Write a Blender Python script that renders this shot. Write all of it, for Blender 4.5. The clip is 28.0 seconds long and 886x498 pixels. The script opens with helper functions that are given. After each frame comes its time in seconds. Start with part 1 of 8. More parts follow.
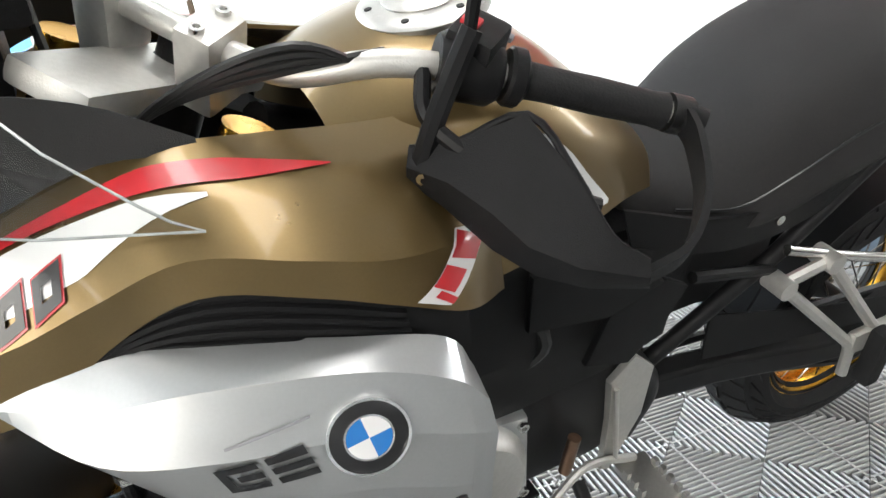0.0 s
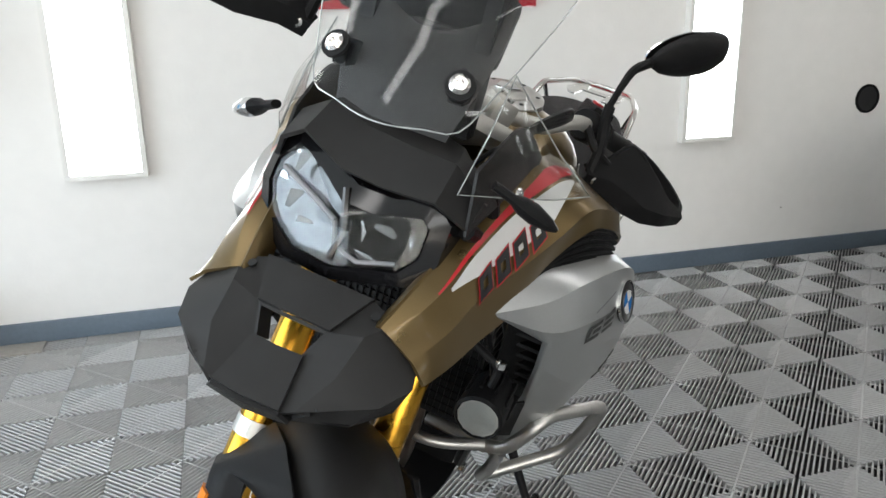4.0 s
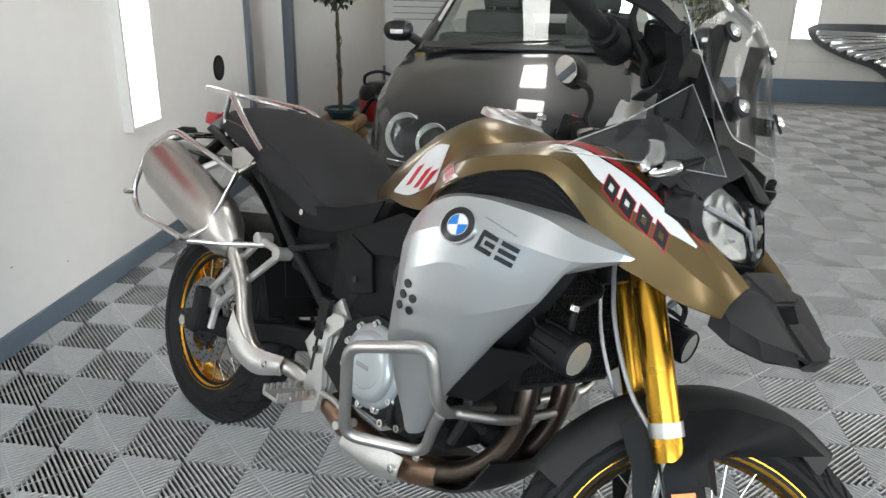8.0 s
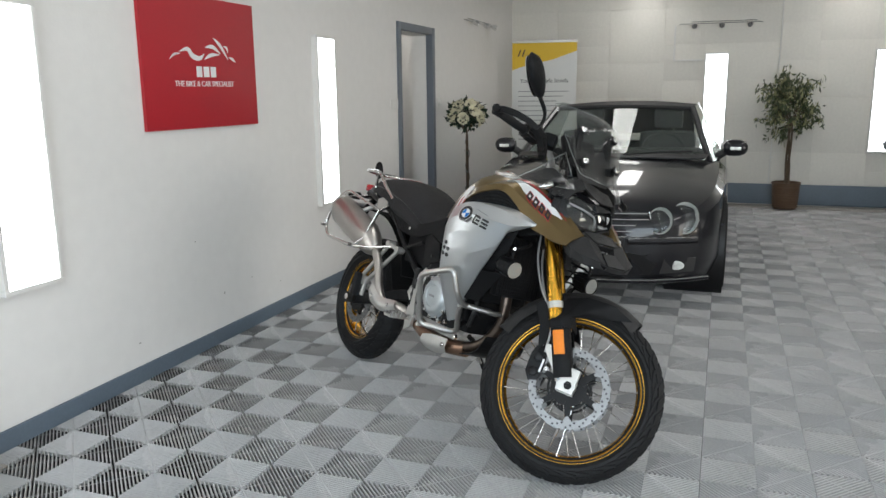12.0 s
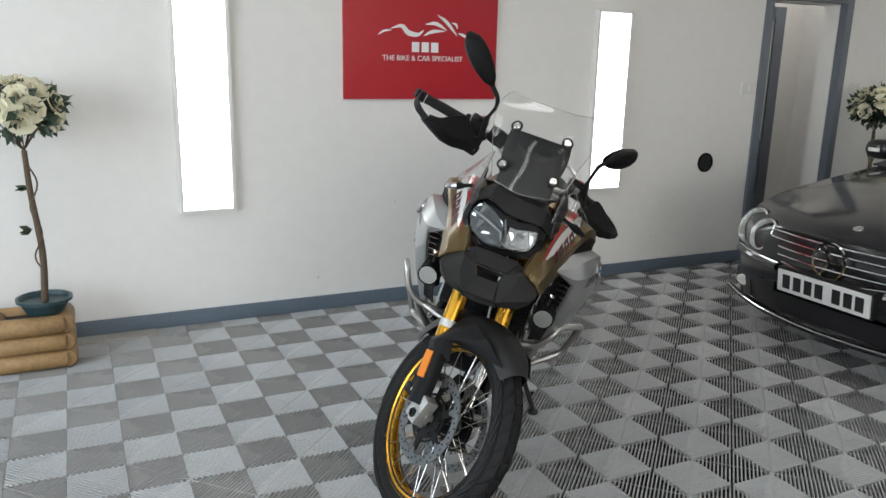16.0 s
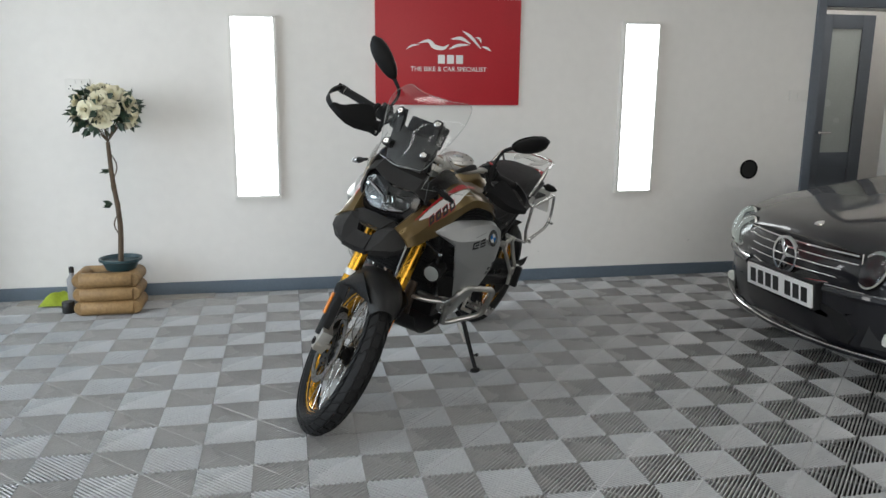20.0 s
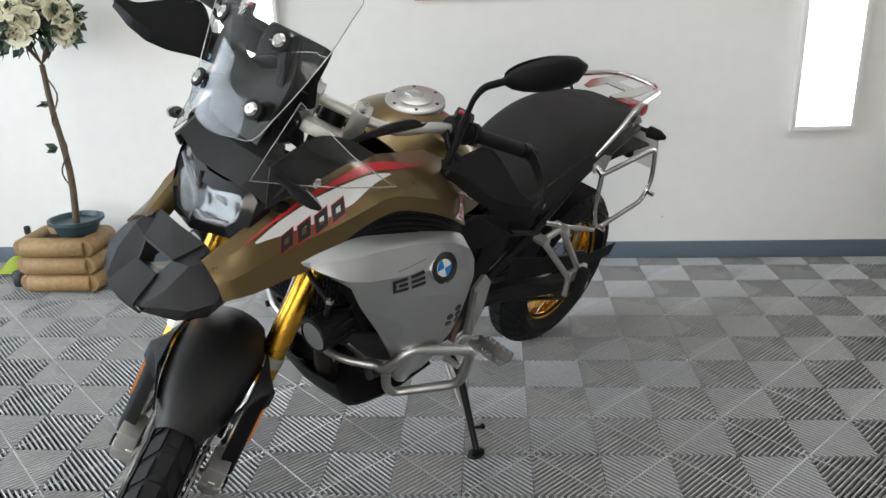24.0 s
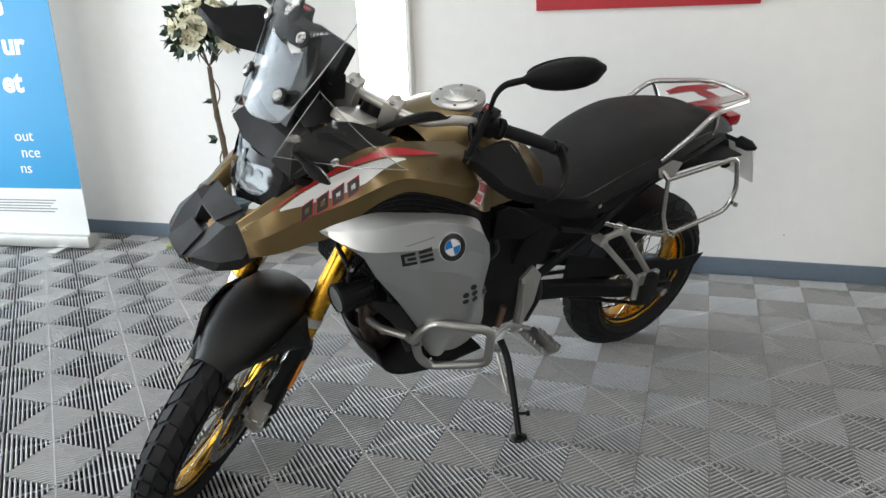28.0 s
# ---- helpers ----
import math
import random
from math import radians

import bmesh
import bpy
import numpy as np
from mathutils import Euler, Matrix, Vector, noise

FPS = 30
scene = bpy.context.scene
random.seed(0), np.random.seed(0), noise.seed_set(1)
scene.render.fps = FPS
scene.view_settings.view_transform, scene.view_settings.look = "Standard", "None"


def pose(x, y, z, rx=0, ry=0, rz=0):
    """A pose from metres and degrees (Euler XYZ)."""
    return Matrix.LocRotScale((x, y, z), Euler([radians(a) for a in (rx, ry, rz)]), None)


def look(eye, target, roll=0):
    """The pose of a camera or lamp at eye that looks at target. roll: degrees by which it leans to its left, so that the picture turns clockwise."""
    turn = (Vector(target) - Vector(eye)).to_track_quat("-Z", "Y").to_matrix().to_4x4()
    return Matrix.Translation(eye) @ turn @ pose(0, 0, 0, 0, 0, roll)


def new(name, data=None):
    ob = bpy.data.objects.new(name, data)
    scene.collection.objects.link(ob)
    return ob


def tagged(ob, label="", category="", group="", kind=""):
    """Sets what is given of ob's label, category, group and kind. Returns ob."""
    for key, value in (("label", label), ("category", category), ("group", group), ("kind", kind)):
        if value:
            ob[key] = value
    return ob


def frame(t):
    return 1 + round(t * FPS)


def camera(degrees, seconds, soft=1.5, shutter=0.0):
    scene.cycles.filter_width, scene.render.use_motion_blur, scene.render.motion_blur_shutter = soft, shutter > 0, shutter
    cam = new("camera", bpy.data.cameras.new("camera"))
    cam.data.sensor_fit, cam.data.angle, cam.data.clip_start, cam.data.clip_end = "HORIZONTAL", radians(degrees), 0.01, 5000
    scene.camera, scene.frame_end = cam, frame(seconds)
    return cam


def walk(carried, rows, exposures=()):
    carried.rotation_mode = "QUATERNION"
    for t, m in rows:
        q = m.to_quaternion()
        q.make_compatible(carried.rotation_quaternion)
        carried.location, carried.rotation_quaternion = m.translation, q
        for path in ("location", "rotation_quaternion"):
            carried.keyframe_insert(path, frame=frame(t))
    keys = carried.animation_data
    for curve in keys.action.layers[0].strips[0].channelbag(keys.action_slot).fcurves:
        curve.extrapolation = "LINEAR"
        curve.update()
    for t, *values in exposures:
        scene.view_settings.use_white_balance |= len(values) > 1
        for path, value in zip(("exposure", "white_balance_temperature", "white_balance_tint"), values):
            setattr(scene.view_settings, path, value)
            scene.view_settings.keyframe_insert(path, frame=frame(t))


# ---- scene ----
cam = camera(59.7, 28.0)
METRES, EYE, TILT, LEAN, TURN = 11.2, 1.09, 0.0, 0.0, 27.3
PATH = [
    (0, (0.116, 0.321, 1.116), (-0.794, 1.944, 0.382), -8.0),
    (0.5, (0.065, 0.122, 1.143), (-0.656, 1.829, 0.392), -7.5),
    (1, (-0.051, -0.005, 1.145), (-0.564, 1.788, 0.42), -6.3),
    (1.5, (-0.198, -0.122, 1.138), (-0.558, 1.73, 0.475), -5.7),
    (2, (-0.354, -0.304, 1.153), (-0.548, 1.582, 0.516), -3.6),
    (2.5, (-0.422, -0.298, 1.138), (-0.451, 1.618, 0.544), -2.4),
    (4.5, (-1.014, -0.292, 1.212), (-0.23, 1.461, 0.655), -1.6),
    (5, (-1.241, -0.137, 1.223), (-0.172, 1.438, 0.611), -1.9),
    (5.5, (-1.422, 0.0, 1.206), (-0.112, 1.381, 0.593), -1.7),
    (6, (-1.574, 0.306, 1.239), (-0.01, 1.351, 0.559), -1.0),
    (6.5, (-1.711, 0.572, 1.256), (0.024, 1.258, 0.535), 0.1),
    (7, (-1.782, 0.754, 1.281), (0.022, 1.203, 0.542), 1.1),
    (7.5, (-1.838, 0.903, 1.325), (-0.001, 1.219, 0.6), 1.1),
    (8, (-1.991, 0.993, 1.388), (-0.135, 1.245, 0.689), 0.9),
    (8.5, (-2.226, 0.943, 1.388), (-0.355, 1.172, 0.72), 0.7),
    (9, (-2.52, 0.818, 1.401), (-0.642, 1.047, 0.752), 0.5),
    (9.5, (-2.857, 0.77, 1.346), (-0.963, 1.015, 0.753), 0.8),
    (10, (-3.126, 0.636, 1.378), (-1.227, 0.944, 0.828), 0.8),
    (10.5, (-3.363, 0.493, 1.402), (-1.454, 0.85, 0.922), 1.1),
    (11, (-3.579, 0.416, 1.438), (-1.676, 0.86, 1.009), 0.6),
    (11.5, (-3.757, 0.35, 1.438), (-1.874, 0.891, 1.04), 0.3),
    (12, (-3.623, 0.196, 1.436), (-1.779, 0.86, 1.036), -0.6),
    (12.5, (-3.437, -0.012, 1.458), (-1.657, 0.802, 1.046), -1.1),
    (14.5, (-2.556, -0.871, 1.497), (-1.262, 0.569, 0.994), 0.3),
    (15, (-2.275, -0.998, 1.480), (-1.131, 0.565, 0.979), 0.3),
    (15.5, (-2.079, -1.248, 1.507), (-1.081, 0.408, 0.997), 0.9),
    (16, (-1.871, -1.434, 1.482), (-1.033, 0.32, 1.007), 1.3),
    (16.5, (-1.571, -1.467, 1.507), (-0.896, 0.357, 1.043), 1.5),
    (17, (-1.265, -1.56, 1.473), (-0.746, 0.32, 1.029), 1.2),
    (17.5, (-1.038, -1.646, 1.447), (-0.596, 0.258, 1.023), 0.9),
    (18, (-1.05, -1.811, 1.434), (-0.639, 0.104, 1.032), 0.7),
    (18.5, (-1.08, -2.028, 1.438), (-0.671, -0.106, 1.062), 0.7),
    (19, (-1.061, -2.193, 1.438), (-0.65, -0.27, 1.076), 0.7),
    (19.5, (-1.049, -2.336, 1.387), (-0.653, -0.412, 1.011), 0.6),
    (20, (-1.033, -2.327, 1.382), (-0.65, -0.409, 0.968), 0.5),
    (20.5, (-1.025, -2.139, 1.358), (-0.641, -0.23, 0.9), 0.5),
    (21, (-1.021, -1.897, 1.38), (-0.633, -0.002, 0.872), 0.2),
    (21.5, (-0.945, -1.703, 1.356), (-0.58, 0.185, 0.806), -0.4),
    (23.5, (-0.333, -0.878, 1.308), (-0.334, 1.012, 0.653), -2.1),
    (24, (-0.103, -0.775, 1.322), (-0.236, 1.112, 0.672), -1.8),
    (24.5, (0.047, -0.672, 1.308), (-0.216, 1.206, 0.672), -1.3),
    (25, (0.191, -0.678, 1.295), (-0.217, 1.182, 0.683), -1.2),
    (25.5, (0.297, -0.762, 1.266), (-0.197, 1.09, 0.692), -1.0),
    (26, (0.336, -0.858, 1.24), (-0.224, 0.979, 0.685), -1.0),
    (26.5, (0.334, -0.907, 1.213), (-0.252, 0.922, 0.656), -1.3),
    (27, (0.336, -0.906, 1.217), (-0.258, 0.914, 0.637), -1.7),
    (27.5, (0.328, -0.881, 1.251), (-0.265, 0.934, 0.655), -1.9),
    (28, (0.315, -0.874, 1.287), (-0.298, 0.933, 0.689), -2.1),
]
walk(cam, [(t, look(eye, target, roll)) for t, eye, target, roll in PATH], exposures=[(0, 1.2), (1, 0.92), (2.5, 0.38), (5, 0.1), (8, 0.18), (10, 0.02), (11, -0.1), (12, -0.27), (15, -0.34), (20, -0.45), (23.5, -0.06), (25, 0.06), (28, 0.06)])


# ---- light ----
world = bpy.data.worlds.new("world")
scene.world = world
world.use_nodes = True
wn = world.node_tree.nodes
sky = wn.new("ShaderNodeTexSky")
sky.sky_type, sky.sun_disc = "NISHITA", False
sky.sun_elevation, sky.sun_rotation = radians(38), radians(200)
world.node_tree.links.new(sky.outputs[0], wn["Background"].inputs[0])
wn["Background"].inputs[1].default_value = 0.12


def area_light(name, m, size_x, size_y, watts, colour):
    lamp = bpy.data.lights.new(name, "AREA")
    lamp.shape, lamp.size, lamp.size_y, lamp.energy, lamp.color = "RECTANGLE", size_x, size_y, watts, colour
    ob = new(name, lamp)
    ob.matrix_world = m
    return ob


# daylight that enters by the two glazed openings of the shop front
area_light("daylight_west", look((-5.05, -0.4, 1.45), (0, -0.4, 1.1)), 5.2, 2.3, 215, (0.82, 0.92, 1.0))
area_light("daylight_south", look((-1.5, -6.35, 1.5), (-1.2, 0, 1.0)), 4.6, 2.3, 130, (1.0, 0.97, 0.92))


# ---- materials ----
def material(name, colour, rough=0.5, metal=0.0, vary=0.12, scale=6.0, fine=60.0, bump=0.0, bump_scale=200.0, coat=0.0, spec=0.5, rough_vary=0.1, random_tint=0.0):
    m = bpy.data.materials.new(name)
    m.use_nodes = True
    n, link = m.node_tree.nodes, m.node_tree.links.new
    b = n["Principled BSDF"]
    b.inputs["Metallic"].default_value = metal
    b.inputs["Specular IOR Level"].default_value = spec
    b.inputs["Coat Weight"].default_value = coat
    b.inputs["Coat Roughness"].default_value = 0.04
    co = n.new("ShaderNodeTexCoord")
    broad, grain = n.new("ShaderNodeTexNoise"), n.new("ShaderNodeTexNoise")
    broad.inputs["Scale"].default_value, grain.inputs["Scale"].default_value = scale, fine
    broad.inputs["Detail"].default_value, grain.inputs["Detail"].default_value = 4, 3
    for t in (broad, grain):
        link(co.outputs["Object"], t.inputs["Vector"])
    both = n.new("ShaderNodeMath")
    both.operation = "ADD"
    link(broad.outputs["Fac"], both.inputs[0])
    link(grain.outputs["Fac"], both.inputs[1])
    ramp = n.new("ShaderNodeMapRange")
    ramp.inputs[1].default_value, ramp.inputs[2].default_value = 0.6, 1.4
    ramp.inputs[3].default_value, ramp.inputs[4].default_value = 1 - vary, 1 + vary
    link(both.outputs[0], ramp.inputs[0])
    mul = n.new("ShaderNodeVectorMath")
    mul.operation = "SCALE"
    mul.inputs[0].default_value = colour
    scale_in = ramp.outputs[0]
    if random_tint:
        info = n.new("ShaderNodeObjectInfo")
        rr = n.new("ShaderNodeMapRange")
        rr.inputs[3].default_value, rr.inputs[4].default_value = 1 - random_tint, 1 + random_tint
        link(info.outputs["Random"], rr.inputs[0])
        mm = n.new("ShaderNodeMath")
        mm.operation = "MULTIPLY"
        link(ramp.outputs[0], mm.inputs[0])
        link(rr.outputs[0], mm.inputs[1])
        scale_in = mm.outputs[0]
    link(scale_in, mul.inputs["Scale"])
    link(mul.outputs[0], b.inputs["Base Color"])
    r = n.new("ShaderNodeMapRange")
    r.inputs[1].default_value, r.inputs[2].default_value = 0.3, 0.7
    r.inputs[3].default_value, r.inputs[4].default_value = max(0.01, rough * (1 - rough_vary)), min(1, rough * (1 + rough_vary))
    link(broad.outputs["Fac"], r.inputs[0])
    link(r.outputs[0], b.inputs["Roughness"])
    if bump:
        tex = n.new("ShaderNodeTexNoise")
        tex.inputs["Scale"].default_value, tex.inputs["Detail"].default_value = bump_scale, 4
        link(co.outputs["Object"], tex.inputs["Vector"])
        bp = n.new("ShaderNodeBump")
        bp.inputs["Strength"].default_value, bp.inputs["Distance"].default_value = bump, 0.002
        link(tex.outputs["Fac"], bp.inputs["Height"])
        link(bp.outputs[0], b.inputs["Normal"])
    return m


def clear(name, colour, rough=0.01, ior=1.45, weight=1.0):
    """Thin clear sheet: glossy coat over a see-through tint."""
    m = bpy.data.materials.new(name)
    m.use_nodes = True
    n, link = m.node_tree.nodes, m.node_tree.links.new
    n.remove(n["Principled BSDF"])
    tr, gl, mix = n.new("ShaderNodeBsdfTransparent"), n.new("ShaderNodeBsdfGlossy"), n.new("ShaderNodeMixShader")
    facing, steep, gloss = n.new("ShaderNodeLayerWeight"), n.new("ShaderNodeMath"), n.new("ShaderNodeMath")
    tr.inputs[0].default_value = (*colour, 1)
    gl.inputs["Roughness"].default_value = rough
    facing.inputs["Blend"].default_value = 0.5
    steep.operation, steep.inputs[1].default_value = "POWER", 4.0
    gloss.operation, gloss.inputs[1].default_value = "MULTIPLY_ADD", 0.7 * weight
    gloss.inputs[2].default_value = ((ior - 1) / (ior + 1)) ** 2
    link(facing.outputs["Facing"], steep.inputs[0])
    link(steep.outputs[0], gloss.inputs[0])
    link(gloss.outputs[0], mix.inputs[0])
    link(tr.outputs[0], mix.inputs[1])
    link(gl.outputs[0], mix.inputs[2])
    link(mix.outputs[0], n["Material Output"].inputs[0])
    return m


def glow(name, colour, strength):
    m = bpy.data.materials.new(name)
    m.use_nodes = True
    b = m.node_tree.nodes["Principled BSDF"]
    b.inputs["Base Color"].default_value = (0.8, 0.8, 0.8, 1)
    b.inputs["Emission Color"].default_value = (*colour, 1)
    b.inputs["Emission Strength"].default_value = strength
    return m


WALL = material("white_wall_paint", (0.79, 0.775, 0.75), 0.6, vary=0.03, scale=0.8, fine=14, bump=0.25, bump_scale=60)
BLOCKWORK = material("painted_blockwork", (0.77, 0.745, 0.685), 0.55, vary=0.05, scale=1.5, fine=30, bump=0.5, bump_scale=50, random_tint=0.03)
CEILING_LIGHT = glow("ceiling_light_diffuser", (1.0, 0.98, 0.955), 6.5)
CEILING = material("ceiling_paint", (0.8, 0.8, 0.78), 0.8, vary=0.03)
SKIRTING = material("blue_grey_skirting_paint", (0.115, 0.15, 0.19), 0.45, vary=0.1, scale=5, bump=0.2, bump_scale=40)
GREY_DOOR = material("grey_door_paint", (0.13, 0.15, 0.18), 0.4, vary=0.06)
PLINTH = material("pale_plinth_stone", (0.33, 0.31, 0.28), 0.7, vary=0.15)
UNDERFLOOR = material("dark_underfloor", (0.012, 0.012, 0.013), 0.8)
TILE = material("grey_plastic_tile", (0.41, 0.41, 0.405), 0.27, spec=0.55, vary=0.12, scale=2.5, fine=80, bump=0.15, bump_scale=300, random_tint=0.06)
RED_SIGN = material("red_sign_board", (0.42, 0.012, 0.022), 0.45, vary=0.05, scale=3)
WHITE_PRINT = material("white_print", (0.8, 0.8, 0.8), 0.5, vary=0.02)
BLACK_PRINT = material("black_print", (0.015, 0.015, 0.016), 0.5, vary=0.05)
GREY_PRINT = material("grey_print", (0.25, 0.25, 0.26), 0.5, vary=0.05)
PANEL_LIGHT = glow("panel_light_diffuser", (0.94, 0.975, 1.0), 7.0)
SPOT_LIGHT = glow("spot_light_lens", (1.0, 0.93, 0.82), 25.0)
WHITE_PLASTIC = material("white_plastic", (0.75, 0.74, 0.71), 0.35, vary=0.03)
BLACK_PLASTIC = material("matt_black_plastic", (0.008, 0.008, 0.0085), 0.46, vary=0.15, scale=8, bump=0.35, bump_scale=900, spec=0.14)
GLOSS_BLACK = material("gloss_black", (0.008, 0.008, 0.009), 0.12, vary=0.1)
RUBBER = material("black_rubber", (0.014, 0.014, 0.0145), 0.62, vary=0.25, scale=9, fine=90, bump=0.3, bump_scale=350, spec=0.2)
CHROME = material("chrome", (0.78, 0.78, 0.78), 0.1, 1.0, vary=0.04)


# ---- mesh tools ----
def V(*a):
    return Vector(a)


def finish(bm, sharp=38):
    bmesh.ops.remove_doubles(bm, verts=bm.verts, dist=1e-5)
    bmesh.ops.recalc_face_normals(bm, faces=bm.faces)
    for f in bm.faces:
        f.smooth = True
    limit = radians(sharp)
    for e in bm.edges:
        if len(e.link_faces) == 2 and e.calc_face_angle(0) > limit:
            e.smooth = False


def part(name, bm, mat, parent=None, label="", m=None, sharp=38, bevel=0.0):
    """One mesh object from a bmesh, under a thing or a part."""
    finish(bm, sharp)
    if m is not None:
        bm.transform(m)
    me = bpy.data.meshes.new(name)
    bm.to_mesh(me)
    bm.free()
    me.materials.append(mat)
    ob = new(name, me)
    if parent:
        ob.parent = parent
    if label:
        ob["label"] = label
    if bevel:
        mod = ob.modifiers.new("bevel", "BEVEL")
        mod.width, mod.segments, mod.limit_method, mod.angle_limit = bevel, 2, "ANGLE", radians(35)
    return ob


def thing(name, label, category, m=None, group="", kind=""):
    ob = new(name)
    ob.empty_display_size = 0.1
    if m is not None:
        ob.matrix_world = m
    return tagged(ob, label, category, group, kind)


def box(bm, a, b, m=None, bevel=0.0):
    """Axis-aligned box between two corners."""
    r = bmesh.ops.create_cube(bm, size=1)
    a, b = Vector(a), Vector(b)
    size = Vector([abs(q - p) for p, q in zip(a, b)])
    bmesh.ops.transform(bm, verts=r["verts"], matrix=Matrix.Translation((a + b) / 2) @ Matrix.Diagonal((*size, 1)))
    vs = r["verts"]
    if bevel:
        es = list({e for v in vs for e in v.link_edges})
        out = bmesh.ops.bevel(bm, geom=es, offset=bevel, segments=2, affect="EDGES", profile=0.7)
        vs = list({v for f in out["faces"] for v in f.verts} | {v for v in vs if v.is_valid})
    if m is not None:
        bmesh.ops.transform(bm, verts=vs, matrix=m)
    return bm


def one_box(a, b, bevel=0.0, m=None):
    return box(bmesh.new(), a, b, m, bevel)


def rings(bm, loops, cap=True, closed=False):
    """Skin between rings of points with the same count."""
    vs = [[bm.verts.new(p) for p in loop] for loop in loops]
    n = len(vs[0])
    pairs = list(zip(vs, vs[1:])) + ([(vs[-1], vs[0])] if closed else [])
    for a, b in pairs:
        for i in range(n):
            bm.faces.new((a[i], a[(i + 1) % n], b[(i + 1) % n], b[i]))
    if cap and not closed:
        bm.faces.new(vs[0][::-1])
        bm.faces.new(vs[-1])
    return bm


def spline(points, steps=6, closed=False):
    """Catmull-Rom curve through points."""
    p = [Vector(q) for q in points]
    if len(p) < 3:
        return p
    n, out = len(p), []
    for i in range(n if closed else n - 1):
        if closed:
            a, b, c, d = p[i - 1], p[i], p[(i + 1) % n], p[(i + 2) % n]
        else:
            b, c = p[i], p[i + 1]
            a = p[i - 1] if i else b * 2 - c
            d = p[i + 2] if i + 2 < n else c * 2 - b
        for k in range(steps):
            t = k / steps
            out.append(((b * 2) + (c - a) * t + (a * 2 - b * 5 + c * 4 - d) * t * t + (b * 3 - a - c * 3 + d) * t ** 3) / 2)
    if not closed:
        out.append(p[-1])
    return out


def rounded(points, radius=0.04, steps=5):
    """Polyline with rounded corners, for bent tube."""
    p = [Vector(q) for q in points]
    out = [p[0]]
    for a, b, c in zip(p, p[1:], p[2:]):
        d1, d2 = a - b, c - b
        r = min(radius, d1.length * 0.45, d2.length * 0.45)
        s, e = b + d1.normalized() * r, b + d2.normalized() * r
        for k in range(steps + 1):
            t = k / steps
            out.append(s * (1 - t) ** 2 + b * 2 * t * (1 - t) + e * t * t)
    return out + [p[-1]]


def tube(bm, path, radius, sides=10, closed=False, taper=None):
    """Round tube along a path; taper gives a radius for each end."""
    path = [Vector(q) for q in path]
    n = len(path)
    loops, normal = [], None
    for i, q in enumerate(path):
        d = (path[(i + 1) % n] - path[i - 1]) if closed or 0 < i < n - 1 else (path[1] - path[0] if i == 0 else path[-1] - path[-2])
        d.normalize()
        if normal is None:
            normal = d.orthogonal()
        normal = (normal - d * normal.dot(d)).normalized()
        side = d.cross(normal)
        r = radius if taper is None else radius + (taper - radius) * i / (n - 1)
        loops.append([q + (normal * math.cos(2 * math.pi * k / sides) + side * math.sin(2 * math.pi * k / sides)) * r for k in range(sides)])
    return rings(bm, loops, closed=closed)


def pipe(path, radius, sides=10, closed=False, taper=None):
    return tube(bmesh.new(), path, radius, sides, closed, taper)


def lathe(bm, profile, axis=None, sides=32):
    """Turn a profile of (radius, height) round the z axis, then place it by the matrix axis."""
    loops = [[Vector((r * math.cos(2 * math.pi * k / sides), r * math.sin(2 * math.pi * k / sides), z)) for k in range(sides)] for r, z in profile]
    if axis is not None:
        loops = [[axis @ q for q in loop] for loop in loops]
    return rings(bm, loops, cap=profile[0] != profile[-1])


def turned(profile, axis=None, sides=32):
    return lathe(bmesh.new(), profile, axis, sides)


def along(a, b):
    """Matrix that takes the z axis to the line from a to b, with its origin at a."""
    a, b = Vector(a), Vector(b)
    return Matrix.Translation(a) @ (b - a).to_track_quat("Z", "Y").to_matrix().to_4x4()


def rod(bm, a, b, radius, sides=10, end=None):
    length = (Vector(b) - Vector(a)).length
    return lathe(bm, [(radius, 0), (radius if end is None else end, length)], along(a, b), sides)


def one_rod(a, b, radius, sides=10, end=None):
    return rod(bmesh.new(), a, b, radius, sides, end)


def plate(bm, outline, thick, m=None, bevel=0.0):
    """Flat outline in x, y, raised along z by thick (centred)."""
    lo = [bm.verts.new((x, y, -thick / 2)) for x, y in outline]
    hi = [bm.verts.new((x, y, thick / 2)) for x, y in outline]
    n = len(lo)
    faces = [bm.faces.new(hi), bm.faces.new(lo[::-1])]
    for i in range(n):
        faces.append(bm.faces.new((lo[i], lo[(i + 1) % n], hi[(i + 1) % n], hi[i])))
    vs = lo + hi
    if bevel:
        es = [e for e in {e for f in faces[:2] for e in f.edges}]
        out = bmesh.ops.bevel(bm, geom=es, offset=bevel, segments=2, affect="EDGES", profile=0.7)
        vs = list({v for f in out["faces"] for v in f.verts} | {v for v in vs if v.is_valid})
    if m is not None:
        bmesh.ops.transform(bm, verts=vs, matrix=m)
    return bm


def one_plate(outline, thick, m=None, bevel=0.0):
    return plate(bmesh.new(), outline, thick, m, bevel)


def smooth_rows(rows, nu, nv, hard=False):
    """Denser grid through a few rows of control points."""
    def dense(line, k, straight=hard is True):
        if straight:
            p = [Vector(q) for q in line]
            return [a.lerp(b, i / k) for a, b in zip(p, p[1:]) for i in range(k)] + [p[-1]]
        return spline(line, k) if len(line) > 2 else [Vector(line[0]).lerp(Vector(line[1]), i / k) for i in range(k + 1)]
    fine = [dense(r, nu) for r in rows]
    cols = [dense([r[i] for r in fine], nv, bool(hard)) for i in range(len(fine[0]))]
    return [[c[j] for c in cols] for j in range(len(cols[0]))]


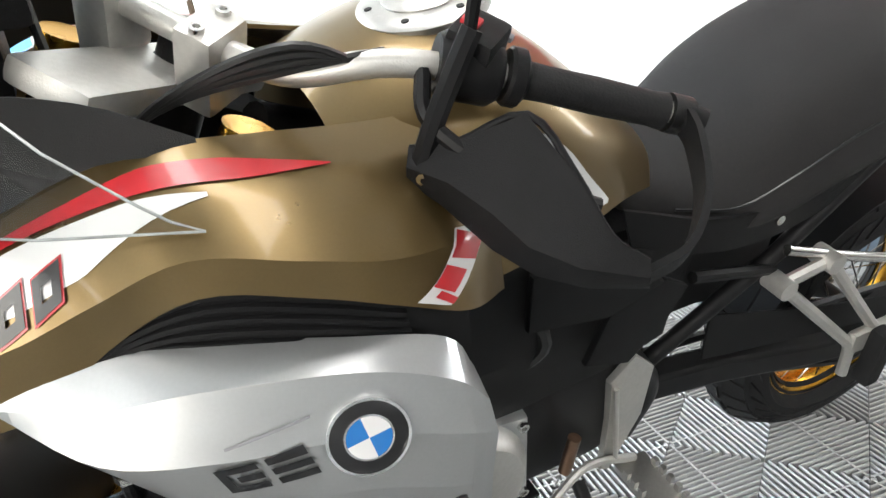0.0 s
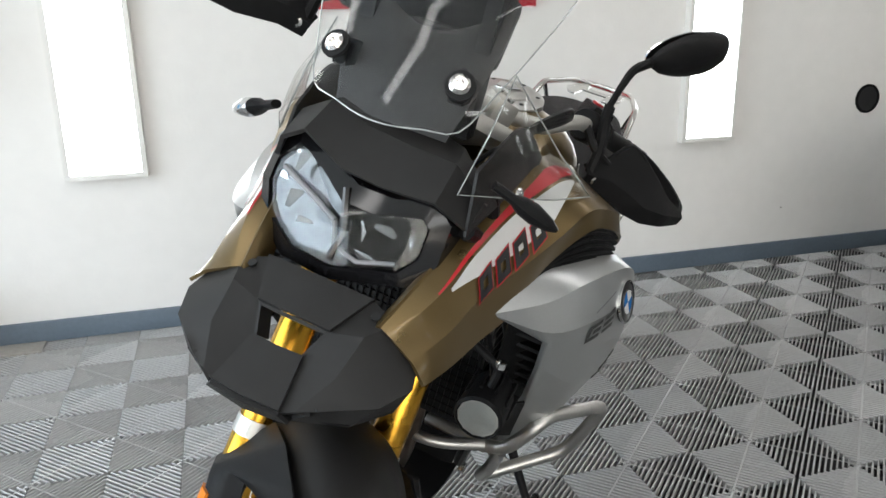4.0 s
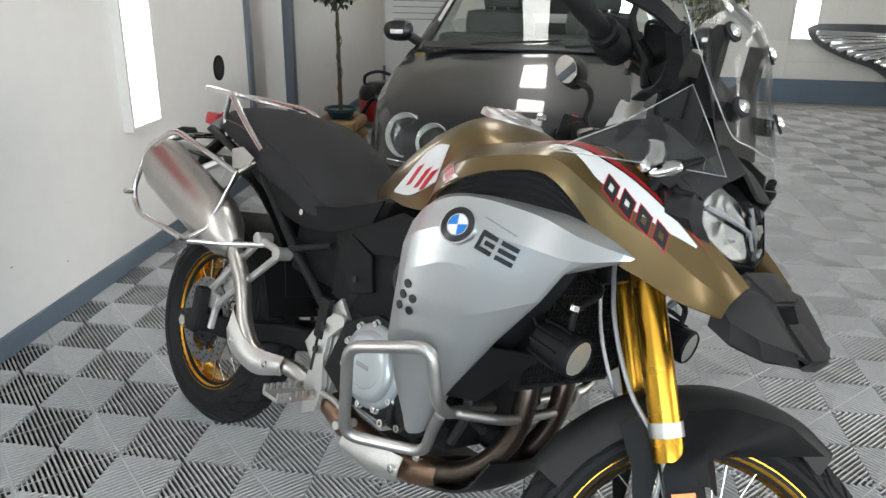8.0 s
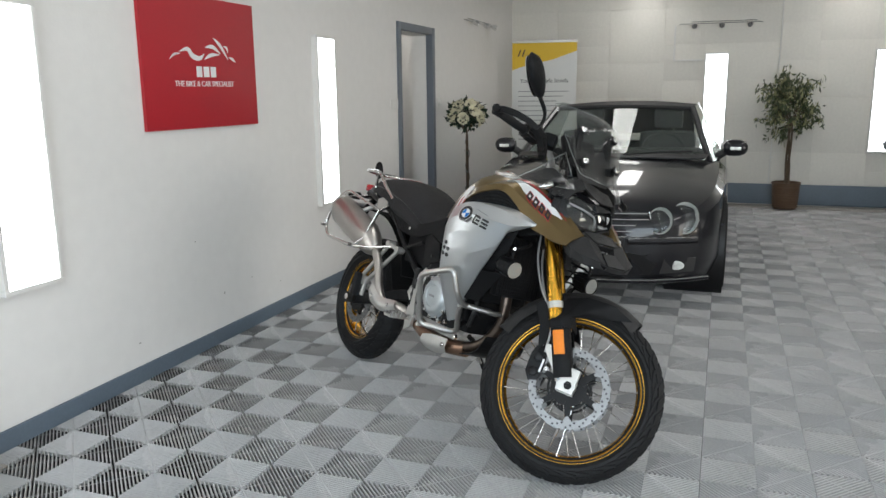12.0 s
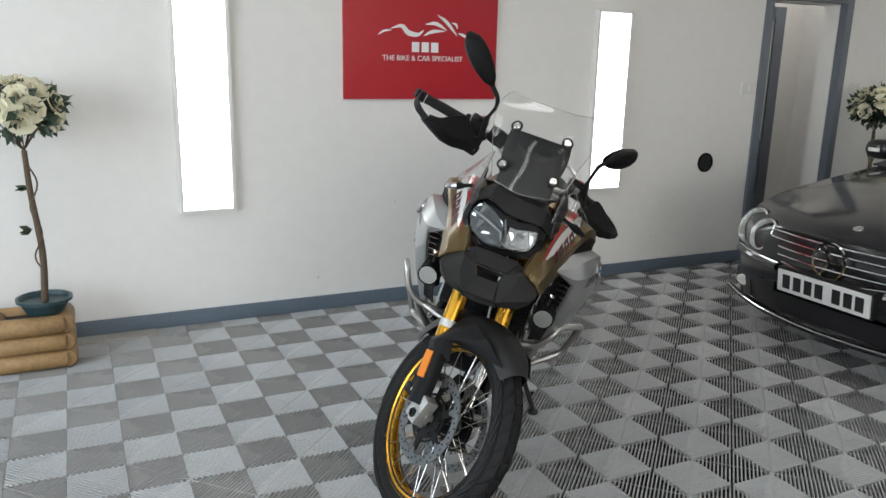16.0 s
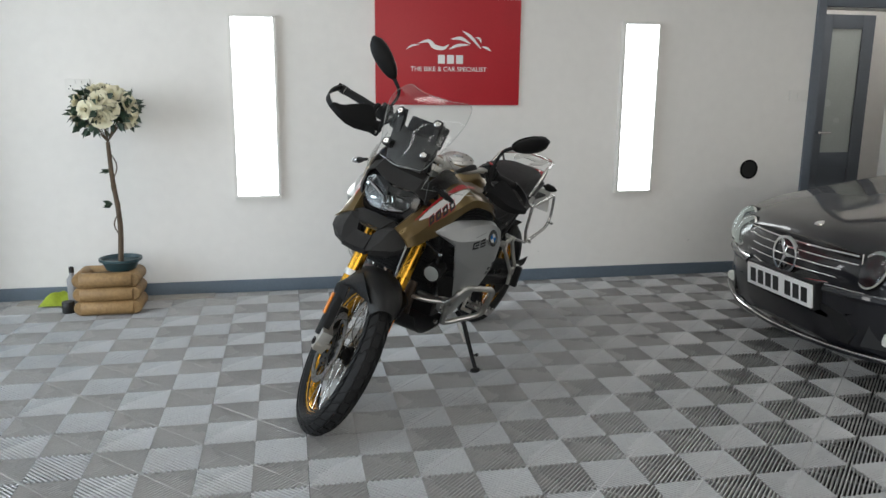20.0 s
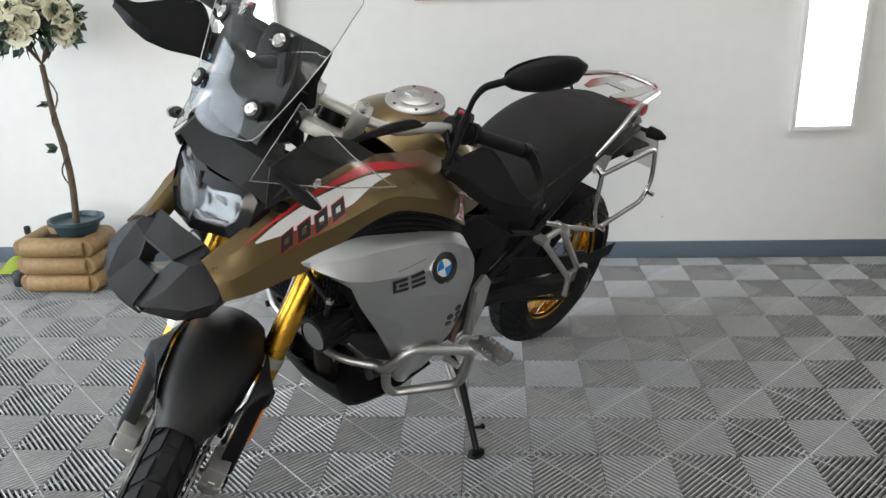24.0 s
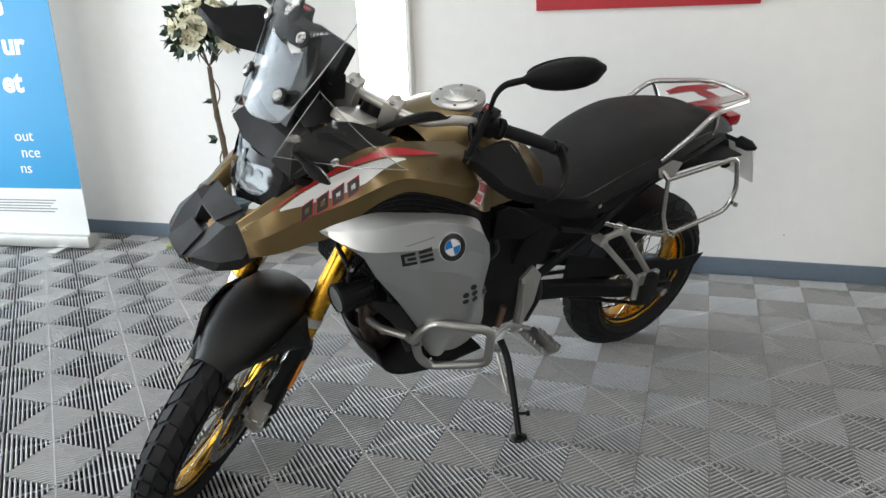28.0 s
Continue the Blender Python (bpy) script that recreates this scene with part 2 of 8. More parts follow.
def shell(rows, thick=0.004, nu=4, nv=4, hard=False):
    """Curved panel of a given thickness through rows of control points."""
    g = smooth_rows(rows, nu, nv, hard)
    h, w = len(g), len(g[0])
    norm = []
    for j in range(h):
        line = []
        for i in range(w):
            du = g[j][min(i + 1, w - 1)] - g[j][max(i - 1, 0)]
            dv = g[min(j + 1, h - 1)][i] - g[max(j - 1, 0)][i]
            nn = du.cross(dv)
            line.append(nn.normalized() if nn.length > 1e-9 else Vector((0, 0, 1)))
        norm.append(line)
    bm = bmesh.new()
    top = [[bm.verts.new(g[j][i]) for i in range(w)] for j in range(h)]
    low = [[bm.verts.new(g[j][i] - norm[j][i] * thick) for i in range(w)] for j in range(h)]
    for j in range(h - 1):
        for i in range(w - 1):
            bm.faces.new((top[j][i], top[j][i + 1], top[j + 1][i + 1], top[j + 1][i]))
            bm.faces.new((low[j][i], low[j + 1][i], low[j + 1][i + 1], low[j][i + 1]))
    rim = [(0, i) for i in range(w)] + [(j, w - 1) for j in range(1, h)] + [(h - 1, i) for i in range(w - 2, -1, -1)] + [(j, 0) for j in range(h - 2, 0, -1)]
    for k in range(len(rim)):
        a, b = rim[k], rim[(k + 1) % len(rim)]
        bm.faces.new((top[a[0]][a[1]], low[a[0]][a[1]], low[b[0]][b[1]], top[b[0]][b[1]]))
    return bm


def solid_rows(loops, steps=4, around=4, cap=True, hard_along=False):
    """Closed body through a few closed rings of control points."""
    fine = [spline(r, around, closed=True) for r in loops]
    n = len(fine[0])
    cols = [(spline([r[i] for r in fine], steps) if not hard_along else [r[i] for r in fine]) for i in range(n)]
    return rings(bmesh.new(), [[c[j] for c in cols] for j in range(len(cols[0]))], cap)


def text_mesh(words, size, depth=0.002, align="CENTER", bold=0.0):
    c = bpy.data.curves.new("words", "FONT")
    c.body, c.size, c.extrude, c.align_x, c.align_y = words, size, depth / 2, align, "CENTER"
    c.resolution_u, c.offset = 3, bold
    ob = bpy.data.objects.new("words", c)
    bm = bmesh.new()
    me = ob.to_mesh()
    bm.from_mesh(me)
    ob.to_mesh_clear()
    bpy.data.objects.remove(ob)
    bpy.data.curves.remove(c)
    return bm


# ---- room ----
WALL_Y, EAST_X, WEST_X, SOUTH_Y, TOP = 2.915, 6.75, -5.2, -6.5, 2.75

part("ceiling", one_box((WEST_X - 0.2, SOUTH_Y - 0.2, TOP), (EAST_X + 0.2, WALL_Y + 1.6, TOP + 0.2)), CEILING)
tagged(bpy.data.objects["ceiling"], "plain white painted showroom ceiling", "ceiling", kind="structure")

# north wall with its doorway
DOOR_A, DOOR_B, DOOR_H = 2.86, 3.63, 1.97
wall_north = thing("wall_north", "white painted smooth plaster wall with a grey door", "wall", kind="structure")
part("wall_piece", one_box((WEST_X - 0.2, WALL_Y, 0), (DOOR_A - 0.07, WALL_Y + 0.2, TOP)), WALL, wall_north)
part("wall_piece", one_box((DOOR_B + 0.07, WALL_Y, 0), (EAST_X + 0.2, WALL_Y + 0.2, TOP)), WALL, wall_north)
part("wall_piece", one_box((DOOR_A - 0.07, WALL_Y, DOOR_H + 0.065), (DOOR_B + 0.07, WALL_Y + 0.2, TOP)), WALL, wall_north)
# the lobby behind the doorway, closed by plain walls
part("lobby_wall", one_box((DOOR_A - 0.5, WALL_Y + 1.02, 0), (DOOR_B + 0.9, WALL_Y + 1.17, TOP)), WALL, wall_north)
part("lobby_wall", one_box((DOOR_A - 0.6, WALL_Y + 0.2, 0), (DOOR_A - 0.45, WALL_Y + 1.55, TOP)), WALL, wall_north)
part("lobby_wall", one_box((DOOR_B + 0.75, WALL_Y + 0.2, 0), (DOOR_B + 0.9, WALL_Y + 1.55, TOP)), WALL, wall_north)

for x, z, w, h in ((0.105, 0.282, 0.006, 0.014), (0.395, 0.31, 0.012, 0.005), (-0.128, 0.634, 0.005, 0.007), (0.72, 0.21, 0.006, 0.006), (1.9, 0.26, 0.009, 0.005), (-0.62, 0.2, 0.012, 0.006)):
    part("chip", one_box((x - w / 2, WALL_Y - 0.0012, z - h / 2), (x + w / 2, WALL_Y + 0.002, z + h / 2), 0.0005), PLINTH, wall_north, "small chip in the paint")

# outer walls with the glazed openings that let the day in
wall_west = thing("wall_west", "plain white wall round a wide glazed shop front", "wall", kind="structure")
for a, b in (((WEST_X - 0.2, SOUTH_Y - 0.2, 0), (WEST_X, -3.1, TOP)), ((WEST_X - 0.2, 2.3, 0), (WEST_X, WALL_Y, TOP)),
             ((WEST_X - 0.2, -3.1, 2.6), (WEST_X, 2.3, TOP)), ((WEST_X - 0.2, -3.1, 0), (WEST_X, 2.3, 0.2))):
    part("wall_piece", one_box(a, b), WALL, wall_west)
wall_south = thing("wall_south", "plain white wall round a wide glazed opening", "wall", kind="structure")
for a, b in (((WEST_X, SOUTH_Y - 0.2, 0), (-3.9, SOUTH_Y, TOP)), ((0.9, SOUTH_Y - 0.2, 0), (EAST_X + 0.2, SOUTH_Y, TOP)),
             ((-3.9, SOUTH_Y - 0.2, 2.6), (0.9, SOUTH_Y, TOP)), ((-3.9, SOUTH_Y - 0.2, 0), (0.9, SOUTH_Y, 0.2))):
    part("wall_piece", one_box(a, b), WALL, wall_south)

# east wall of painted blockwork: each block stands proud of recessed joints
wall_east = thing("wall_east", "white painted blockwork wall with recessed joints", "wall", kind="structure")
part("wall_core", one_box((EAST_X + 0.006, SOUTH_Y, 0), (EAST_X + 0.2, WALL_Y, TOP)), BLOCKWORK, wall_east)

# skirtings
for name, a, b, cat in (("baseboard_north", (WEST_X, WALL_Y - 0.018, 0), (DOOR_A - 0.07, WALL_Y - 0.002, 0.085), 0.006),
                        ("baseboard_north", (DOOR_B + 0.07, WALL_Y - 0.018, 0), (EAST_X - 0.03, WALL_Y - 0.002, 0.085), 0.006),
                        ("baseboard_east", (EAST_X - 0.028, SOUTH_Y, 0.02), (EAST_X - 0.004, WALL_Y - 0.02, 0.27), 0.006)):
    tagged(part(name, one_box(a, b, cat), SKIRTING), "blue-grey painted skirting board along the wall foot", "baseboard", kind="structure")

# doorway: frame, half-open panelled door
door = thing("door_1", "dark grey painted door frame with a glazed door standing open", "door", kind="structure")
for a, b in (((DOOR_A - 0.075, WALL_Y - 0.02, 0), (DOOR_A - 0.005, WALL_Y + 0.05, DOOR_H + 0.07)), ((DOOR_B + 0.005, WALL_Y - 0.02, 0), (DOOR_B + 0.075, WALL_Y + 0.05, DOOR_H + 0.07)),
             ((DOOR_A - 0.005, WALL_Y - 0.02, DOOR_H + 0.005), (DOOR_B + 0.005, WALL_Y + 0.05, DOOR_H + 0.07))):
    part("door_frame", one_box(a, b, 0.006), GREY_DOOR, door)
for a, b in (((DOOR_A - 0.07, WALL_Y + 0.05, 0), (DOOR_A, WALL_Y + 0.2, DOOR_H)), ((DOOR_B, WALL_Y + 0.05, 0), (DOOR_B + 0.07, WALL_Y + 0.2, DOOR_H)), ((DOOR_A - 0.07, WALL_Y + 0.05, DOOR_H), (DOOR_B + 0.07, WALL_Y + 0.2, DOOR_H + 0.065))):
    part("reveal", one_box(a, b), WALL, wall_north, "white painted door reveal")
FROST = material("frosted_glass", (0.42, 0.46, 0.45), 0.25, vary=0.06)
leaf_m = pose(3.55, WALL_Y + 0.97, 0)
leaf = bmesh.new()
for a, b in (((0, 0, 0.01), (0.12, 0.04, 2.02)), ((0.42, 0, 0.01), (0.54, 0.04, 2.02)), ((0.12, 0, 0.01), (0.42, 0.04, 0.30)),
             ((0.12, 0, 0.68), (0.42, 0.04, 0.82)), ((0.12, 0, 1.90), (0.42, 0.04, 2.02)), ((0.12, 0.01, 0.30), (0.42, 0.03, 0.68))):
    box(leaf, a, b, leaf_m, 0.004)
door_leaf = part("door_leaf", leaf, GREY_DOOR, door)
part("door_pane", one_box((0.12, 0.014, 0.82), (0.42, 0.026, 1.90), 0, leaf_m), FROST, door_leaf, "frosted glass pane")
part("door_handle", rod(one_rod((0.06, -0.05, 1.0), (0.06, 0.0, 1.0), 0.012), (0.06, -0.05, 1.0), (0.17, -0.05, 1.0), 0.009), CHROME, door_leaf, m=leaf_m)


# ---- wall light panels ----
PANELS = ((-1.39, 0.64, -1.09, 1.815, 0), (1.27, 0.63, 1.555, 1.83, 0), (0.165, 0.67, 0.455, 1.87, 1), (-1.69, 0.67, -1.42, 1.87, 1))


def light_panel(a, z0, b, z1):
    """Slim lit panel on the plane y = 0, facing -y."""
    ob = thing("wall_light_panel", "lit upright white light panel in a slim white frame on the wall", "wall light", group="wall light panels")
    w = 0.02
    for p, q in (((a, -0.045, z0), (b, 0, z0 + w)), ((a, -0.045, z1 - w), (b, 0, z1)), ((a, -0.045, z0 + w), (a + w, 0, z1 - w)), ((b - w, -0.045, z0 + w), (b, 0, z1 - w))):
        part("frame", one_box(p, q, 0.002), WHITE_PLASTIC, ob)
    part("diffuser", one_box((a + w, -0.04, z0 + w), (b - w, -0.005, z1 - w)), PANEL_LIGHT, ob, "glowing white diffuser")
    return ob


for a, z0, b, z1, east in PANELS:
    ob = light_panel(a, z0, b, z1) if not east else light_panel(-b, z0, -a, z1)
    ob.matrix_world = pose(EAST_X, 0, 0, 0, 0, -90) if east else pose(0, WALL_Y, 0)


# ceiling lights: slim lit panels under the ceiling, real ones and added fill
# x = 5.95 row and lobby panel: unseen fill, added to brighten far wall and lobby
for x, y in [(a, b) for a in (-2.4, -0.2, 2.0, 4.2, 5.95) for b in (1.2, -1.2, -3.6)] + [(3.6, WALL_Y + 0.6)]:
    lamp = thing("ceiling_and_fill_light", "lit white rectangular ceiling panel, far row and lobby ones added as fill", "ceiling light", pose(x, y, TOP), group="ceiling lights")
    for a, b in (((-0.62, -0.17, -0.05), (0.62, -0.15, 0)), ((-0.62, 0.15, -0.05), (0.62, 0.17, 0)), ((-0.62, -0.15, -0.05), (-0.60, 0.15, 0)), ((0.60, -0.15, -0.05), (0.62, 0.15, 0))):
        part("frame", one_box(a, b), WHITE_PLASTIC, lamp)
    part("diffuser", one_box((-0.60, -0.15, -0.045), (0.60, 0.15, -0.01)), CEILING_LIGHT, lamp, "glowing white diffuser")


# ---- floor ----
floor = thing("floor", "grey interlocking ribbed plastic floor tiles", "floor", kind="structure")
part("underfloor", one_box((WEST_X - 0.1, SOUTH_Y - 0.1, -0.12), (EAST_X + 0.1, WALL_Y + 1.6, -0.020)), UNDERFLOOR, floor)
part("edge_strip", one_box((-2.75, WALL_Y - 0.13, -0.012), (-1.55, WALL_Y - 0.02, 0.006), 0.004), PLINTH, floor, "pale stone strip along the wall foot")
part("edge_strip", one_box((EAST_X - 0.26, SOUTH_Y, -0.012), (EAST_X - 0.03, WALL_Y - 0.03, 0.012), 0.004), PLINTH, floor, "pale stone strip along the wall foot")


def tile_mesh():
    """A 0.4 m tile of four quarters; its ribs run slantwise and close to squares round the middle."""
    verts, faces = [], []
    step, top, low, deep = 0.02, 0.0043, 0.0030, -0.019

    def clip(c):
        s = 0.199
        c = min(max(c, 0.0005), 2 * s - 0.0005)
        return ((max(0.0008, c - s), min(s, c)), (min(s, c), max(0.0008, c - s)))
    for sx, sy in ((1, 1), (-1, 1), (-1, -1), (1, -1)):
        for k in range(20):
            c = step * (k + 0.5)
            ring = []
            for d, z in ((-low, deep), (-top, -0.0042), (-top * 0.82, -0.0020), (-top * 0.36, -0.0004), (top * 0.36, -0.0004), (top * 0.82, -0.0020), (top, -0.0042), (low, deep)):
                a, b = clip(c + d)
                ring.append(((a[0] * sx, a[1] * sy, z), (b[0] * sx, b[1] * sy, z)))
            base = len(verts)
            for a, b in ring:
                verts.extend((a, b))
            for i in range(7):
                q = (base + 2 * i, base + 2 * i + 1, base + 2 * i + 3, base + 2 * i + 2)
                faces.append(q if sx * sy > 0 else q[::-1])
        # slim ties under the ribs, across the quarter
        base = len(verts)
        w = 0.0035
        for x, y in ((0.0, w), (w, 0.0), (0.199, 0.199 - w), (0.199 - w, 0.199)):
            verts.append((x * sx, y * sy, -0.0016))
        faces.append((base, base + 1, base + 2, base + 3) if sx * sy > 0 else (base + 3, base + 2, base + 1, base))
    me = bpy.data.meshes.new("floor_tile")
    me.from_pydata(verts, [], faces)
    me.materials.append(TILE)
    me.polygons.foreach_set("use_smooth", [True] * len(me.polygons))
    return me


# ---- motorcycle ----
# local frame: x ahead from the rear axle, y to the rider's left, z up; the machine leans on its side stand
BRONZE = material("matt_bronze_paint", (0.165, 0.113, 0.047), 0.30, 0.75, vary=0.05, scale=12, fine=400, coat=0.25)
SILVER = material("satin_silver_paint", (0.47, 0.48, 0.48), 0.34, 0.78, vary=0.035, scale=7, fine=300, coat=0.12)
GOLD = material("gold_anodised", (0.64, 0.335, 0.04), 0.26, 1.0, vary=0.06, scale=14, fine=120)
STEEL = material("brushed_steel_tube", (0.50, 0.49, 0.47), 0.36, 0.95, vary=0.09, scale=20, fine=200, bump=0.1, bump_scale=600)
DISC_STEEL = material("ground_disc_steel", (0.24, 0.24, 0.24), 0.34, 0.9, vary=0.12, scale=8, fine=260, bump=0.15, bump_scale=900)
BRIGHT_STEEL = material("polished_steel", (0.68, 0.67, 0.65), 0.2, 1.0, vary=0.06, scale=15)
CAST = material("cast_aluminium", (0.56, 0.55, 0.52), 0.42, 0.8, vary=0.08, scale=18, fine=150, bump=0.2, bump_scale=500)
HEADER = material("heat_stained_exhaust", (0.105, 0.08, 0.064), 0.33, 0.9, vary=0.3, scale=9, fine=60)
MUFFLER = material("brushed_muffler_steel", (0.46, 0.43, 0.40), 0.3, 0.95, vary=0.12, scale=5, fine=150)
CLUTCH = material("pale_engine_paint", (0.42, 0.45, 0.46), 0.34, 0.5, vary=0.06, scale=16, fine=150, coat=0.1)
SEAT = material("black_seat_cloth", (0.023, 0.022, 0.0225), 0.75, spec=0.25, vary=0.15, scale=12, fine=300, bump=0.6, bump_scale=1200)
CHARCOAL = material("charcoal_plastic", (0.019, 0.0185, 0.0185), 0.48, vary=0.1, scale=7, bump=0.3, bump_scale=900, spec=0.3)
ENGINE_BLACK = material("black_engine_paint", (0.008, 0.008, 0.0085), 0.4, 0.0, vary=0.2, scale=14, bump=0.25, bump_scale=300, spec=0.22)
RED_DECAL = material("red_decal", (0.48, 0.018, 0.025), 0.3, vary=0.03, coat=0.3)
WHITE_DECAL = material("white_decal", (0.66, 0.66, 0.65), 0.3, vary=0.03, coat=0.3)
BLACK_DECAL = material("black_decal", (0.012, 0.012, 0.013), 0.3, vary=0.05)
BLUE_DECAL = material("blue_decal", (0.02, 0.16, 0.46), 0.25, vary=0.03)
AMBER = material("amber_reflector", (0.75, 0.22, 0.02), 0.18, vary=0.08, scale=40)
RED_LENS = material("red_tail_lens", (0.4, 0.012, 0.02), 0.12, vary=0.05)
SCREEN = clear("clear_screen", (0.965, 0.97, 0.968), 0.015, 1.36)
EDGE = material("polished_clear_edge", (0.42, 0.44, 0.43), 0.15, 0.3, vary=0.3, scale=30)
LENS = clear("lamp_lens", (0.9, 0.92, 0.92), 0.01, 1.45, 0.2)
REFLECTOR = material("lamp_reflector", (0.62, 0.62, 0.62), 0.08, 1.0, vary=0.05)
LAMP_BOWL = material("faceted_lamp_bowl", (0.085, 0.087, 0.09), 0.10, 1.0, vary=0.35, scale=60)
MIRROR = material("mirror_glass", (0.75, 0.76, 0.77), 0.02, 1.0, vary=0.01)
CABLE = material("black_cable", (0.015, 0.015, 0.015), 0.4, vary=0.1)
BRAID = material("grey_brake_hose", (0.42, 0.42, 0.42), 0.35, 0.6, vary=0.1, fine=400)
COPPER = material("stained_exhaust_steel", (0.25, 0.155, 0.105), 0.33, 0.9, vary=0.25, scale=8)

bike = thing("motorcycle", "bronze and silver adventure motorcycle leaning on its side stand", "motorcycle",
             Matrix.Translation((0.067, 1.991, 0)) @ pose(0, 0, 0, 0, 0, math.degrees(math.atan2(-0.775, -0.63))) @ pose(0, 0, 0, -15)
             @ Matrix.Translation((0.9, 0, 0.6)) @ pose(0, 0, 0, -2, 0, 0) @ pose(0, 0, 0, 0, 0, 1.5) @ Matrix.Translation((-0.9, 0, -0.6)))
RAKE, STEER, PIVOT = radians(25), 41, 1.715
S = Matrix.Translation((PIVOT, 0, 0)) @ Matrix.Rotation(radians(STEER), 4, Vector((-math.sin(RAKE), 0, math.cos(RAKE)))) @ Matrix.Translation((-PIVOT, 0, 0))
FDIR = Vector((-math.sin(RAKE), 0, math.cos(RAKE)))
FRONT, REAR = Vector((1.595, 0, 0.337)), Vector((0, 0, 0.317))
SIDE_AXIS = Matrix.Rotation(radians(-90), 4, "X")   # turns the lathe axis z to +y


def bp(name, bm, mat, parent=None, label="", m=None, sharp=38, bevel=0.0):
    return part(name, bm, mat, parent or bike, label, m, sharp, bevel)


def wheel(c, radius, width, rim_r, m, tread, spoke_n, rim_w, name):
    """Tyre, rim, hub and spokes; wheels stand as things' parts with sub-parts."""
    at = Matrix.Translation(c) @ SIDE_AXIS
    prof = []
    for k in range(15):
        a = radians(-82 + 164 * k / 14)
        prof.append((radius - (radius - rim_r) * (1 - math.cos(a)), width / 2 * math.sin(a) / math.sin(radians(82))))
    inner = [(rim_r - 0.006, width * 0.36), (rim_r - 0.006, -width * 0.36)]
    w = bp(name, turned(prof + inner + [prof[0]], at, 72), RUBBER, None, "black rubber tyre on a gold spoked rim", m)
    # tread blocks
    bm = bmesh.new()
    n, rows = tread
    for k in range(n):
        for j in range(rows):
            side = (j - (rows - 1) / 2) / ((rows - 1) / 2)
            a0 = 2 * math.pi * (k + 0.5 * (j % 2)) / n
            half_a, skew = 2 * math.pi / n * 0.36, 0.55 * 2 * math.pi / n * abs(side)
            s0, s1 = side - 0.78 / (rows - 1), side + 0.78 / (rows - 1)
            ring_lo, ring_hi = [], []
            for s, a in ((s0, -half_a), (s1, -half_a), (s1, half_a), (s0, half_a)):
                ang = radians(82) * max(-0.86, min(0.86, s * 0.86))
                r = radius - (radius - rim_r) * (1 - math.cos(ang))
                y = width / 2 * math.sin(ang) / math.sin(radians(82))
                t = a0 + a + skew * (1 if abs(s) > abs(side) else -1)
                out = 0.006
                ring_lo.append(at @ Vector(((r - 0.003) * math.cos(t), (r - 0.003) * math.sin(t), y)))
                ring_hi.append(at @ Vector(((r + out * math.cos(ang)) * math.cos(t), (r + out * math.cos(ang)) * math.sin(t), y + out * math.sin(ang))))
            rings(bm, [ring_lo, ring_hi])
    bp("tread", bm, RUBBER, w, "", m)
    rw = rim_w / 2
    rim = turned([(rim_r + 0.004, -rw), (rim_r + 0.006, -rw + 0.006), (rim_r - 0.012, -rw + 0.008), (rim_r - 0.022, -rw * 0.5), (rim_r - 0.027, 0), (rim_r - 0.022, rw * 0.5),
                  (rim_r - 0.012, rw - 0.008), (rim_r + 0.006, rw - 0.006), (rim_r + 0.004, rw), (rim_r - 0.012, rw), (rim_r - 0.020, rw - 0.004), (rim_r - 0.030, rw * 0.55),
                  (rim_r - 0.036, 0), (rim_r - 0.030, -rw * 0.55), (rim_r - 0.020, -rw + 0.004), (rim_r - 0.012, -rw), (rim_r + 0.004, -rw)], at, 72)
    bp("rim", rim, GOLD, w, "gold anodised spoked rim", m)
    for s in (-1, 1):
        for r0, r1, y0, y1 in ((rim_r - 0.0145, rim_r - 0.0085, rw - 0.0004, rw + 0.0008), (rim_r - 0.0275, rim_r - 0.0222, rw * 0.70, rw - 0.0062)):
            bp("rim_stripe", turned([(r0, s * y0), (r1, s * y1), (r1 - 0.0015, s * (y1 + 0.0012)), (r0 - 0.0015, s * (y0 + 0.0012)), (r0, s * y0)], at, 72), RUBBER, w, "black stripe", m)
    hub_w = rim_w * 0.5
    bp("hub", turned([(0.018, -hub_w), (0.05, -hub_w), (0.052, -hub_w + 0.008), (0.03, -hub_w + 0.016), (0.028, hub_w - 0.016), (0.052, hub_w - 0.008), (0.05, hub_w), (0.018, hub_w)], at, 32), ENGINE_BLACK, w, "", m)
    for k in range(spoke_n):
        a = 2 * math.pi * k / spoke_n
        s = 1 if k % 2 else -1
        lean = (0.62 if (k // 2) % 2 else -0.62)
        p = at @ Vector((0.048 * math.cos(a + lean), 0.048 * math.sin(a + lean), s * (hub_w - 0.004)))
        q = at @ Vector(((rim_r - 0.022) * math.cos(a), (rim_r - 0.022) * math.sin(a), s * rw * 0.62))
        bp("spoke", one_rod(p, q, 0.0019, 6), BRIGHT_STEEL, w, "", m)
    return w


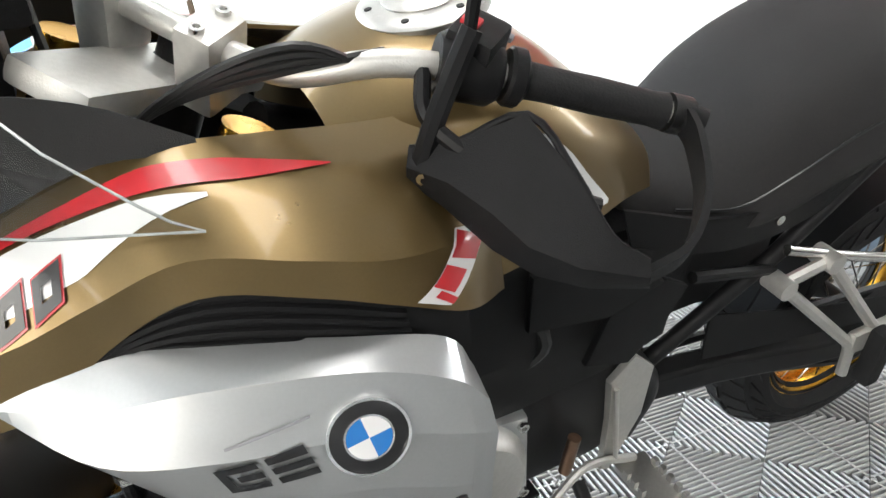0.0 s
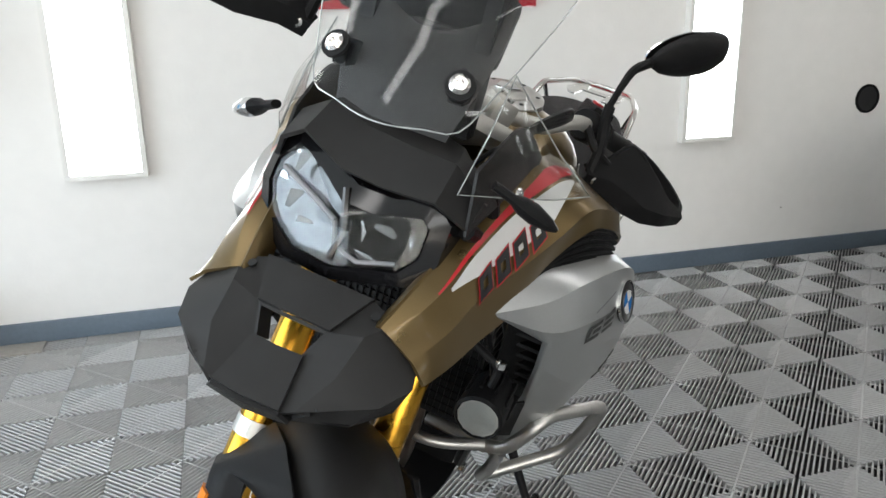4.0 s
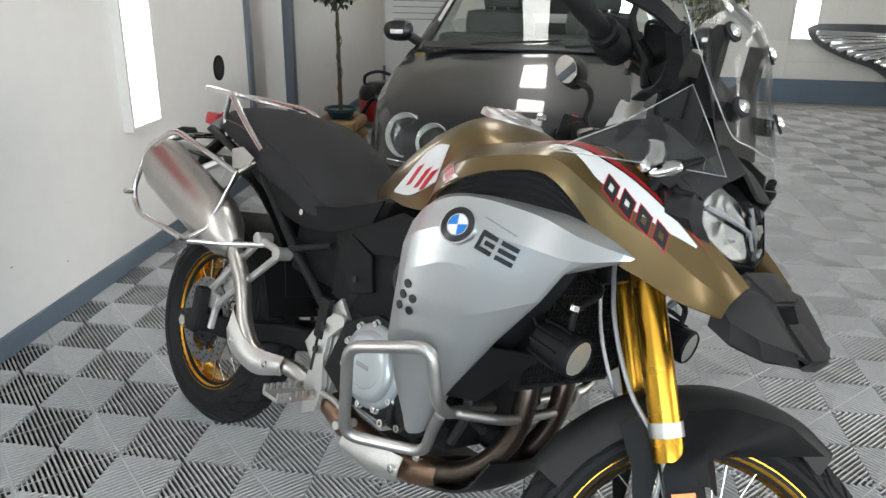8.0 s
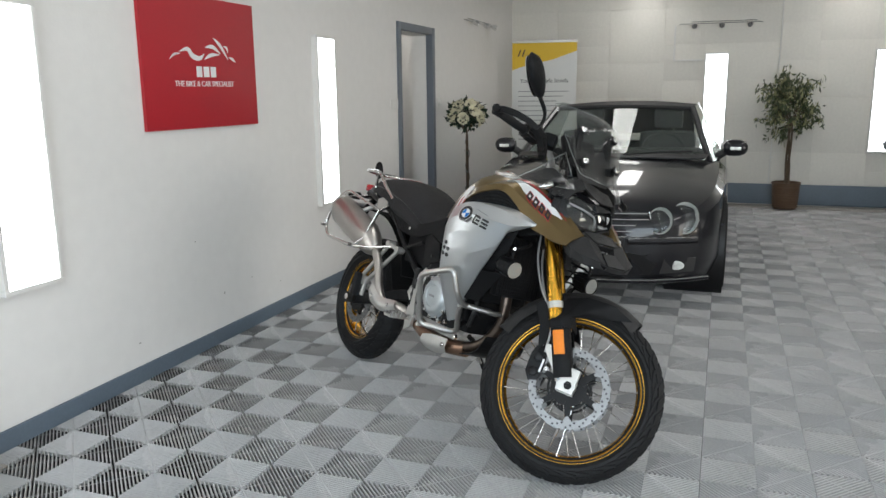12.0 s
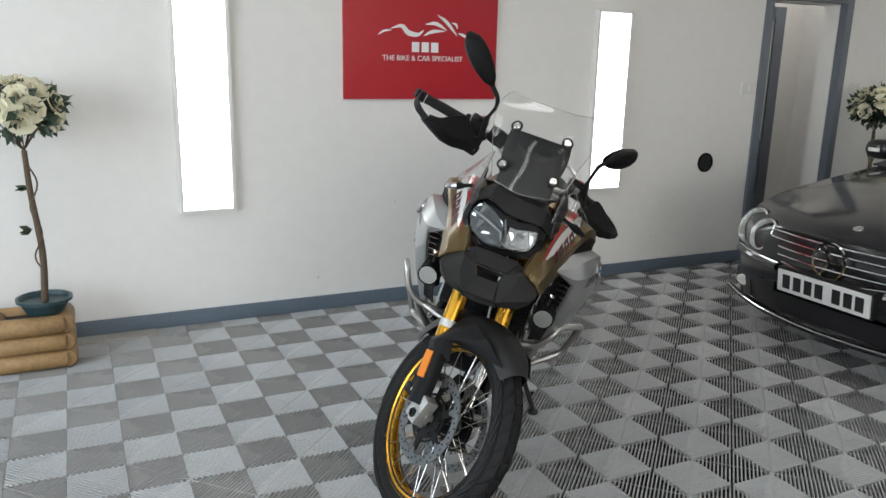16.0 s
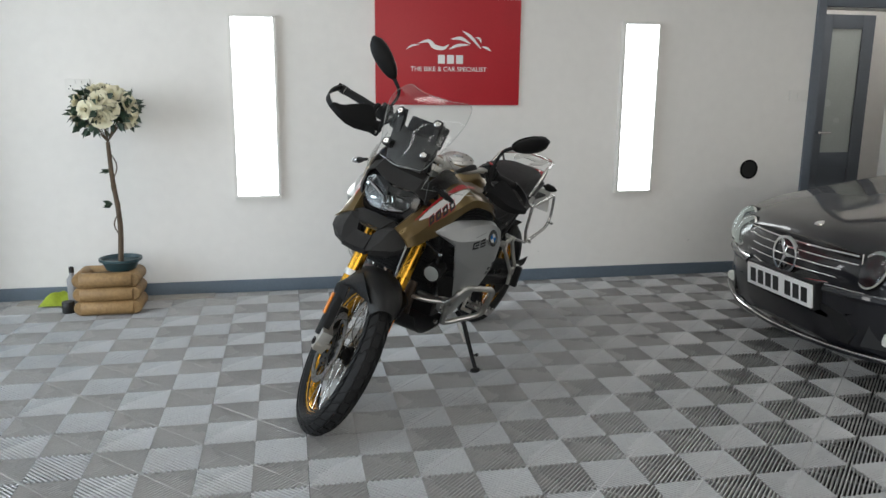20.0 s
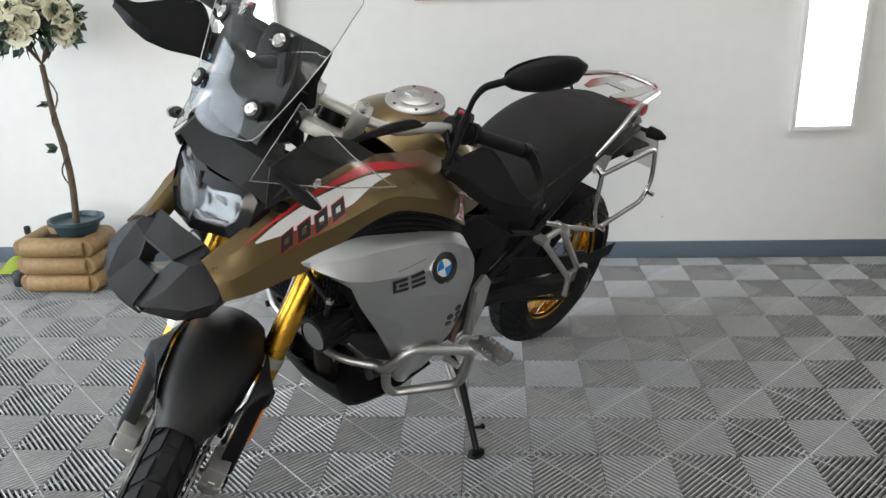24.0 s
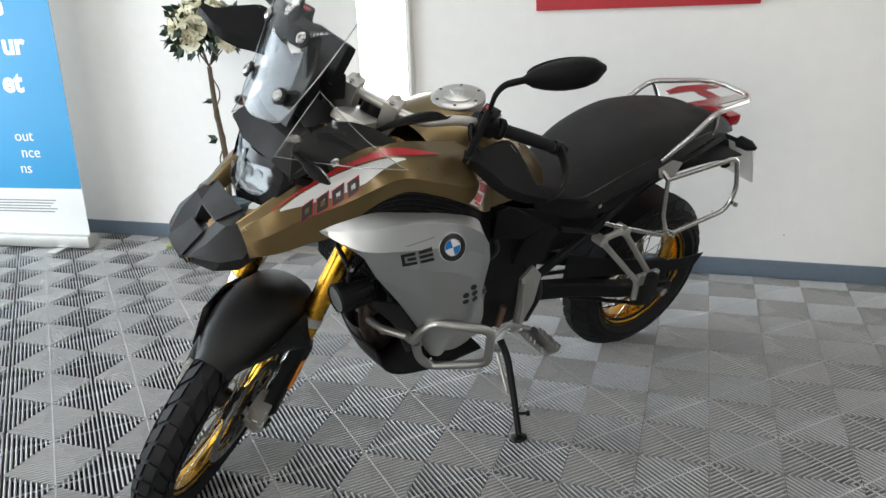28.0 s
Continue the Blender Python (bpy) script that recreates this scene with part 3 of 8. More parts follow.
def disc(c, y, outer, inner, m, holes, owner):
    """Drilled brake disc with a dark carrier."""
    at = Matrix.Translation((c[0], y, c[2])) @ SIDE_AXIS
    d = bp("brake_disc", turned([(inner, -0.0025), (outer, -0.0025), (outer, 0.0025), (inner, 0.0025), (inner, -0.0025)], at, 64), DISC_STEEL, owner, "drilled steel brake disc", m)
    bm = bmesh.new()
    for k in range(holes):
        for j in range(3):
            a, r = 2 * math.pi * (k + 0.33 * j) / holes, inner + (outer - inner) * (0.22 + 0.28 * j)
            lathe(bm, [(0.0042, -0.0031), (0.0042, 0.0031)], at @ Matrix.Translation((r * math.cos(a), r * math.sin(a), 0)), 8)
    bp("drilling", bm, BLACK_DECAL, d, "", m)
    for k in range(6):
        turn = at @ Matrix.Rotation(2 * math.pi * (k + 0.2) / 6, 4, "Z")
        bp("disc_tab", one_plate([(inner - 0.016, -0.008), (inner + 0.004, -0.015), (inner + 0.004, 0.015), (inner - 0.016, 0.008)], 0.0046, turn), DISC_STEEL, d, "", m)
        bp("bobbin", turned([(0.0001, -0.005), (0.0075, -0.005), (0.0075, 0.005), (0.0001, 0.005)], turn @ Matrix.Translation((inner - 0.012, 0, 0)), 12), DISC_STEEL, d, "", m)
        bp("carrier_arm", one_plate([(0.05, -0.013), (inner - 0.012, -0.010), (inner - 0.006, 0), (inner - 0.012, 0.010), (0.05, 0.013)], 0.0055, turn), ENGINE_BLACK, d, "", m)
        bp("carrier_bolt", turned([(0.0001, -0.008), (0.006, -0.008), (0.006, 0.008), (0.0001, 0.008)], turn @ Matrix.Rotation(0.3, 4, "Z") @ Matrix.Translation((0.056, 0, 0)), 8), ENGINE_BLACK, d, "", m)
    bp("carrier", turned([(0.03, -0.004), (0.068, -0.004), (0.068, 0.004), (0.03, 0.004), (0.03, -0.004)], at, 36), ENGINE_BLACK, d, "black disc carrier", m)
    bp("sensor_ring", turned([(0.074, -0.0015), (0.082, -0.0015), (0.082, 0.0015), (0.074, 0.0015), (0.074, -0.0015)], at, 48), ENGINE_BLACK, d, "", m)
    return d


front_wheel = wheel(FRONT, 0.344, 0.094, 0.281, S, (40, 5), 36, 0.062, "front_wheel")
rear_wheel = wheel(REAR, 0.318, 0.150, 0.222, None, (32, 5), 36, 0.108, "rear_wheel")
for y in (0.062, -0.062):
    disc(FRONT, y, 0.152, 0.124, S, 18, front_wheel)
disc(REAR, -0.078, 0.132, 0.1, None, 16, rear_wheel)
bp("axle", one_rod(FRONT + V(0, -0.12, 0), FRONT + V(0, 0.12, 0), 0.013, 16), CAST, front_wheel, "", S)
bp("axle", one_rod(REAR + V(0, -0.15, 0), REAR + V(0, 0.15, 0), 0.012, 16), CAST, rear_wheel)
bp("sprocket", turned([(0.03, -0.004), (0.098, -0.004), (0.098, 0.004), (0.03, 0.004)], Matrix.Translation(REAR + V(0, 0.085, 0)) @ SIDE_AXIS, 44), ENGINE_BLACK, rear_wheel)

# fork: gold outer tubes, clamps, sliders, guards, calipers
FORK_LINE = FRONT + FDIR * 0.02 + V(-0.026, 0, -0.012)


def fk(s, y, ahead=0.0):
    return FORK_LINE + FDIR * s + V(ahead * math.cos(RAKE), y, ahead * math.sin(RAKE))


for sgn, side in ((1, "left"), (-1, "right")):
    y = 0.105 * sgn
    leg = bp("fork_leg", turned([(0.0235, 0), (0.029, 0.0), (0.029, 0.04), (0.0275, 0.045), (0.0285, 0.06), (0.0285, 0.36), (0.026, 0.375), (0.026, 0.575)], along(fk(0.235, y), fk(0.9, y)), 28), GOLD, None, "gold anodised upside-down fork tube", S)
    bp("collar", turned([(0.0305, 0), (0.0305, 0.026)], along(fk(0.276, y), fk(0.36, y)), 28), CAST, leg, "bright collar", S)
    bp("slider", one_rod(fk(0.0, y), fk(0.28, y), 0.0215, 20), BRIGHT_STEEL, leg, "polished slider", S)
    bm = one_box((-0.034, -0.024, -0.04), (0.034, 0.024, 0.055), 0.008, Matrix.Translation(FRONT + V(-0.008, y * 0.98, 0.012)))
    lathe(bm, [(0.028, -0.026), (0.028, 0.026)], Matrix.Translation(FRONT + V(0, y * 0.98, 0)) @ SIDE_AXIS, 20)
    plate(bm, [(-0.03, -0.03), (0.03, -0.03), (0.034, 0.02), (0.0, 0.045), (-0.06, 0.075), (-0.105, 0.125), (-0.13, 0.12), (-0.125, 0.095), (-0.08, 0.045), (-0.04, 0.0)], 0.016, Matrix.Translation(FRONT + V(-0.005, 0.097 * sgn + 0.008, 0)) @ pose(0, 0, 0, 90, 0, 0), 0.003)
    bp("axle_clamp", bm, CAST, leg, "bright cast axle clamp", S)
    bp("axle_nut", turned([(0.016, 0), (0.016, 0.008), (0.009, 0.008), (0.009, 0.003)], Matrix.Translation(FRONT + V(0, 0.128 * sgn, 0)) @ Matrix.Rotation(radians(-90 * sgn), 4, "X"), 6), ENGINE_BLACK, leg, "", S)
    bm = one_plate([(-0.175, 0.07), (-0.165, 0.105), (-0.135, 0.115), (-0.115, 0.09), (-0.108, 0.03), (-0.118, -0.02), (-0.15, -0.03), (-0.172, 0.0)], 0.042, Matrix.Translation(FRONT + V(-0.006, 0.072 * sgn + 0.021, 0)) @ pose(0, 0, 0, 90, 0, 0), 0.008)
    for k in (0.005, 0.065):
        lathe(bm, [(0.019, 0), (0.019, 0.004), (0.015, 0.007), (0.0001, 0.007)], Matrix.Translation(FRONT + V(-0.145, 0.092 * sgn, k)) @ Matrix.Rotation(radians(-90 * sgn), 4, "X"), 18)
    caliper = bp("brake_caliper", bm, ENGINE_BLACK, leg, "black brake caliper", S)
    bp("caliper_mark", one_box((-0.003, -0.0006, -0.026), (0.004, 0.0006, 0.026), 0, Matrix.Translation(FRONT + V(-0.122, 0.0945 * sgn, 0.035))), WHITE_PRINT, caliper, "pale printed bar", S)
    for bx, bz in ((-0.105, 0.112), (-0.10, 0.03)):
        bp("caliper_bolt", turned([(0.0085, 0), (0.0085, 0.009), (0.0045, 0.009), (0.0045, 0.004)], Matrix.Translation(FRONT + V(bx, 0.100 * sgn, bz)) @ Matrix.Rotation(radians(-90 * sgn), 4, "X"), 10), BRIGHT_STEEL, caliper, "", S)
    # plastic guard down the slider, with its amber reflector
    rows = [[fk(s, y + sgn * o, a) for o, a in ((-0.004, 0.052), (0.026, 0.044), (0.034, 0.012), (0.027, -0.022))] for s in (0.01, 0.09, 0.16, 0.222)]
    guard = bp("fork_guard", shell(rows, 0.004 * sgn, 3, 3), BLACK_PLASTIC, leg, "matt black slider guard", S)
    rows = [[fk(s, y + sgn * o, a) for o, a in ((0.0375, 0.026), (0.0395, 0.004), (0.036, -0.014))] for s in (0.095, 0.186)]
    bp("reflector", shell(rows, 0.005 * sgn, 3, 3), AMBER, guard, "amber side reflector", S)
bp("lower_clamp", box(one_box((-0.035, -0.14, 0), (0.045, 0.14, 0.035), 0.012), (-0.05, -0.05, 0.0), (0.02, 0.05, 0.03), None, 0.01), ENGINE_BLACK, None, "", S @ along(fk(0.60, 0), fk(0.9, 0)) @ pose(0, 0, 0, 0, 0, 0))
bp("top_clamp", one_box((-0.04, -0.135, 0), (0.045, 0.135, 0.026), 0.01), CAST, None, "bright cast top fork clamp", S @ along(fk(0.80, 0), fk(0.95, 0)))
bp("steering_stem", one_rod(fk(0.56, 0, -0.04), fk(0.86, 0, -0.04), 0.03, 20), ENGINE_BLACK, None, "", S)

# front mudguard: faceted crown, raised side wings, rear stays
def arc(r, deg, y):
    a = radians(deg)
    return FRONT + V(r * math.cos(a), y, r * math.sin(a))


crown = [[arc(0.366 + k, d, y * w) for y in (-0.082, -0.060, -0.02, 0.02, 0.060, 0.082)] for d, w, k in ((64, 0.50, 0.002), (77, 0.88, 0.008), (92, 1.04, 0.010), (108, 1.08, 0.008), (128, 1.04, 0.004), (146, 0.90, 0.001), (160, 0.72, 0.0))]
for r in crown:
    for i, q in enumerate(r):
        drop = (0.055, 0.014, 0.0, 0.0, 0.014, 0.055)[i]
        d = (q - FRONT)
        d.y = 0
        q -= d.normalized() * drop
bp("front_mudguard", shell(crown, -0.004, 2, 5), CHARCOAL, None, "matt black front mudguard", S, sharp=30)
for sgn in (1, -1):
    rows = [[arc(0.335, 112, 0.092 * sgn), arc(0.345, 98, 0.096 * sgn), arc(0.35, 82, 0.092 * sgn), arc(0.345, 68, 0.06 * sgn)],
            [fk(0.225, 0.132 * sgn, -0.02), fk(0.225, 0.144 * sgn, 0.02), fk(0.235, 0.135 * sgn, 0.05), fk(0.24, 0.112 * sgn, 0.07)],
            [fk(0.198, 0.132 * sgn, -0.02), fk(0.196, 0.144 * sgn, 0.03), fk(0.19, 0.13 * sgn, 0.055), fk(0.17, 0.10 * sgn, 0.07)]]
    bp("mudguard_wing", shell(rows, -0.004 * sgn, 4, 4, hard=True), BLACK_PLASTIC, None, "matt black mudguard side wing", S)
    rows = [[arc(0.345, 114, 0.092 * sgn), arc(0.348, 124, 0.090 * sgn), arc(0.338, 133, 0.086 * sgn)], [arc(0.265, 124, 0.096 * sgn), arc(0.265, 130, 0.096 * sgn), arc(0.262, 136, 0.094 * sgn)],
            [arc(0.185, 140, 0.098 * sgn), arc(0.178, 145, 0.098 * sgn), arc(0.182, 150, 0.096 * sgn)]]
    bp("mudguard_stay", shell(rows, -0.004 * sgn, 3, 3, hard=True), BLACK_PLASTIC, None, "matt black mudguard stay", S)
    hose = spline([FRONT + V(-0.13, 0.08 * sgn, 0.09), FRONT + V(-0.15, 0.10 * sgn, 0.22), fk(0.36, 0.085 * sgn, -0.05), fk(0.5, 0.075 * sgn, -0.06), fk(0.66, 0.05 * sgn, -0.03)], 6)
    bp("brake_hose", pipe(hose, 0.0045, 8), BRAID, None, "grey brake hose", S)

# headlamp: housing, asymmetric lens, reflectors
def face(y, z, ahead=0.0):
    return V(1.545 - 0.30 * (z - 0.95) - 1.1 * abs(y) ** 1.7 + ahead, y, z - 0.022)


HOUSE = [(-0.152, 1.055), (-0.118, 1.104), (-0.05, 1.092), (0.0, 1.068), (0.05, 1.066), (0.10, 1.076), (0.126, 1.05), (0.126, 0.998), (0.10, 0.964), (0.0, 0.945), (-0.08, 0.944), (-0.14, 0.975), (-0.158, 1.02)]
GLASS_LINE = [(-0.128, 1.052), (-0.098, 1.084), (-0.05, 1.067), (-0.012, 1.044), (0.03, 1.042), (0.088, 1.052), (0.099, 1.042), (0.098, 1.006), (0.08, 0.984), (0.0, 0.967), (-0.06, 0.967), (-0.114, 0.988), (-0.131, 1.022)]
bm = rings(bmesh.new(), [[V(1.36, y * 0.85, z * 0.8 + 0.19) for y, z in HOUSE], [V(1.43, y * 1.02, 1.01 + (z - 1.03) * 1.05) for y, z in HOUSE], [face(y, z, -0.03) for y, z in HOUSE], [face(y * 0.97, 1.03 + (z - 1.03) * 0.97, -0.008) for y, z in HOUSE],
                          [face(y * 1.03, 1.03 + (z - 1.03) * 1.03, -0.002) for y, z in GLASS_LINE], [face(y, z, -0.03) for y, z in GLASS_LINE]])
headlamp = bp("headlamp", bm, GLOSS_BLACK, None, "faceted black headlamp housing with an asymmetric clear lens", sharp=18)
bm = bmesh.new()
vs = [bm.verts.new(face(y, z, -0.005)) for y, z in GLASS_LINE]
mid = bm.verts.new(face(0.0, 1.02, 0.004))
for i in range(len(vs)):
    bm.faces.new((vs[i], vs[(i + 1) % len(vs)], mid))
glass = bp("lens", bm, LENS, headlamp, "clear headlamp lens")
for side, mids in ((-1, [(-0.065, 1.035), (-0.075, 1.02)]), (1, [(0.055, 1.02), (0.06, 1.012)])):
    line = [(y, z) for y, z in GLASS_LINE if y * side > 0.002]
    cy, cz = mids[0]
    ring0 = sorted([(y * 0.97, 1.03 + (z - 1.03) * 0.97) for y, z in line] + [(0.006 * side, 1.052), (0.010 * side, 0.975)], key=lambda q: math.atan2(q[1] - cz, q[0] - cy))
    bowl = rings(bmesh.new(), [[face(y, z, -0.012) for y, z in ring0], [face(cy + (y - cy) * 0.8, cz + (z - cz) * 0.75, -0.034 + 0.008 * (i % 2)) for i, (y, z) in enumerate(ring0)], [face(cy + (y - cy) * 0.35, cz + (z - cz) * 0.3, -0.045) for y, z in ring0]], cap=True)
    bp("lamp_bowl", bowl, LAMP_BOWL, headlamp, "faceted bright lamp reflector", sharp=5)
bp("lamp_divider", pipe([face(-0.012, 1.06, -0.006), face(0.004, 1.01, -0.006), face(-0.004, 0.972, -0.006)], 0.006, 8), GLOSS_BLACK, headlamp, "dark bar between the lamps")
bm = bmesh.new()
vs = [bm.verts.new(face(y * 0.99, 1.03 + (z - 1.03) * 0.99, -0.055)) for y, z in GLASS_LINE]
bm.faces.new(vs)
bp("lamp_back", bm, GLOSS_BLACK, headlamp, "dark lamp interior")
for y, z, w, h, tip in ((-0.108, 1.062, 0.009, 0.011, 0.4), (-0.088, 1.060, 0.013, 0.015, -0.4), (-0.028, 1.048, 0.010, 0.011, 0.6), (-0.117, 1.026, 0.008, 0.013, 0.3), (-0.085, 1.014, 0.012, 0.015, -0.5), (-0.058, 0.994, 0.017, 0.008, 0.4),
                        (0.014, 1.014, 0.016, 0.014, 0.5), (0.048, 1.020, 0.017, 0.011, -0.4), (0.022, 0.986, 0.034, 0.006, 0.2), (0.080, 1.020, 0.010, 0.014, 0.7)):
    c = face(y, z, -0.014)
    bp("reflector_facet", rings(bmesh.new(), [[c + V(0.008 * tip * a - 0.003 * i, a * w * q, b * h * q) for a, b in ((-1, -0.8), (0.7, -1), (1, 0.2), (0.5, 1), (-0.7, 0.9))] for i, q in ((0, 1.0), (1, 0.8), (2, 0.4))]), REFLECTOR, headlamp, "bright reflector facet", sharp=15)
projector = along(face(-0.060, 1.056, -0.03), face(-0.060, 1.056, 0.2))
bp("projector_ring", turned([(0.0155, 0.0), (0.0165, 0.014), (0.0145, 0.017), (0.013, 0.012), (0.0001, 0.010)], projector, 24), GLOSS_BLACK, headlamp, "dark round projector")
bp("light_bar", pipe([face(-0.118, 1.046, -0.008), face(-0.06, 1.034, -0.006), face(-0.014, 1.018, -0.006)], 0.0038, 8), GREY_PRINT, headlamp, "pale slanted light bar")
bp("light_bar", pipe([face(-0.014, 1.018, -0.006), face(-0.004, 0.99, -0.006), face(0.03, 0.980, -0.007), face(0.075, 0.990, -0.009)], 0.0032, 8), GREY_PRINT, headlamp, "pale slanted light bar")

# cowl above the lamp and instrument carrier
rows = [[V(1.478, -0.138, 1.035), V(1.498, -0.122, 1.068), V(1.512, -0.083, 1.092), V(1.514, -0.02, 1.062), V(1.504, 0.03, 1.054), V(1.496, 0.10, 1.056), V(1.470, 0.14, 1.028)],
        [V(1.44, -0.148, 1.06), V(1.458, -0.12, 1.10), V(1.468, -0.075, 1.128), V(1.470, -0.02, 1.112), V(1.462, 0.035, 1.104), V(1.450, 0.10, 1.098), V(1.435, 0.148, 1.055)],
        [V(1.395, -0.135, 1.07), V(1.405, -0.105, 1.108), V(1.412, -0.06, 1.134), V(1.415, -0.01, 1.132), V(1.41, 0.035, 1.125), V(1.402, 0.09, 1.108), V(1.392, 0.135, 1.06)]]
bp("front_cowl", shell(rows, 0.006, 4, 4, hard=True), CHARCOAL, None, "charcoal plastic cowl over the headlamp", sharp=15)
bm = box(one_box((1.33, -0.05, 1.10), (1.39, 0.05, 1.24), 0.012, None), (1.30, -0.06, 1.16), (1.36, 0.06, 1.22), None, 0.01)
bp("instrument_carrier", bm, BLACK_PLASTIC)
bm = one_box((-0.012, -0.085, -0.045), (0.014, 0.085, 0.05), 0.012, pose(1.325, 0, 1.245, 0, -28, 0))
dash = bp("display", bm, BLACK_PLASTIC, None, "black instrument display")
bp("display_glass", one_box((-0.0155, -0.075, -0.036), (-0.0125, 0.075, 0.042), 0, pose(1.325, 0, 1.245, 0, -28, 0)), GLOSS_BLACK, dash)
for sgn in (1, -1):
    rows = [[V(1.46, 0.128 * sgn, 1.10), V(1.37, 0.138 * sgn, 1.145), V(1.29, 0.140 * sgn, 1.128), V(1.214, 0.148 * sgn, 1.084)],
            [V(1.47, 0.138 * sgn, 1.02), V(1.37, 0.152 * sgn, 1.058), V(1.29, 0.158 * sgn, 1.084), V(1.212, 0.155 * sgn, 1.072)]]
    bp("cockpit_side", shell(rows, 0.004 * sgn, 4, 3), CHARCOAL, None, "charcoal plastic cockpit side panel")
    bm = bmesh.new()
    for p, q in ((V(1.45, 0.135 * sgn, 1.02), V(1.36, 0.15 * sgn, 0.98)), (V(1.40, 0.14 * sgn, 1.06), V(1.36, 0.15 * sgn, 0.98))):
        rod(bm, p, q, 0.012, 8)
    box(bm, V(1.36, 0.085 * sgn, 0.97), V(1.45, 0.125 * sgn, 1.05), None, 0.012)
    bp("fairing_bracket", bm, BLACK_PLASTIC)
    bp("fairing_screw", turned([(0.011, 0), (0.011, 0.004), (0.007, 0.007), (0.004, 0.004)], Matrix.Translation((1.378, 0.168 * sgn, 1.066)) @ Matrix.Rotation(radians(-90 * sgn), 4, "X"), 12), BRIGHT_STEEL)

# screen: clear main shield, smoked foot, four screws, side deflectors
rows = []
for x, w, z, bow in ((1.504, 0.100, 1.138, 0.024), (1.484, 0.122, 1.185, 0.034), (1.462, 0.146, 1.245, 0.046), (1.438, 0.168, 1.312, 0.058), (1.405, 0.168, 1.362, 0.062), (1.345, 0.140, 1.398, 0.055)):
    rows.append([V(x - bow * s * s, w * s, z + 0.006 * abs(s) - 0.012 * (1 - abs(s)) * (z < 1.15)) for s in (-1, -0.6, -0.2, 0.2, 0.6, 1)])
screen = bp("windscreen", shell(rows, 0.004, 3, 3), SCREEN, None, "clear touring windscreen", sharp=50)
edge = [r[0] for r in rows] + rows[-1][1:-1] + [r[-1] for r in reversed(rows)] + rows[0][-2:0:-1]
bp("screen_edge", pipe(spline(edge, 3, closed=True), 0.0010, 6, closed=True), EDGE, screen, "pale polished edge")
for sgn in (1, -1):
    for x, z in ((1.462, 1.192), (1.412, 1.312)):
        bp("screen_screw", turned([(0.013, 0), (0.013, 0.004), (0.009, 0.008), (0.005, 0.008), (0.005, 0.004)], along((x + 0.012, 0.084 * sgn, z + 0.004), (x + 0.03, 0.09 * sgn, z + 0.016)), 16), BRIGHT_STEEL, screen, "steel screen screw")
        bp("screen_washer", turned([(0.019, 0), (0.019, 0.005)], along((x + 0.008, 0.084 * sgn, z + 0.002), (x + 0.03, 0.09 * sgn, z + 0.016)), 16), RUBBER, screen)
    bp("screen_arm", box(one_box((1.385, 0.07 * sgn, 1.12), (1.415, 0.092 * sgn, 1.325), 0.004), (1.40, 0.07 * sgn, 1.17), (1.465, 0.09 * sgn, 1.20), None, 0.004), BLACK_PLASTIC, screen)
    rows = [[V(1.499, 0.125 * sgn, 1.078), V(1.43, 0.170 * sgn, 1.074), V(1.34, 0.212 * sgn, 1.066), V(1.231, 0.242 * sgn, 1.057)],
            [V(1.455, 0.130 * sgn, 1.145), V(1.40, 0.172 * sgn, 1.128), V(1.33, 0.206 * sgn, 1.098), V(1.252, 0.236 * sgn, 1.068)],
            [V(1.400, 0.128 * sgn, 1.215), V(1.365, 0.160 * sgn, 1.172), V(1.32, 0.196 * sgn, 1.122), V(1.27, 0.228 * sgn, 1.082)]]
    dfl = bp("wind_deflector", shell(rows, 0.003 * sgn, 4, 4), SCREEN, None, "clear side wind deflector", sharp=50)
    bp("deflector_edge", pipe(rows[0] + [rows[1][3], rows[2][3], rows[2][2], rows[2][1], rows[2][0], rows[1][0]], 0.0011, 6, closed=True), EDGE, dfl, "pale polished edge")
rows = [[V(1.455 - 0.3 * y * y, y, 1.12) for y in (-0.078, -0.04, 0, 0.04, 0.078)], [V(1.432 - 0.5 * y * y, y, 1.195) for y in (-0.098, -0.05, 0, 0.05, 0.098)],
        [V(1.412 - 0.8 * y * y, y, z) for y, z in ((-0.106, 1.258), (-0.06, 1.242), (0, 1.228), (0.06, 1.242), (0.106, 1.258))], [V(1.396 - 0.8 * y * y, y, z) for y, z in ((-0.098, 1.318), (-0.072, 1.268), (0, 1.236), (0.072, 1.268), (0.098, 1.318))]]
bp("inner_visor", shell(rows, 0.003, 4, 4), CHARCOAL, None, "dark carrier plate behind the screen", sharp=60)

# beak: plate with a see-through opening, brimmed side fins, blunt lip
BEAK_MID = [V(1.550, 0.075, 0.930), V(1.602, 0.050, 0.897), V(1.626, 0.035, 0.866), V(1.681, 0.046, 0.824)]
BEAK_RIDGE = [V(1.552, 0.112, 0.916), V(1.598, 0.092, 0.908), V(1.640, 0.086, 0.868), V(1.677, 0.062, 0.830)]
BEAK_OUT = [V(1.548, 0.150, 0.888), V(1.586, 0.162, 0.862), V(1.628, 0.142, 0.848), V(1.669, 0.086, 0.838)]
BEAK_LOW = [V(1.546, 0.144, 0.842), V(1.590, 0.148, 0.824), V(1.636, 0.114, 0.812), V(1.672, 0.056, 0.812)]


def flip(pts, sgn):
    return [V(q.x, q.y * sgn, q.z) for q in pts]


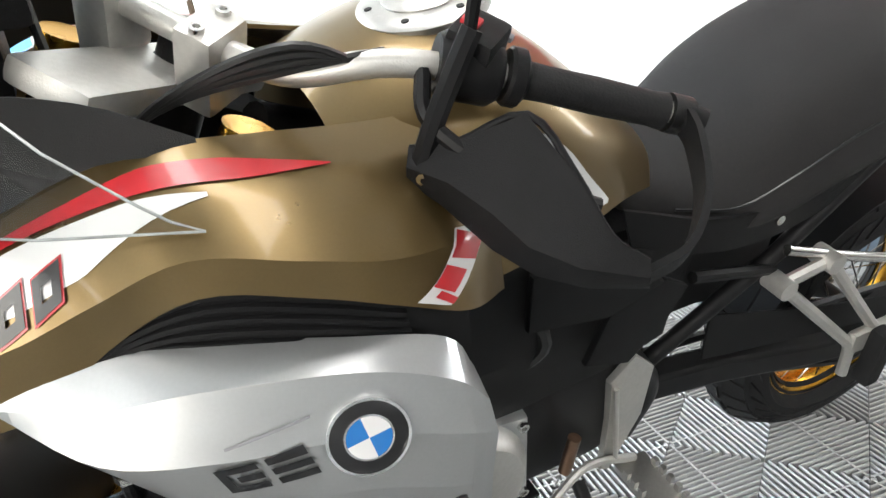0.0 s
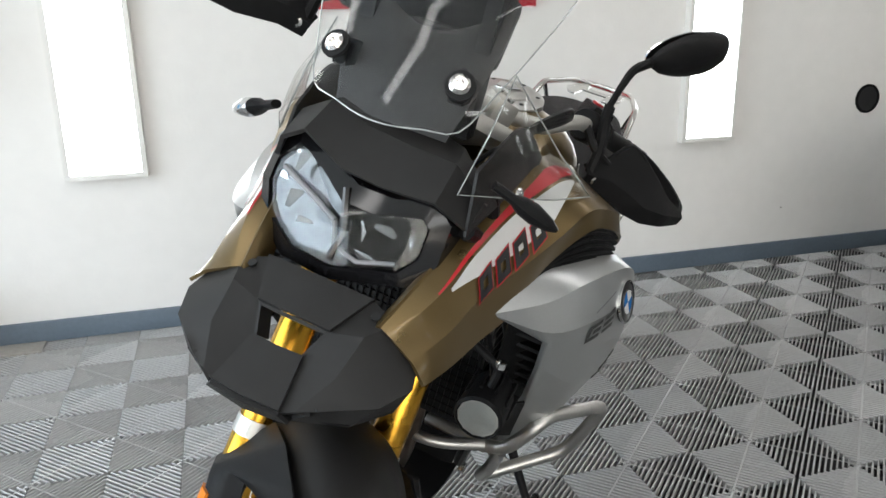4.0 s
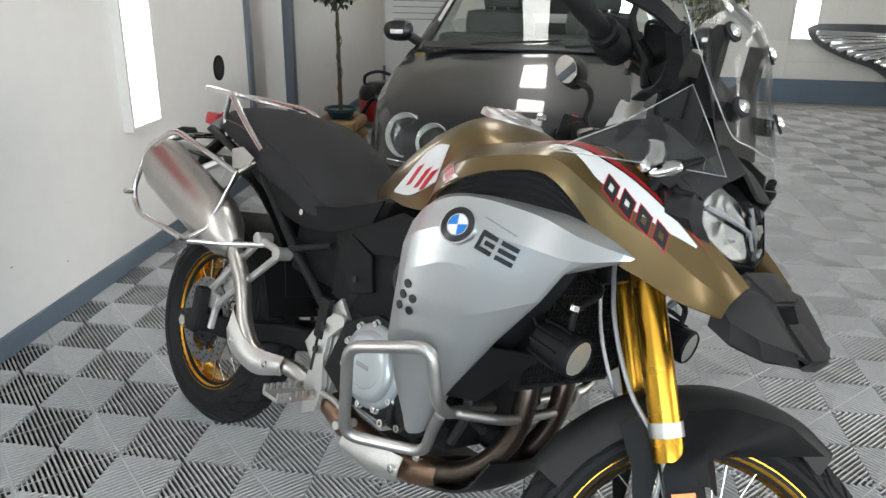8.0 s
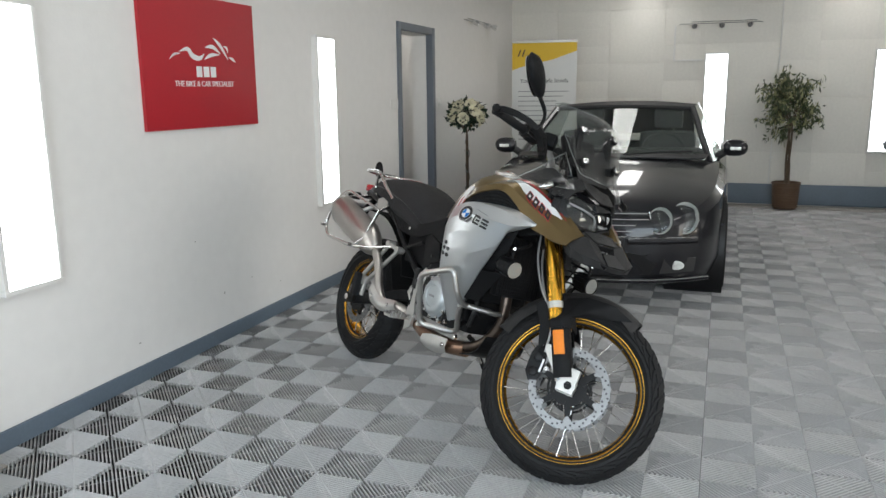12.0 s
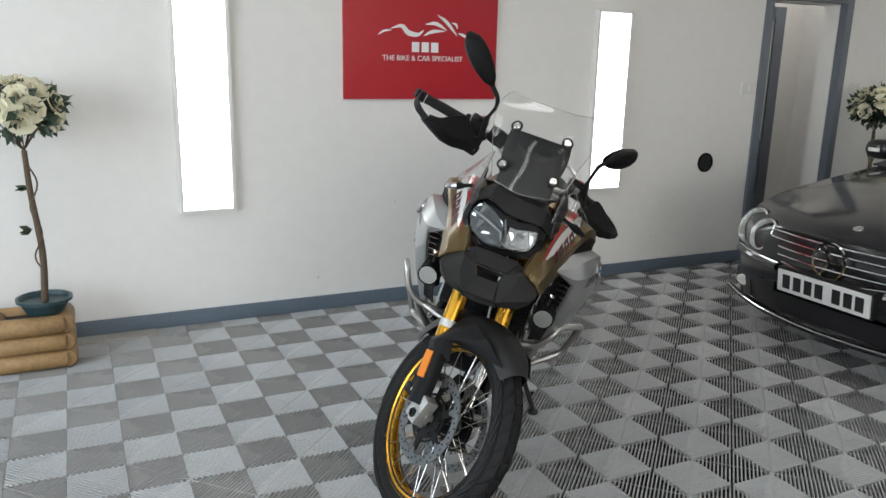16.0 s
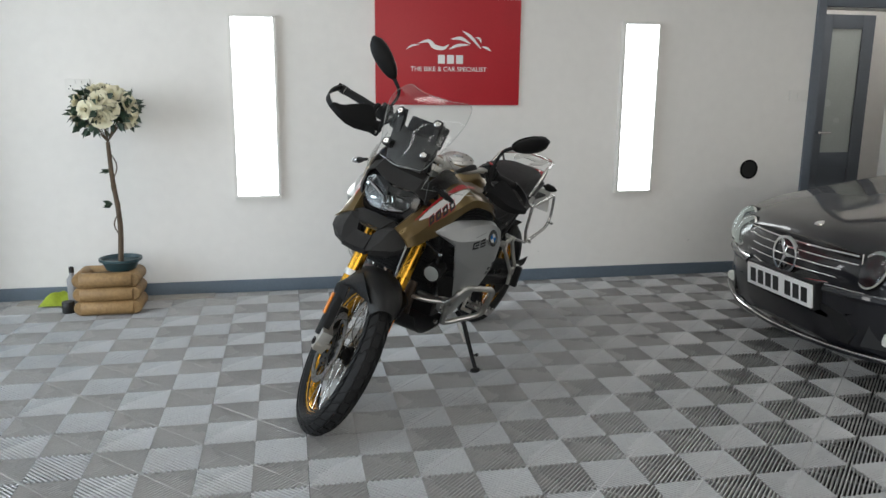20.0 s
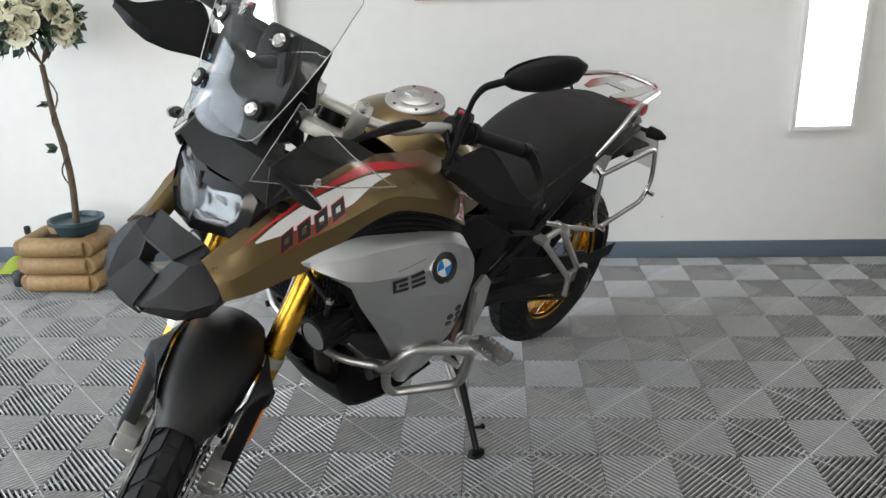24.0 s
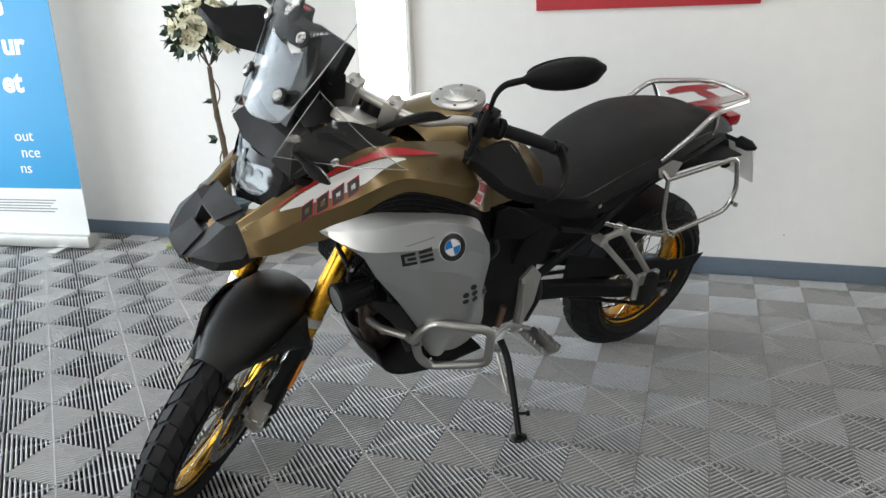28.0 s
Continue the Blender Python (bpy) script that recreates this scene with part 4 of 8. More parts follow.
rows = [flip(BEAK_MID[:1], -1) + [V(1.556, 0, 0.934)] + BEAK_MID[:1], flip(BEAK_MID[1:2], -1) + [V(1.604, 0, 0.899)] + BEAK_MID[1:2]]
beak = bp("beak", shell(rows, 0.006, 3, 3, hard=True), CHARCOAL, None, "charcoal plastic beak under the headlamp", sharp=20)
rows = [flip(BEAK_MID[2:3], -1) + [V(1.628, 0, 0.866)] + BEAK_MID[2:3], flip(BEAK_MID[3:4], -1) + [V(1.685, 0, 0.824)] + BEAK_MID[3:4]]
bp("beak_front", shell(rows, 0.006, 3, 3, hard=True), CHARCOAL, beak, "", sharp=20)
rows = [flip(BEAK_MID[3:4], -1) + [V(1.685, 0, 0.824)] + BEAK_MID[3:4], flip(BEAK_LOW[3:4], -1) + [V(1.676, 0, 0.808)] + BEAK_LOW[3:4]]
bp("beak_lip", shell(rows, 0.005, 3, 2, hard=True), CHARCOAL, beak, "", sharp=20)
for sgn in (1, -1):
    bp("beak_shoulder", shell([flip(BEAK_MID, sgn), flip(BEAK_RIDGE, sgn)], 0.006 * sgn, 3, 2, hard=True), CHARCOAL, beak, "", sharp=20)
    bp("beak_fin", shell([flip(BEAK_RIDGE, sgn), flip(BEAK_OUT, sgn), flip(BEAK_LOW, sgn)], 0.006 * sgn, 3, 3, hard=True), CHARCOAL, beak, "", sharp=20)
    bp("beak_underside", shell([flip(BEAK_LOW, sgn), flip([V(1.53, 0.06, 0.86), V(1.58, 0.05, 0.85), V(1.625, 0.03, 0.835), V(1.668, 0.02, 0.812)], sgn)], 0.004 * sgn, 3, 2, hard=True), BLACK_PLASTIC, beak, "", sharp=20)
    bp("opening_wall", shell([flip(BEAK_MID[1:3], sgn), flip([V(1.578, 0.047, 0.876), V(1.598, 0.033, 0.848)], sgn)], 0.004 * sgn, 2, 2), CHARCOAL, beak)
    bp("beak_screw", turned([(0.006, 0), (0.006, 0.003), (0.003, 0.003)], along((1.566, 0.088 * sgn, 0.920), (1.582, 0.092 * sgn, 0.945)), 8), BLACK_DECAL, beak)
for rim in (flip(BEAK_MID[1:2], -1) + BEAK_MID[1:2], flip(BEAK_MID[2:3], -1) + BEAK_MID[2:3]):
    bp("opening_wall", shell([rim, [q + V(-0.026, 0, -0.018) for q in rim]], 0.004, 3, 2), CHARCOAL, beak)


# tank and flank panels
TANK_ROWS = [(0.665, ((0, 0.915), (0.05, 0.91), (0.085, 0.89), (0.10, 0.85))), (0.74, ((0, 0.985), (0.06, 0.98), (0.115, 0.945), (0.135, 0.87))),
             (0.83, ((0, 1.060), (0.075, 1.050), (0.145, 0.995), (0.168, 0.868))), (0.91, ((0, 1.098), (0.085, 1.088), (0.158, 1.03), (0.19, 0.875))),
             (0.97, ((0, 1.100), (0.085, 1.088), (0.16, 1.035), (0.20, 0.88))), (1.03, ((0, 1.085), (0.082, 1.072), (0.15, 1.03), (0.20, 0.915))), (1.088, ((0, 1.050), (0.078, 1.046), (0.135, 1.02), (0.19, 0.95)))]
rows = [[V(x, -y, z) for y, z in reversed(h[1:])] + [V(x, y, z) for y, z in h] for x, h in TANK_ROWS]
tank = bp("fuel_tank", shell(rows, -0.006, 4, 4), BRONZE, None, "matt bronze fuel tank")
cap_m = along((0.935, 0, 1.094), (0.955, 0, 1.2))
bp("cap_ring", turned([(0.045, 0.0), (0.072, 0.0), (0.072, 0.012), (0.066, 0.016), (0.046, 0.018)], cap_m, 40), STEEL, tank, "bright filler ring with screws")
bp("fuel_cap", turned([(0.001, 0.0), (0.044, 0.0), (0.044, 0.02), (0.038, 0.023), (0.001, 0.024)], cap_m, 36), STEEL, tank, "bright locking fuel cap")
bp("cap_latch", one_plate([(-0.014, -0.02), (0.014, -0.02), (0.017, 0.006), (0, 0.024), (-0.017, 0.006)], 0.005, cap_m @ Matrix.Translation((0, 0, 0.026)) @ pose(0, 0, 0, 0, 0, -90), 0.0015), CHROME, tank)
for k in range(6):
    a = 2 * math.pi * k / 6 + 0.3
    bp("cap_screw", turned([(0.0045, 0.0), (0.0045, 0.0175), (0.002, 0.0175)], cap_m @ Matrix.Translation((0.058 * math.cos(a), 0.058 * math.sin(a), 0)), 8), ENGINE_BLACK, tank)

# white patch with red slashes where the tank meets the seat
def tank_side(x, z, sgn, lift=0.004):
    for (x0, h0), (x1, h1) in zip(TANK_ROWS, TANK_ROWS[1:]):
        if x0 <= x <= x1:
            f = (x - x0) / (x1 - x0)
            (ya, za), (yb, zb) = [(h0[k][0] + (h1[k][0] - h0[k][0]) * f, h0[k][1] + (h1[k][1] - h0[k][1]) * f) for k in (2, 3)]
            t = (za - z) / (za - zb)
            return V(x, (ya + (yb - ya) * t + lift) * sgn, z)


for sgn in (1, -1):
    low_line, high_line = ((0.775, 0.888), (0.81, 0.890), (0.85, 0.896), (0.89, 0.915), (0.925, 0.94)), ((0.775, 0.894), (0.81, 0.935), (0.85, 0.985), (0.89, 1.015), (0.925, 1.02))
    bp("tank_patch", shell([[tank_side(x, z, sgn) for x, z in low_line], [tank_side(x, z, sgn, 0.006) for x, z in high_line]], 0.002 * sgn, 4, 6), WHITE_DECAL, tank, "white tank patch")
    for x in (0.832, 0.866, 0.889):
        bp("red_slash", shell([[tank_side(x - 0.010, 0.912, sgn, 0.0075), tank_side(x + 0.006, 0.918, sgn, 0.0075)], [tank_side(x + 0.016, 0.958, sgn, 0.0085), tank_side(x + 0.034, 0.968, sgn, 0.0085)]], 0.001 * sgn, 3, 5), RED_DECAL, tank, "red slash")

# bronze side panel from beak to seat: stations ahead to rear, each from the inner top edge over two folds to the lower edge
FLANK = [(1.574, ((0.100, 0.914), (0.116, 0.907), (0.150, 0.888), (0.172, 0.866))), (1.51, ((0.116, 0.962), (0.142, 0.954), (0.168, 0.915), (0.182, 0.868))),
         (1.45, ((0.126, 1.000), (0.153, 0.992), (0.180, 0.945), (0.194, 0.884))), (1.38, ((0.138, 1.040), (0.168, 1.031), (0.206, 0.975), (0.212, 0.906))),
         (1.32, ((0.146, 1.068), (0.185, 1.056), (0.232, 1.012), (0.226, 0.962))), (1.25, ((0.150, 1.086), (0.200, 1.072), (0.254, 1.044), (0.262, 1.014))),
         (1.17, ((0.146, 1.076), (0.205, 1.062), (0.276, 1.031), (0.286, 1.002))), (1.10, ((0.138, 1.062), (0.198, 1.048), (0.280, 1.010), (0.296, 0.974))),
         (1.03, ((0.128, 1.050), (0.182, 1.034), (0.256, 0.988), (0.284, 0.932))), (0.965, ((0.120, 1.046), (0.165, 1.024), (0.215, 0.965), (0.235, 0.895)))]
STATIONS = [x for x, r in FLANK]


def u_at(x):
    for i in range(len(STATIONS) - 1):
        if x >= STATIONS[i + 1]:
            return (i + (STATIONS[i] - x) / (STATIONS[i] - STATIONS[i + 1])) / (len(STATIONS) - 1)
    return 1.0


class Skin:
    """A curved panel that can carry decals: u runs ahead, v runs down."""
    def __init__(self, rows, nu, nv, hard=False, swap=False):
        self.g, self.swap = smooth_rows(rows, nu, nv, hard), swap

    def at(self, u, v, lift=0.0):
        if self.swap:
            u, v = v, u
        h, w = len(self.g) - 1, len(self.g[0]) - 1
        a, b = max(0, min(0.9999, u)) * h, max(0, min(0.9999, v)) * w
        j, i, s, t = int(a), int(b), a % 1, b % 1
        g = self.g
        p = g[j][i].lerp(g[j][i + 1], t).lerp(g[j + 1][i].lerp(g[j + 1][i + 1], t), s)
        n = (g[j][i + 1] - g[j][i]).cross(g[j + 1][i] - g[j][i]).normalized()
        if n.y * p.y < 0:
            n = -n
        return p + n * lift

    def side(self, x, z, lift=0.0):
        """The place on the panel that shows at (x, z) from the side."""
        g, best = self.g, None
        h, w = len(g) - 1, len(g[0]) - 1
        for j in range(h):
            for i in range(w):
                for tri in ((g[j][i], g[j][i + 1], g[j + 1][i + 1]), (g[j][i], g[j + 1][i + 1], g[j + 1][i])):
                    a, b, c = tri
                    d = (b.z - c.z) * (a.x - c.x) + (c.x - b.x) * (a.z - c.z)
                    if abs(d) < 1e-12:
                        continue
                    l1 = ((b.z - c.z) * (x - c.x) + (c.x - b.x) * (z - c.z)) / d
                    l2 = ((c.z - a.z) * (x - c.x) + (a.x - c.x) * (z - c.z)) / d
                    if min(l1, l2, 1 - l1 - l2) > -1e-6:
                        p = a * l1 + b * l2 + c * (1 - l1 - l2)
                        if best is None or abs(p.y) > abs(best[0].y):
                            n = (b - a).cross(c - a).normalized()
                            best = (p, n if n.y * p.y > 0 else -n)
        if best is None:
            q = min((q for r in g for q in r), key=lambda q: (q.x - x) ** 2 + (q.z - z) ** 2)
            best = (q, V(0, 1 if q.y > 0 else -1, 0))
        return best[0] + best[1] * lift

    def side_strip(self, top, low, n=8, lift=0.0018):
        """Thin decal between two lines of (x, z) as seen from the side."""
        bm = bmesh.new()
        vs = []
        for k in range(n + 1):
            t = k / n
            a = (top[0][0] + (top[1][0] - top[0][0]) * t, top[0][1] + (top[1][1] - top[0][1]) * t)
            b = (low[0][0] + (low[1][0] - low[0][0]) * t, low[0][1] + (low[1][1] - low[0][1]) * t)
            vs.append([bm.verts.new(self.side(a[0] + (b[0] - a[0]) * q / 3, a[1] + (b[1] - a[1]) * q / 3, lift)) for q in range(4)])
        for r0, r1 in zip(vs, vs[1:]):
            for i in range(3):
                bm.faces.new((r0[i], r0[i + 1], r1[i + 1], r1[i]))
        return bm

    def strip(self, top, low, n=24, lift=0.0018):
        """Thin decal between two lines of (u, v)."""
        bm = bmesh.new()
        def line(pts, k):
            t = k / n * (len(pts) - 1)
            i = min(int(t), len(pts) - 2)
            s = t - i
            return pts[i][0] * (1 - s) + pts[i + 1][0] * s, pts[i][1] * (1 - s) + pts[i + 1][1] * s
        grid = []
        for k in range(n + 1):
            a, b = line(top, k), line(low, k)
            grid.append([self.at(a[0] + (b[0] - a[0]) * q / 4, a[1] + (b[1] - a[1]) * q / 4, lift) for q in range(5)])
        vs = [[bm.verts.new(p) for p in r] for r in grid]
        for r0, r1 in zip(vs, vs[1:]):
            for i in range(4):
                bm.faces.new((r0[i], r0[i + 1], r1[i + 1], r1[i]))
        return bm


WING = [[(1.421, 0.195, 0.917), (1.360, 0.214, 0.942), (1.274, 0.238, 0.958), (1.15, 0.286, 0.953), (1.065, 0.302, 0.930), (1.038, 0.305, 0.885)],
        [(1.421, 0.197, 0.915), (1.345, 0.250, 0.926), (1.270, 0.285, 0.945), (1.15, 0.323, 0.946), (1.075, 0.337, 0.915), (1.040, 0.338, 0.874)],
        [(1.418, 0.198, 0.910), (1.353, 0.270, 0.888), (1.265, 0.315, 0.893), (1.155, 0.342, 0.893), (1.070, 0.352, 0.860), (1.030, 0.340, 0.828)],
        [(1.330, 0.258, 0.858), (1.335, 0.273, 0.862), (1.235, 0.318, 0.830), (1.15, 0.345, 0.825), (1.072, 0.353, 0.790), (1.030, 0.335, 0.765)],
        [(1.292, 0.255, 0.795), (1.300, 0.270, 0.800), (1.200, 0.312, 0.745), (1.13, 0.332, 0.740), (1.065, 0.340, 0.720), (1.022, 0.322, 0.700)],
        [(1.216, 0.243, 0.696), (1.225, 0.258, 0.700), (1.160, 0.290, 0.655), (1.10, 0.306, 0.645), (1.045, 0.310, 0.635), (1.005, 0.300, 0.635)],
        [(1.142, 0.226, 0.588), (1.150, 0.238, 0.590), (1.115, 0.262, 0.565), (1.075, 0.270, 0.555), (1.040, 0.272, 0.550), (1.015, 0.265, 0.550)],
        [(1.085, 0.205, 0.465), (1.075, 0.216, 0.452), (1.062, 0.221, 0.445), (1.047, 0.223, 0.440), (1.035, 0.223, 0.446), (1.030, 0.222, 0.455)]]


def slanted_frame(skin, corners, width, mat, owner, name, lift, label=""):
    """Four bars round a slanted field, given by its corners in (u, v)."""
    mid = (sum(c[0] for c in corners) / 4, sum(c[1] for c in corners) / 4)
    inner = [(a + (mid[0] - a) * width, b + (mid[1] - b) * width) for a, b in corners]
    for i in range(4):
        j = (i + 1) % 4
        bp(name, skin.strip([corners[i], corners[j]], [inner[i], inner[j]], 6, lift), mat, owner, label)


for sgn in (1, -1):
    rows = [[V(x, r[k][0] * sgn, r[k][1]) for x, r in FLANK] for k in range(4)]
    flank = bp("flank_panel", shell(rows, 0.005 * -sgn, 5, 4, "v"), BRONZE, None, "matt bronze side panel with a red and white stripe", sharp=16)
    skin = Skin(rows, 5, 4, "v", True)
    bp("red_stripe", skin.strip([(u_at(1.512), 0.30), (u_at(1.45), 0.24), (u_at(1.38), 0.20), (u_at(1.32), 0.18), (u_at(1.26), 0.14), (u_at(1.20), 0.16), (u_at(1.115), 0.26)],
                                [(u_at(1.512), 0.33), (u_at(1.45), 0.31), (u_at(1.38), 0.30), (u_at(1.32), 0.30), (u_at(1.26), 0.31), (u_at(1.20), 0.31), (u_at(1.115), 0.27)], 36), RED_DECAL, flank, "red stripe")
    bp("white_stripe", skin.strip([(u_at(1.495), 0.37), (u_at(1.45), 0.34), (u_at(1.38), 0.335), (u_at(1.32), 0.335), (u_at(1.27), 0.335), (u_at(1.22), 0.36)],
                                  [(u_at(1.495), 0.40), (u_at(1.45), 0.50), (u_at(1.38), 0.56), (u_at(1.32), 0.55), (u_at(1.27), 0.46), (u_at(1.22), 0.38)], 36, 0.001), WHITE_DECAL, flank, "white stripe")
    rows_in = [[V(x, y * sgn, z) for y, z in (r[0], (r[0][0] - 0.012, r[0][1] - 0.014), (r[0][0] - 0.02, r[0][1] - 0.045))] for x, r in FLANK[:6]]
    bp("flank_return", shell(rows_in, 0.004 * sgn, 4, 3), BRONZE, flank, "bronze edge turned in beside the lamp")
    for k, x0 in enumerate((1.452, 1.420, 1.388, 1.356)):
        v0, v1 = 0.50 - 0.012 * k, 0.70 - 0.02 * k
        quad = [(u_at(x0), v0), (u_at(x0 - 0.027), v0 - 0.035), (u_at(x0 - 0.020), v1 - 0.035), (u_at(x0 + 0.007), v1)]
        mid = (sum(a for a, b in quad) / 4, sum(b for a, b in quad) / 4)
        slanted_frame(skin, quad, 0.42, RED_DECAL, flank, "mark_edge", 0.0022, "red edge of a slanted mark")
        slanted_frame(skin, [(a * 0.88 + mid[0] * 0.12, b * 0.88 + mid[1] * 0.12) for a, b in quad], 0.62, BLACK_DECAL, flank, "model_mark", 0.003, "dark slanted frame with a red edge")
    # rear patch, white with red slashes
    a0, a1, b0, b1 = (u_at(1.088), 0.97), (u_at(1.028), 0.62), (u_at(1.055), 0.97), (u_at(0.985), 0.64)
    bp("tank_patch", skin.strip([a0, a1], [b0, b1], 12, 0.002), WHITE_DECAL, flank, "white tank patch with red slashes")
    for s0, s1, w0, w1 in ((0.30, 0.62, 0.0, 0.75), (0.70, 0.98, 0.05, 0.95), (0.12, 0.24, 0.3, 1.0)):
        def on(s, w):
            p, q = (a0[0] + (a1[0] - a0[0]) * s, a0[1] + (a1[1] - a0[1]) * s), (b0[0] + (b1[0] - b0[0]) * s, b0[1] + (b1[1] - b0[1]) * s)
            return p[0] + (q[0] - p[0]) * w, p[1] + (q[1] - p[1]) * w
        bp("red_slash", skin.strip([on(s0, w0), on(s1, w0)], [on(s0 - 0.1, w1), on(s1 - 0.12, w1)], 8, 0.003), RED_DECAL, flank, "red slash")
    # black louvred duct between the bronze panel and the wing
    top = [V(x, (r[3][0] - 0.012) * sgn, r[3][1] + 0.004) for x, r in FLANK[3:9]]
    low = [V(1.36, 0.205 * sgn, 0.915), V(1.30, 0.222 * sgn, 0.945), V(1.24, 0.246 * sgn, 0.94), V(1.16, 0.276 * sgn, 0.935), V(1.09, 0.288 * sgn, 0.915), V(1.03, 0.284 * sgn, 0.87)]
    duct = bp("air_duct", shell([top, low], 0.004 * sgn, 4, 4), BLACK_PLASTIC, None, "black louvred air duct")
    for k in range(5):
        t = 0.14 + 0.17 * k
        bp("louvre", pipe(spline([a.lerp(b, t) + V(0, 0.005 * sgn, 0.002) for a, b in zip(top, low)][0:5], 4), 0.0042, 6), BLACK_PLASTIC, duct)

# silver wings
for sgn in (1, -1):
    rows = [[V(x, y * sgn, z) for x, y, z in r] for r in WING]
    wing = bp("side_wing", shell(rows, 0.010 * -sgn, 5, 4, "v"), SILVER, None, "satin silver radiator side panel", sharp=9)
    skin = Skin(rows, 5, 4, "v")
    # roundel of four quarters in a dark ring, slanted marks, holes
    at_badge = skin.side(1.155, 0.894)
    n = (skin.side(1.155, 0.894, 0.01) - at_badge).normalized()
    bm_m = along(at_badge - n * 0.003, at_badge + n)
    badge = bp("roundel", turned([(0.001, 0), (0.034, 0), (0.034, 0.004), (0.031, 0.006), (0.001, 0.006)], bm_m, 36), BLACK_DECAL, wing, "round badge of blue and white quarters in a dark ring")
    bp("badge_rim", turned([(0.0325, 0.003), (0.035, 0.003), (0.035, 0.0068), (0.0325, 0.0068), (0.0325, 0.003)], bm_m, 36), CHROME, badge)
    bp("badge_ring", turned([(0.0192, 0.0055), (0.0208, 0.0055), (0.0208, 0.0072), (0.0192, 0.0072), (0.0192, 0.0055)], bm_m, 36), CHROME, badge)
    for q in range(4):
        a0 = q * math.pi / 2 + 0.26
        pts = [(0, 0)] + [(0.019 * math.cos(a0 + math.pi / 2 * k / 8), 0.019 * math.sin(a0 + math.pi / 2 * k / 8)) for k in range(9)]
        bp("badge_quarter", one_plate(pts, 0.001, bm_m @ Matrix.Translation((0, 0, 0.0068))), BLUE_DECAL if q % 2 else WHITE_DECAL, badge)
    for k, x0 in enumerate((1.200, 1.238)):
        slope = -0.22
        def mark(a, b, z, h=0.0042, shear=0.30):
            zc = 0.882 + slope * (x0 - 1.2)
            line = [[(x0 + q + shear * (z + e), zc + slope * q + z + e) for q in (a, b)] for e in (h, -h)]
            bp("model_mark", skin.side_strip(line[0], line[1], 8, 0.002), BLACK_DECAL, wing, "dark slanted bar")
        first = (k == 0) == (sgn < 0)
        mark(0.0, 0.031, 0.0135)
        mark(0.0, 0.031, -0.0135)
        if first:
            mark(0.012 if sgn < 0 else 0.0, 0.031 if sgn < 0 else 0.019, 0.0)
            mark(0.0 if sgn < 0 else 0.024, 0.007 if sgn < 0 else 0.031, 0.0, 0.0125)
        else:
            mark(0.0, 0.031, 0.0)
    bp("trim_line", skin.side_strip([(1.195, 0.921), (1.262, 0.904)], [(1.195, 0.9185), (1.262, 0.9015)], 10, 0.0014), GREY_PRINT, wing)
    for x, z in ((1.074, 0.763), (1.064, 0.740), (1.088, 0.738), (1.056, 0.717), (1.080, 0.713)):
        q, r = skin.side(x, z), skin.side(x, z, 0.02)
        bp("vent_hole", turned([(0.0085, -0.004), (0.0085, 0.0022), (0.0001, 0.0022)], along(q, r), 14), BLACK_DECAL, wing)
    # black scoop behind the wing's open front, with slats
    rows = [[V(1.345, 0.205 * sgn, 0.905), V(1.30, 0.232 * sgn, 0.915), V(1.15, 0.262 * sgn, 0.915), V(1.04, 0.262 * sgn, 0.86)], [V(1.285, 0.195 * sgn, 0.79), V(1.24, 0.222 * sgn, 0.77), V(1.14, 0.245 * sgn, 0.75), V(1.03, 0.25 * sgn, 0.72)],
            [V(1.19, 0.185 * sgn, 0.64), V(1.17, 0.20 * sgn, 0.62), V(1.10, 0.212 * sgn, 0.58), V(1.02, 0.215 * sgn, 0.57)]]
    bp("inner_duct", shell(rows, 0.004 * sgn, 3, 3), BLACK_PLASTIC, None, "black inner duct panel")
    for k in range(7):
        z = 0.865 - 0.026 * k
        bp("duct_slat", one_box((1.27 - 0.016 * k, 0.200 * sgn, z - 0.002), (1.318 - 0.018 * k, 0.268 * sgn, z + 0.004), 0, Matrix.Identity(4)), BLACK_PLASTIC)
    bp("duct_floor", shell([[V(1.30, 0.20 * sgn, 0.70), V(1.22, 0.25 * sgn, 0.69)], [V(1.17, 0.19 * sgn, 0.56), V(1.13, 0.235 * sgn, 0.56)]], 0.004 * sgn, 3, 3), BLACK_PLASTIC, None, "black lower duct panel")
# radiator between the wings
bp("radiator", one_box((1.20, -0.165, 0.60), (1.235, 0.165, 0.85), 0.006, None), ENGINE_BLACK)
bm = bmesh.new()
for k in range(26):
    box(bm, (1.236, -0.155 + 0.0124 * k, 0.61), (1.24, -0.152 + 0.0124 * k, 0.84))
for k in range(16):
    box(bm, (1.2365, -0.16, 0.615 + 0.0148 * k), (1.241, 0.16, 0.6165 + 0.0148 * k))
bp("radiator_grille", bm, BLACK_PLASTIC)

# engine
engine = bp("engine_block", one_box((0.70, -0.15, 0.40), (1.09, 0.15, 0.60), 0.03), ENGINE_BLACK, None, "black twin-cylinder engine block")
bp("cylinder_block", one_box((0.92, -0.135, 0.55), (1.13, 0.135, 0.86), 0.02), ENGINE_BLACK, engine)
bp("gearbox", one_box((0.60, -0.09, 0.40), (0.75, 0.09, 0.62), 0.02), ENGINE_BLACK, engine)
for k in range(7):
    bp("cylinder_fin", one_box((0.905, -0.145, 0.63 + 0.026 * k), (1.145, 0.145, 0.637 + 0.026 * k), 0.002), ENGINE_BLACK, engine)
clutch_m = Matrix.Translation((0.862, -0.158, 0.508)) @ Matrix.Rotation(radians(90), 4, "X")
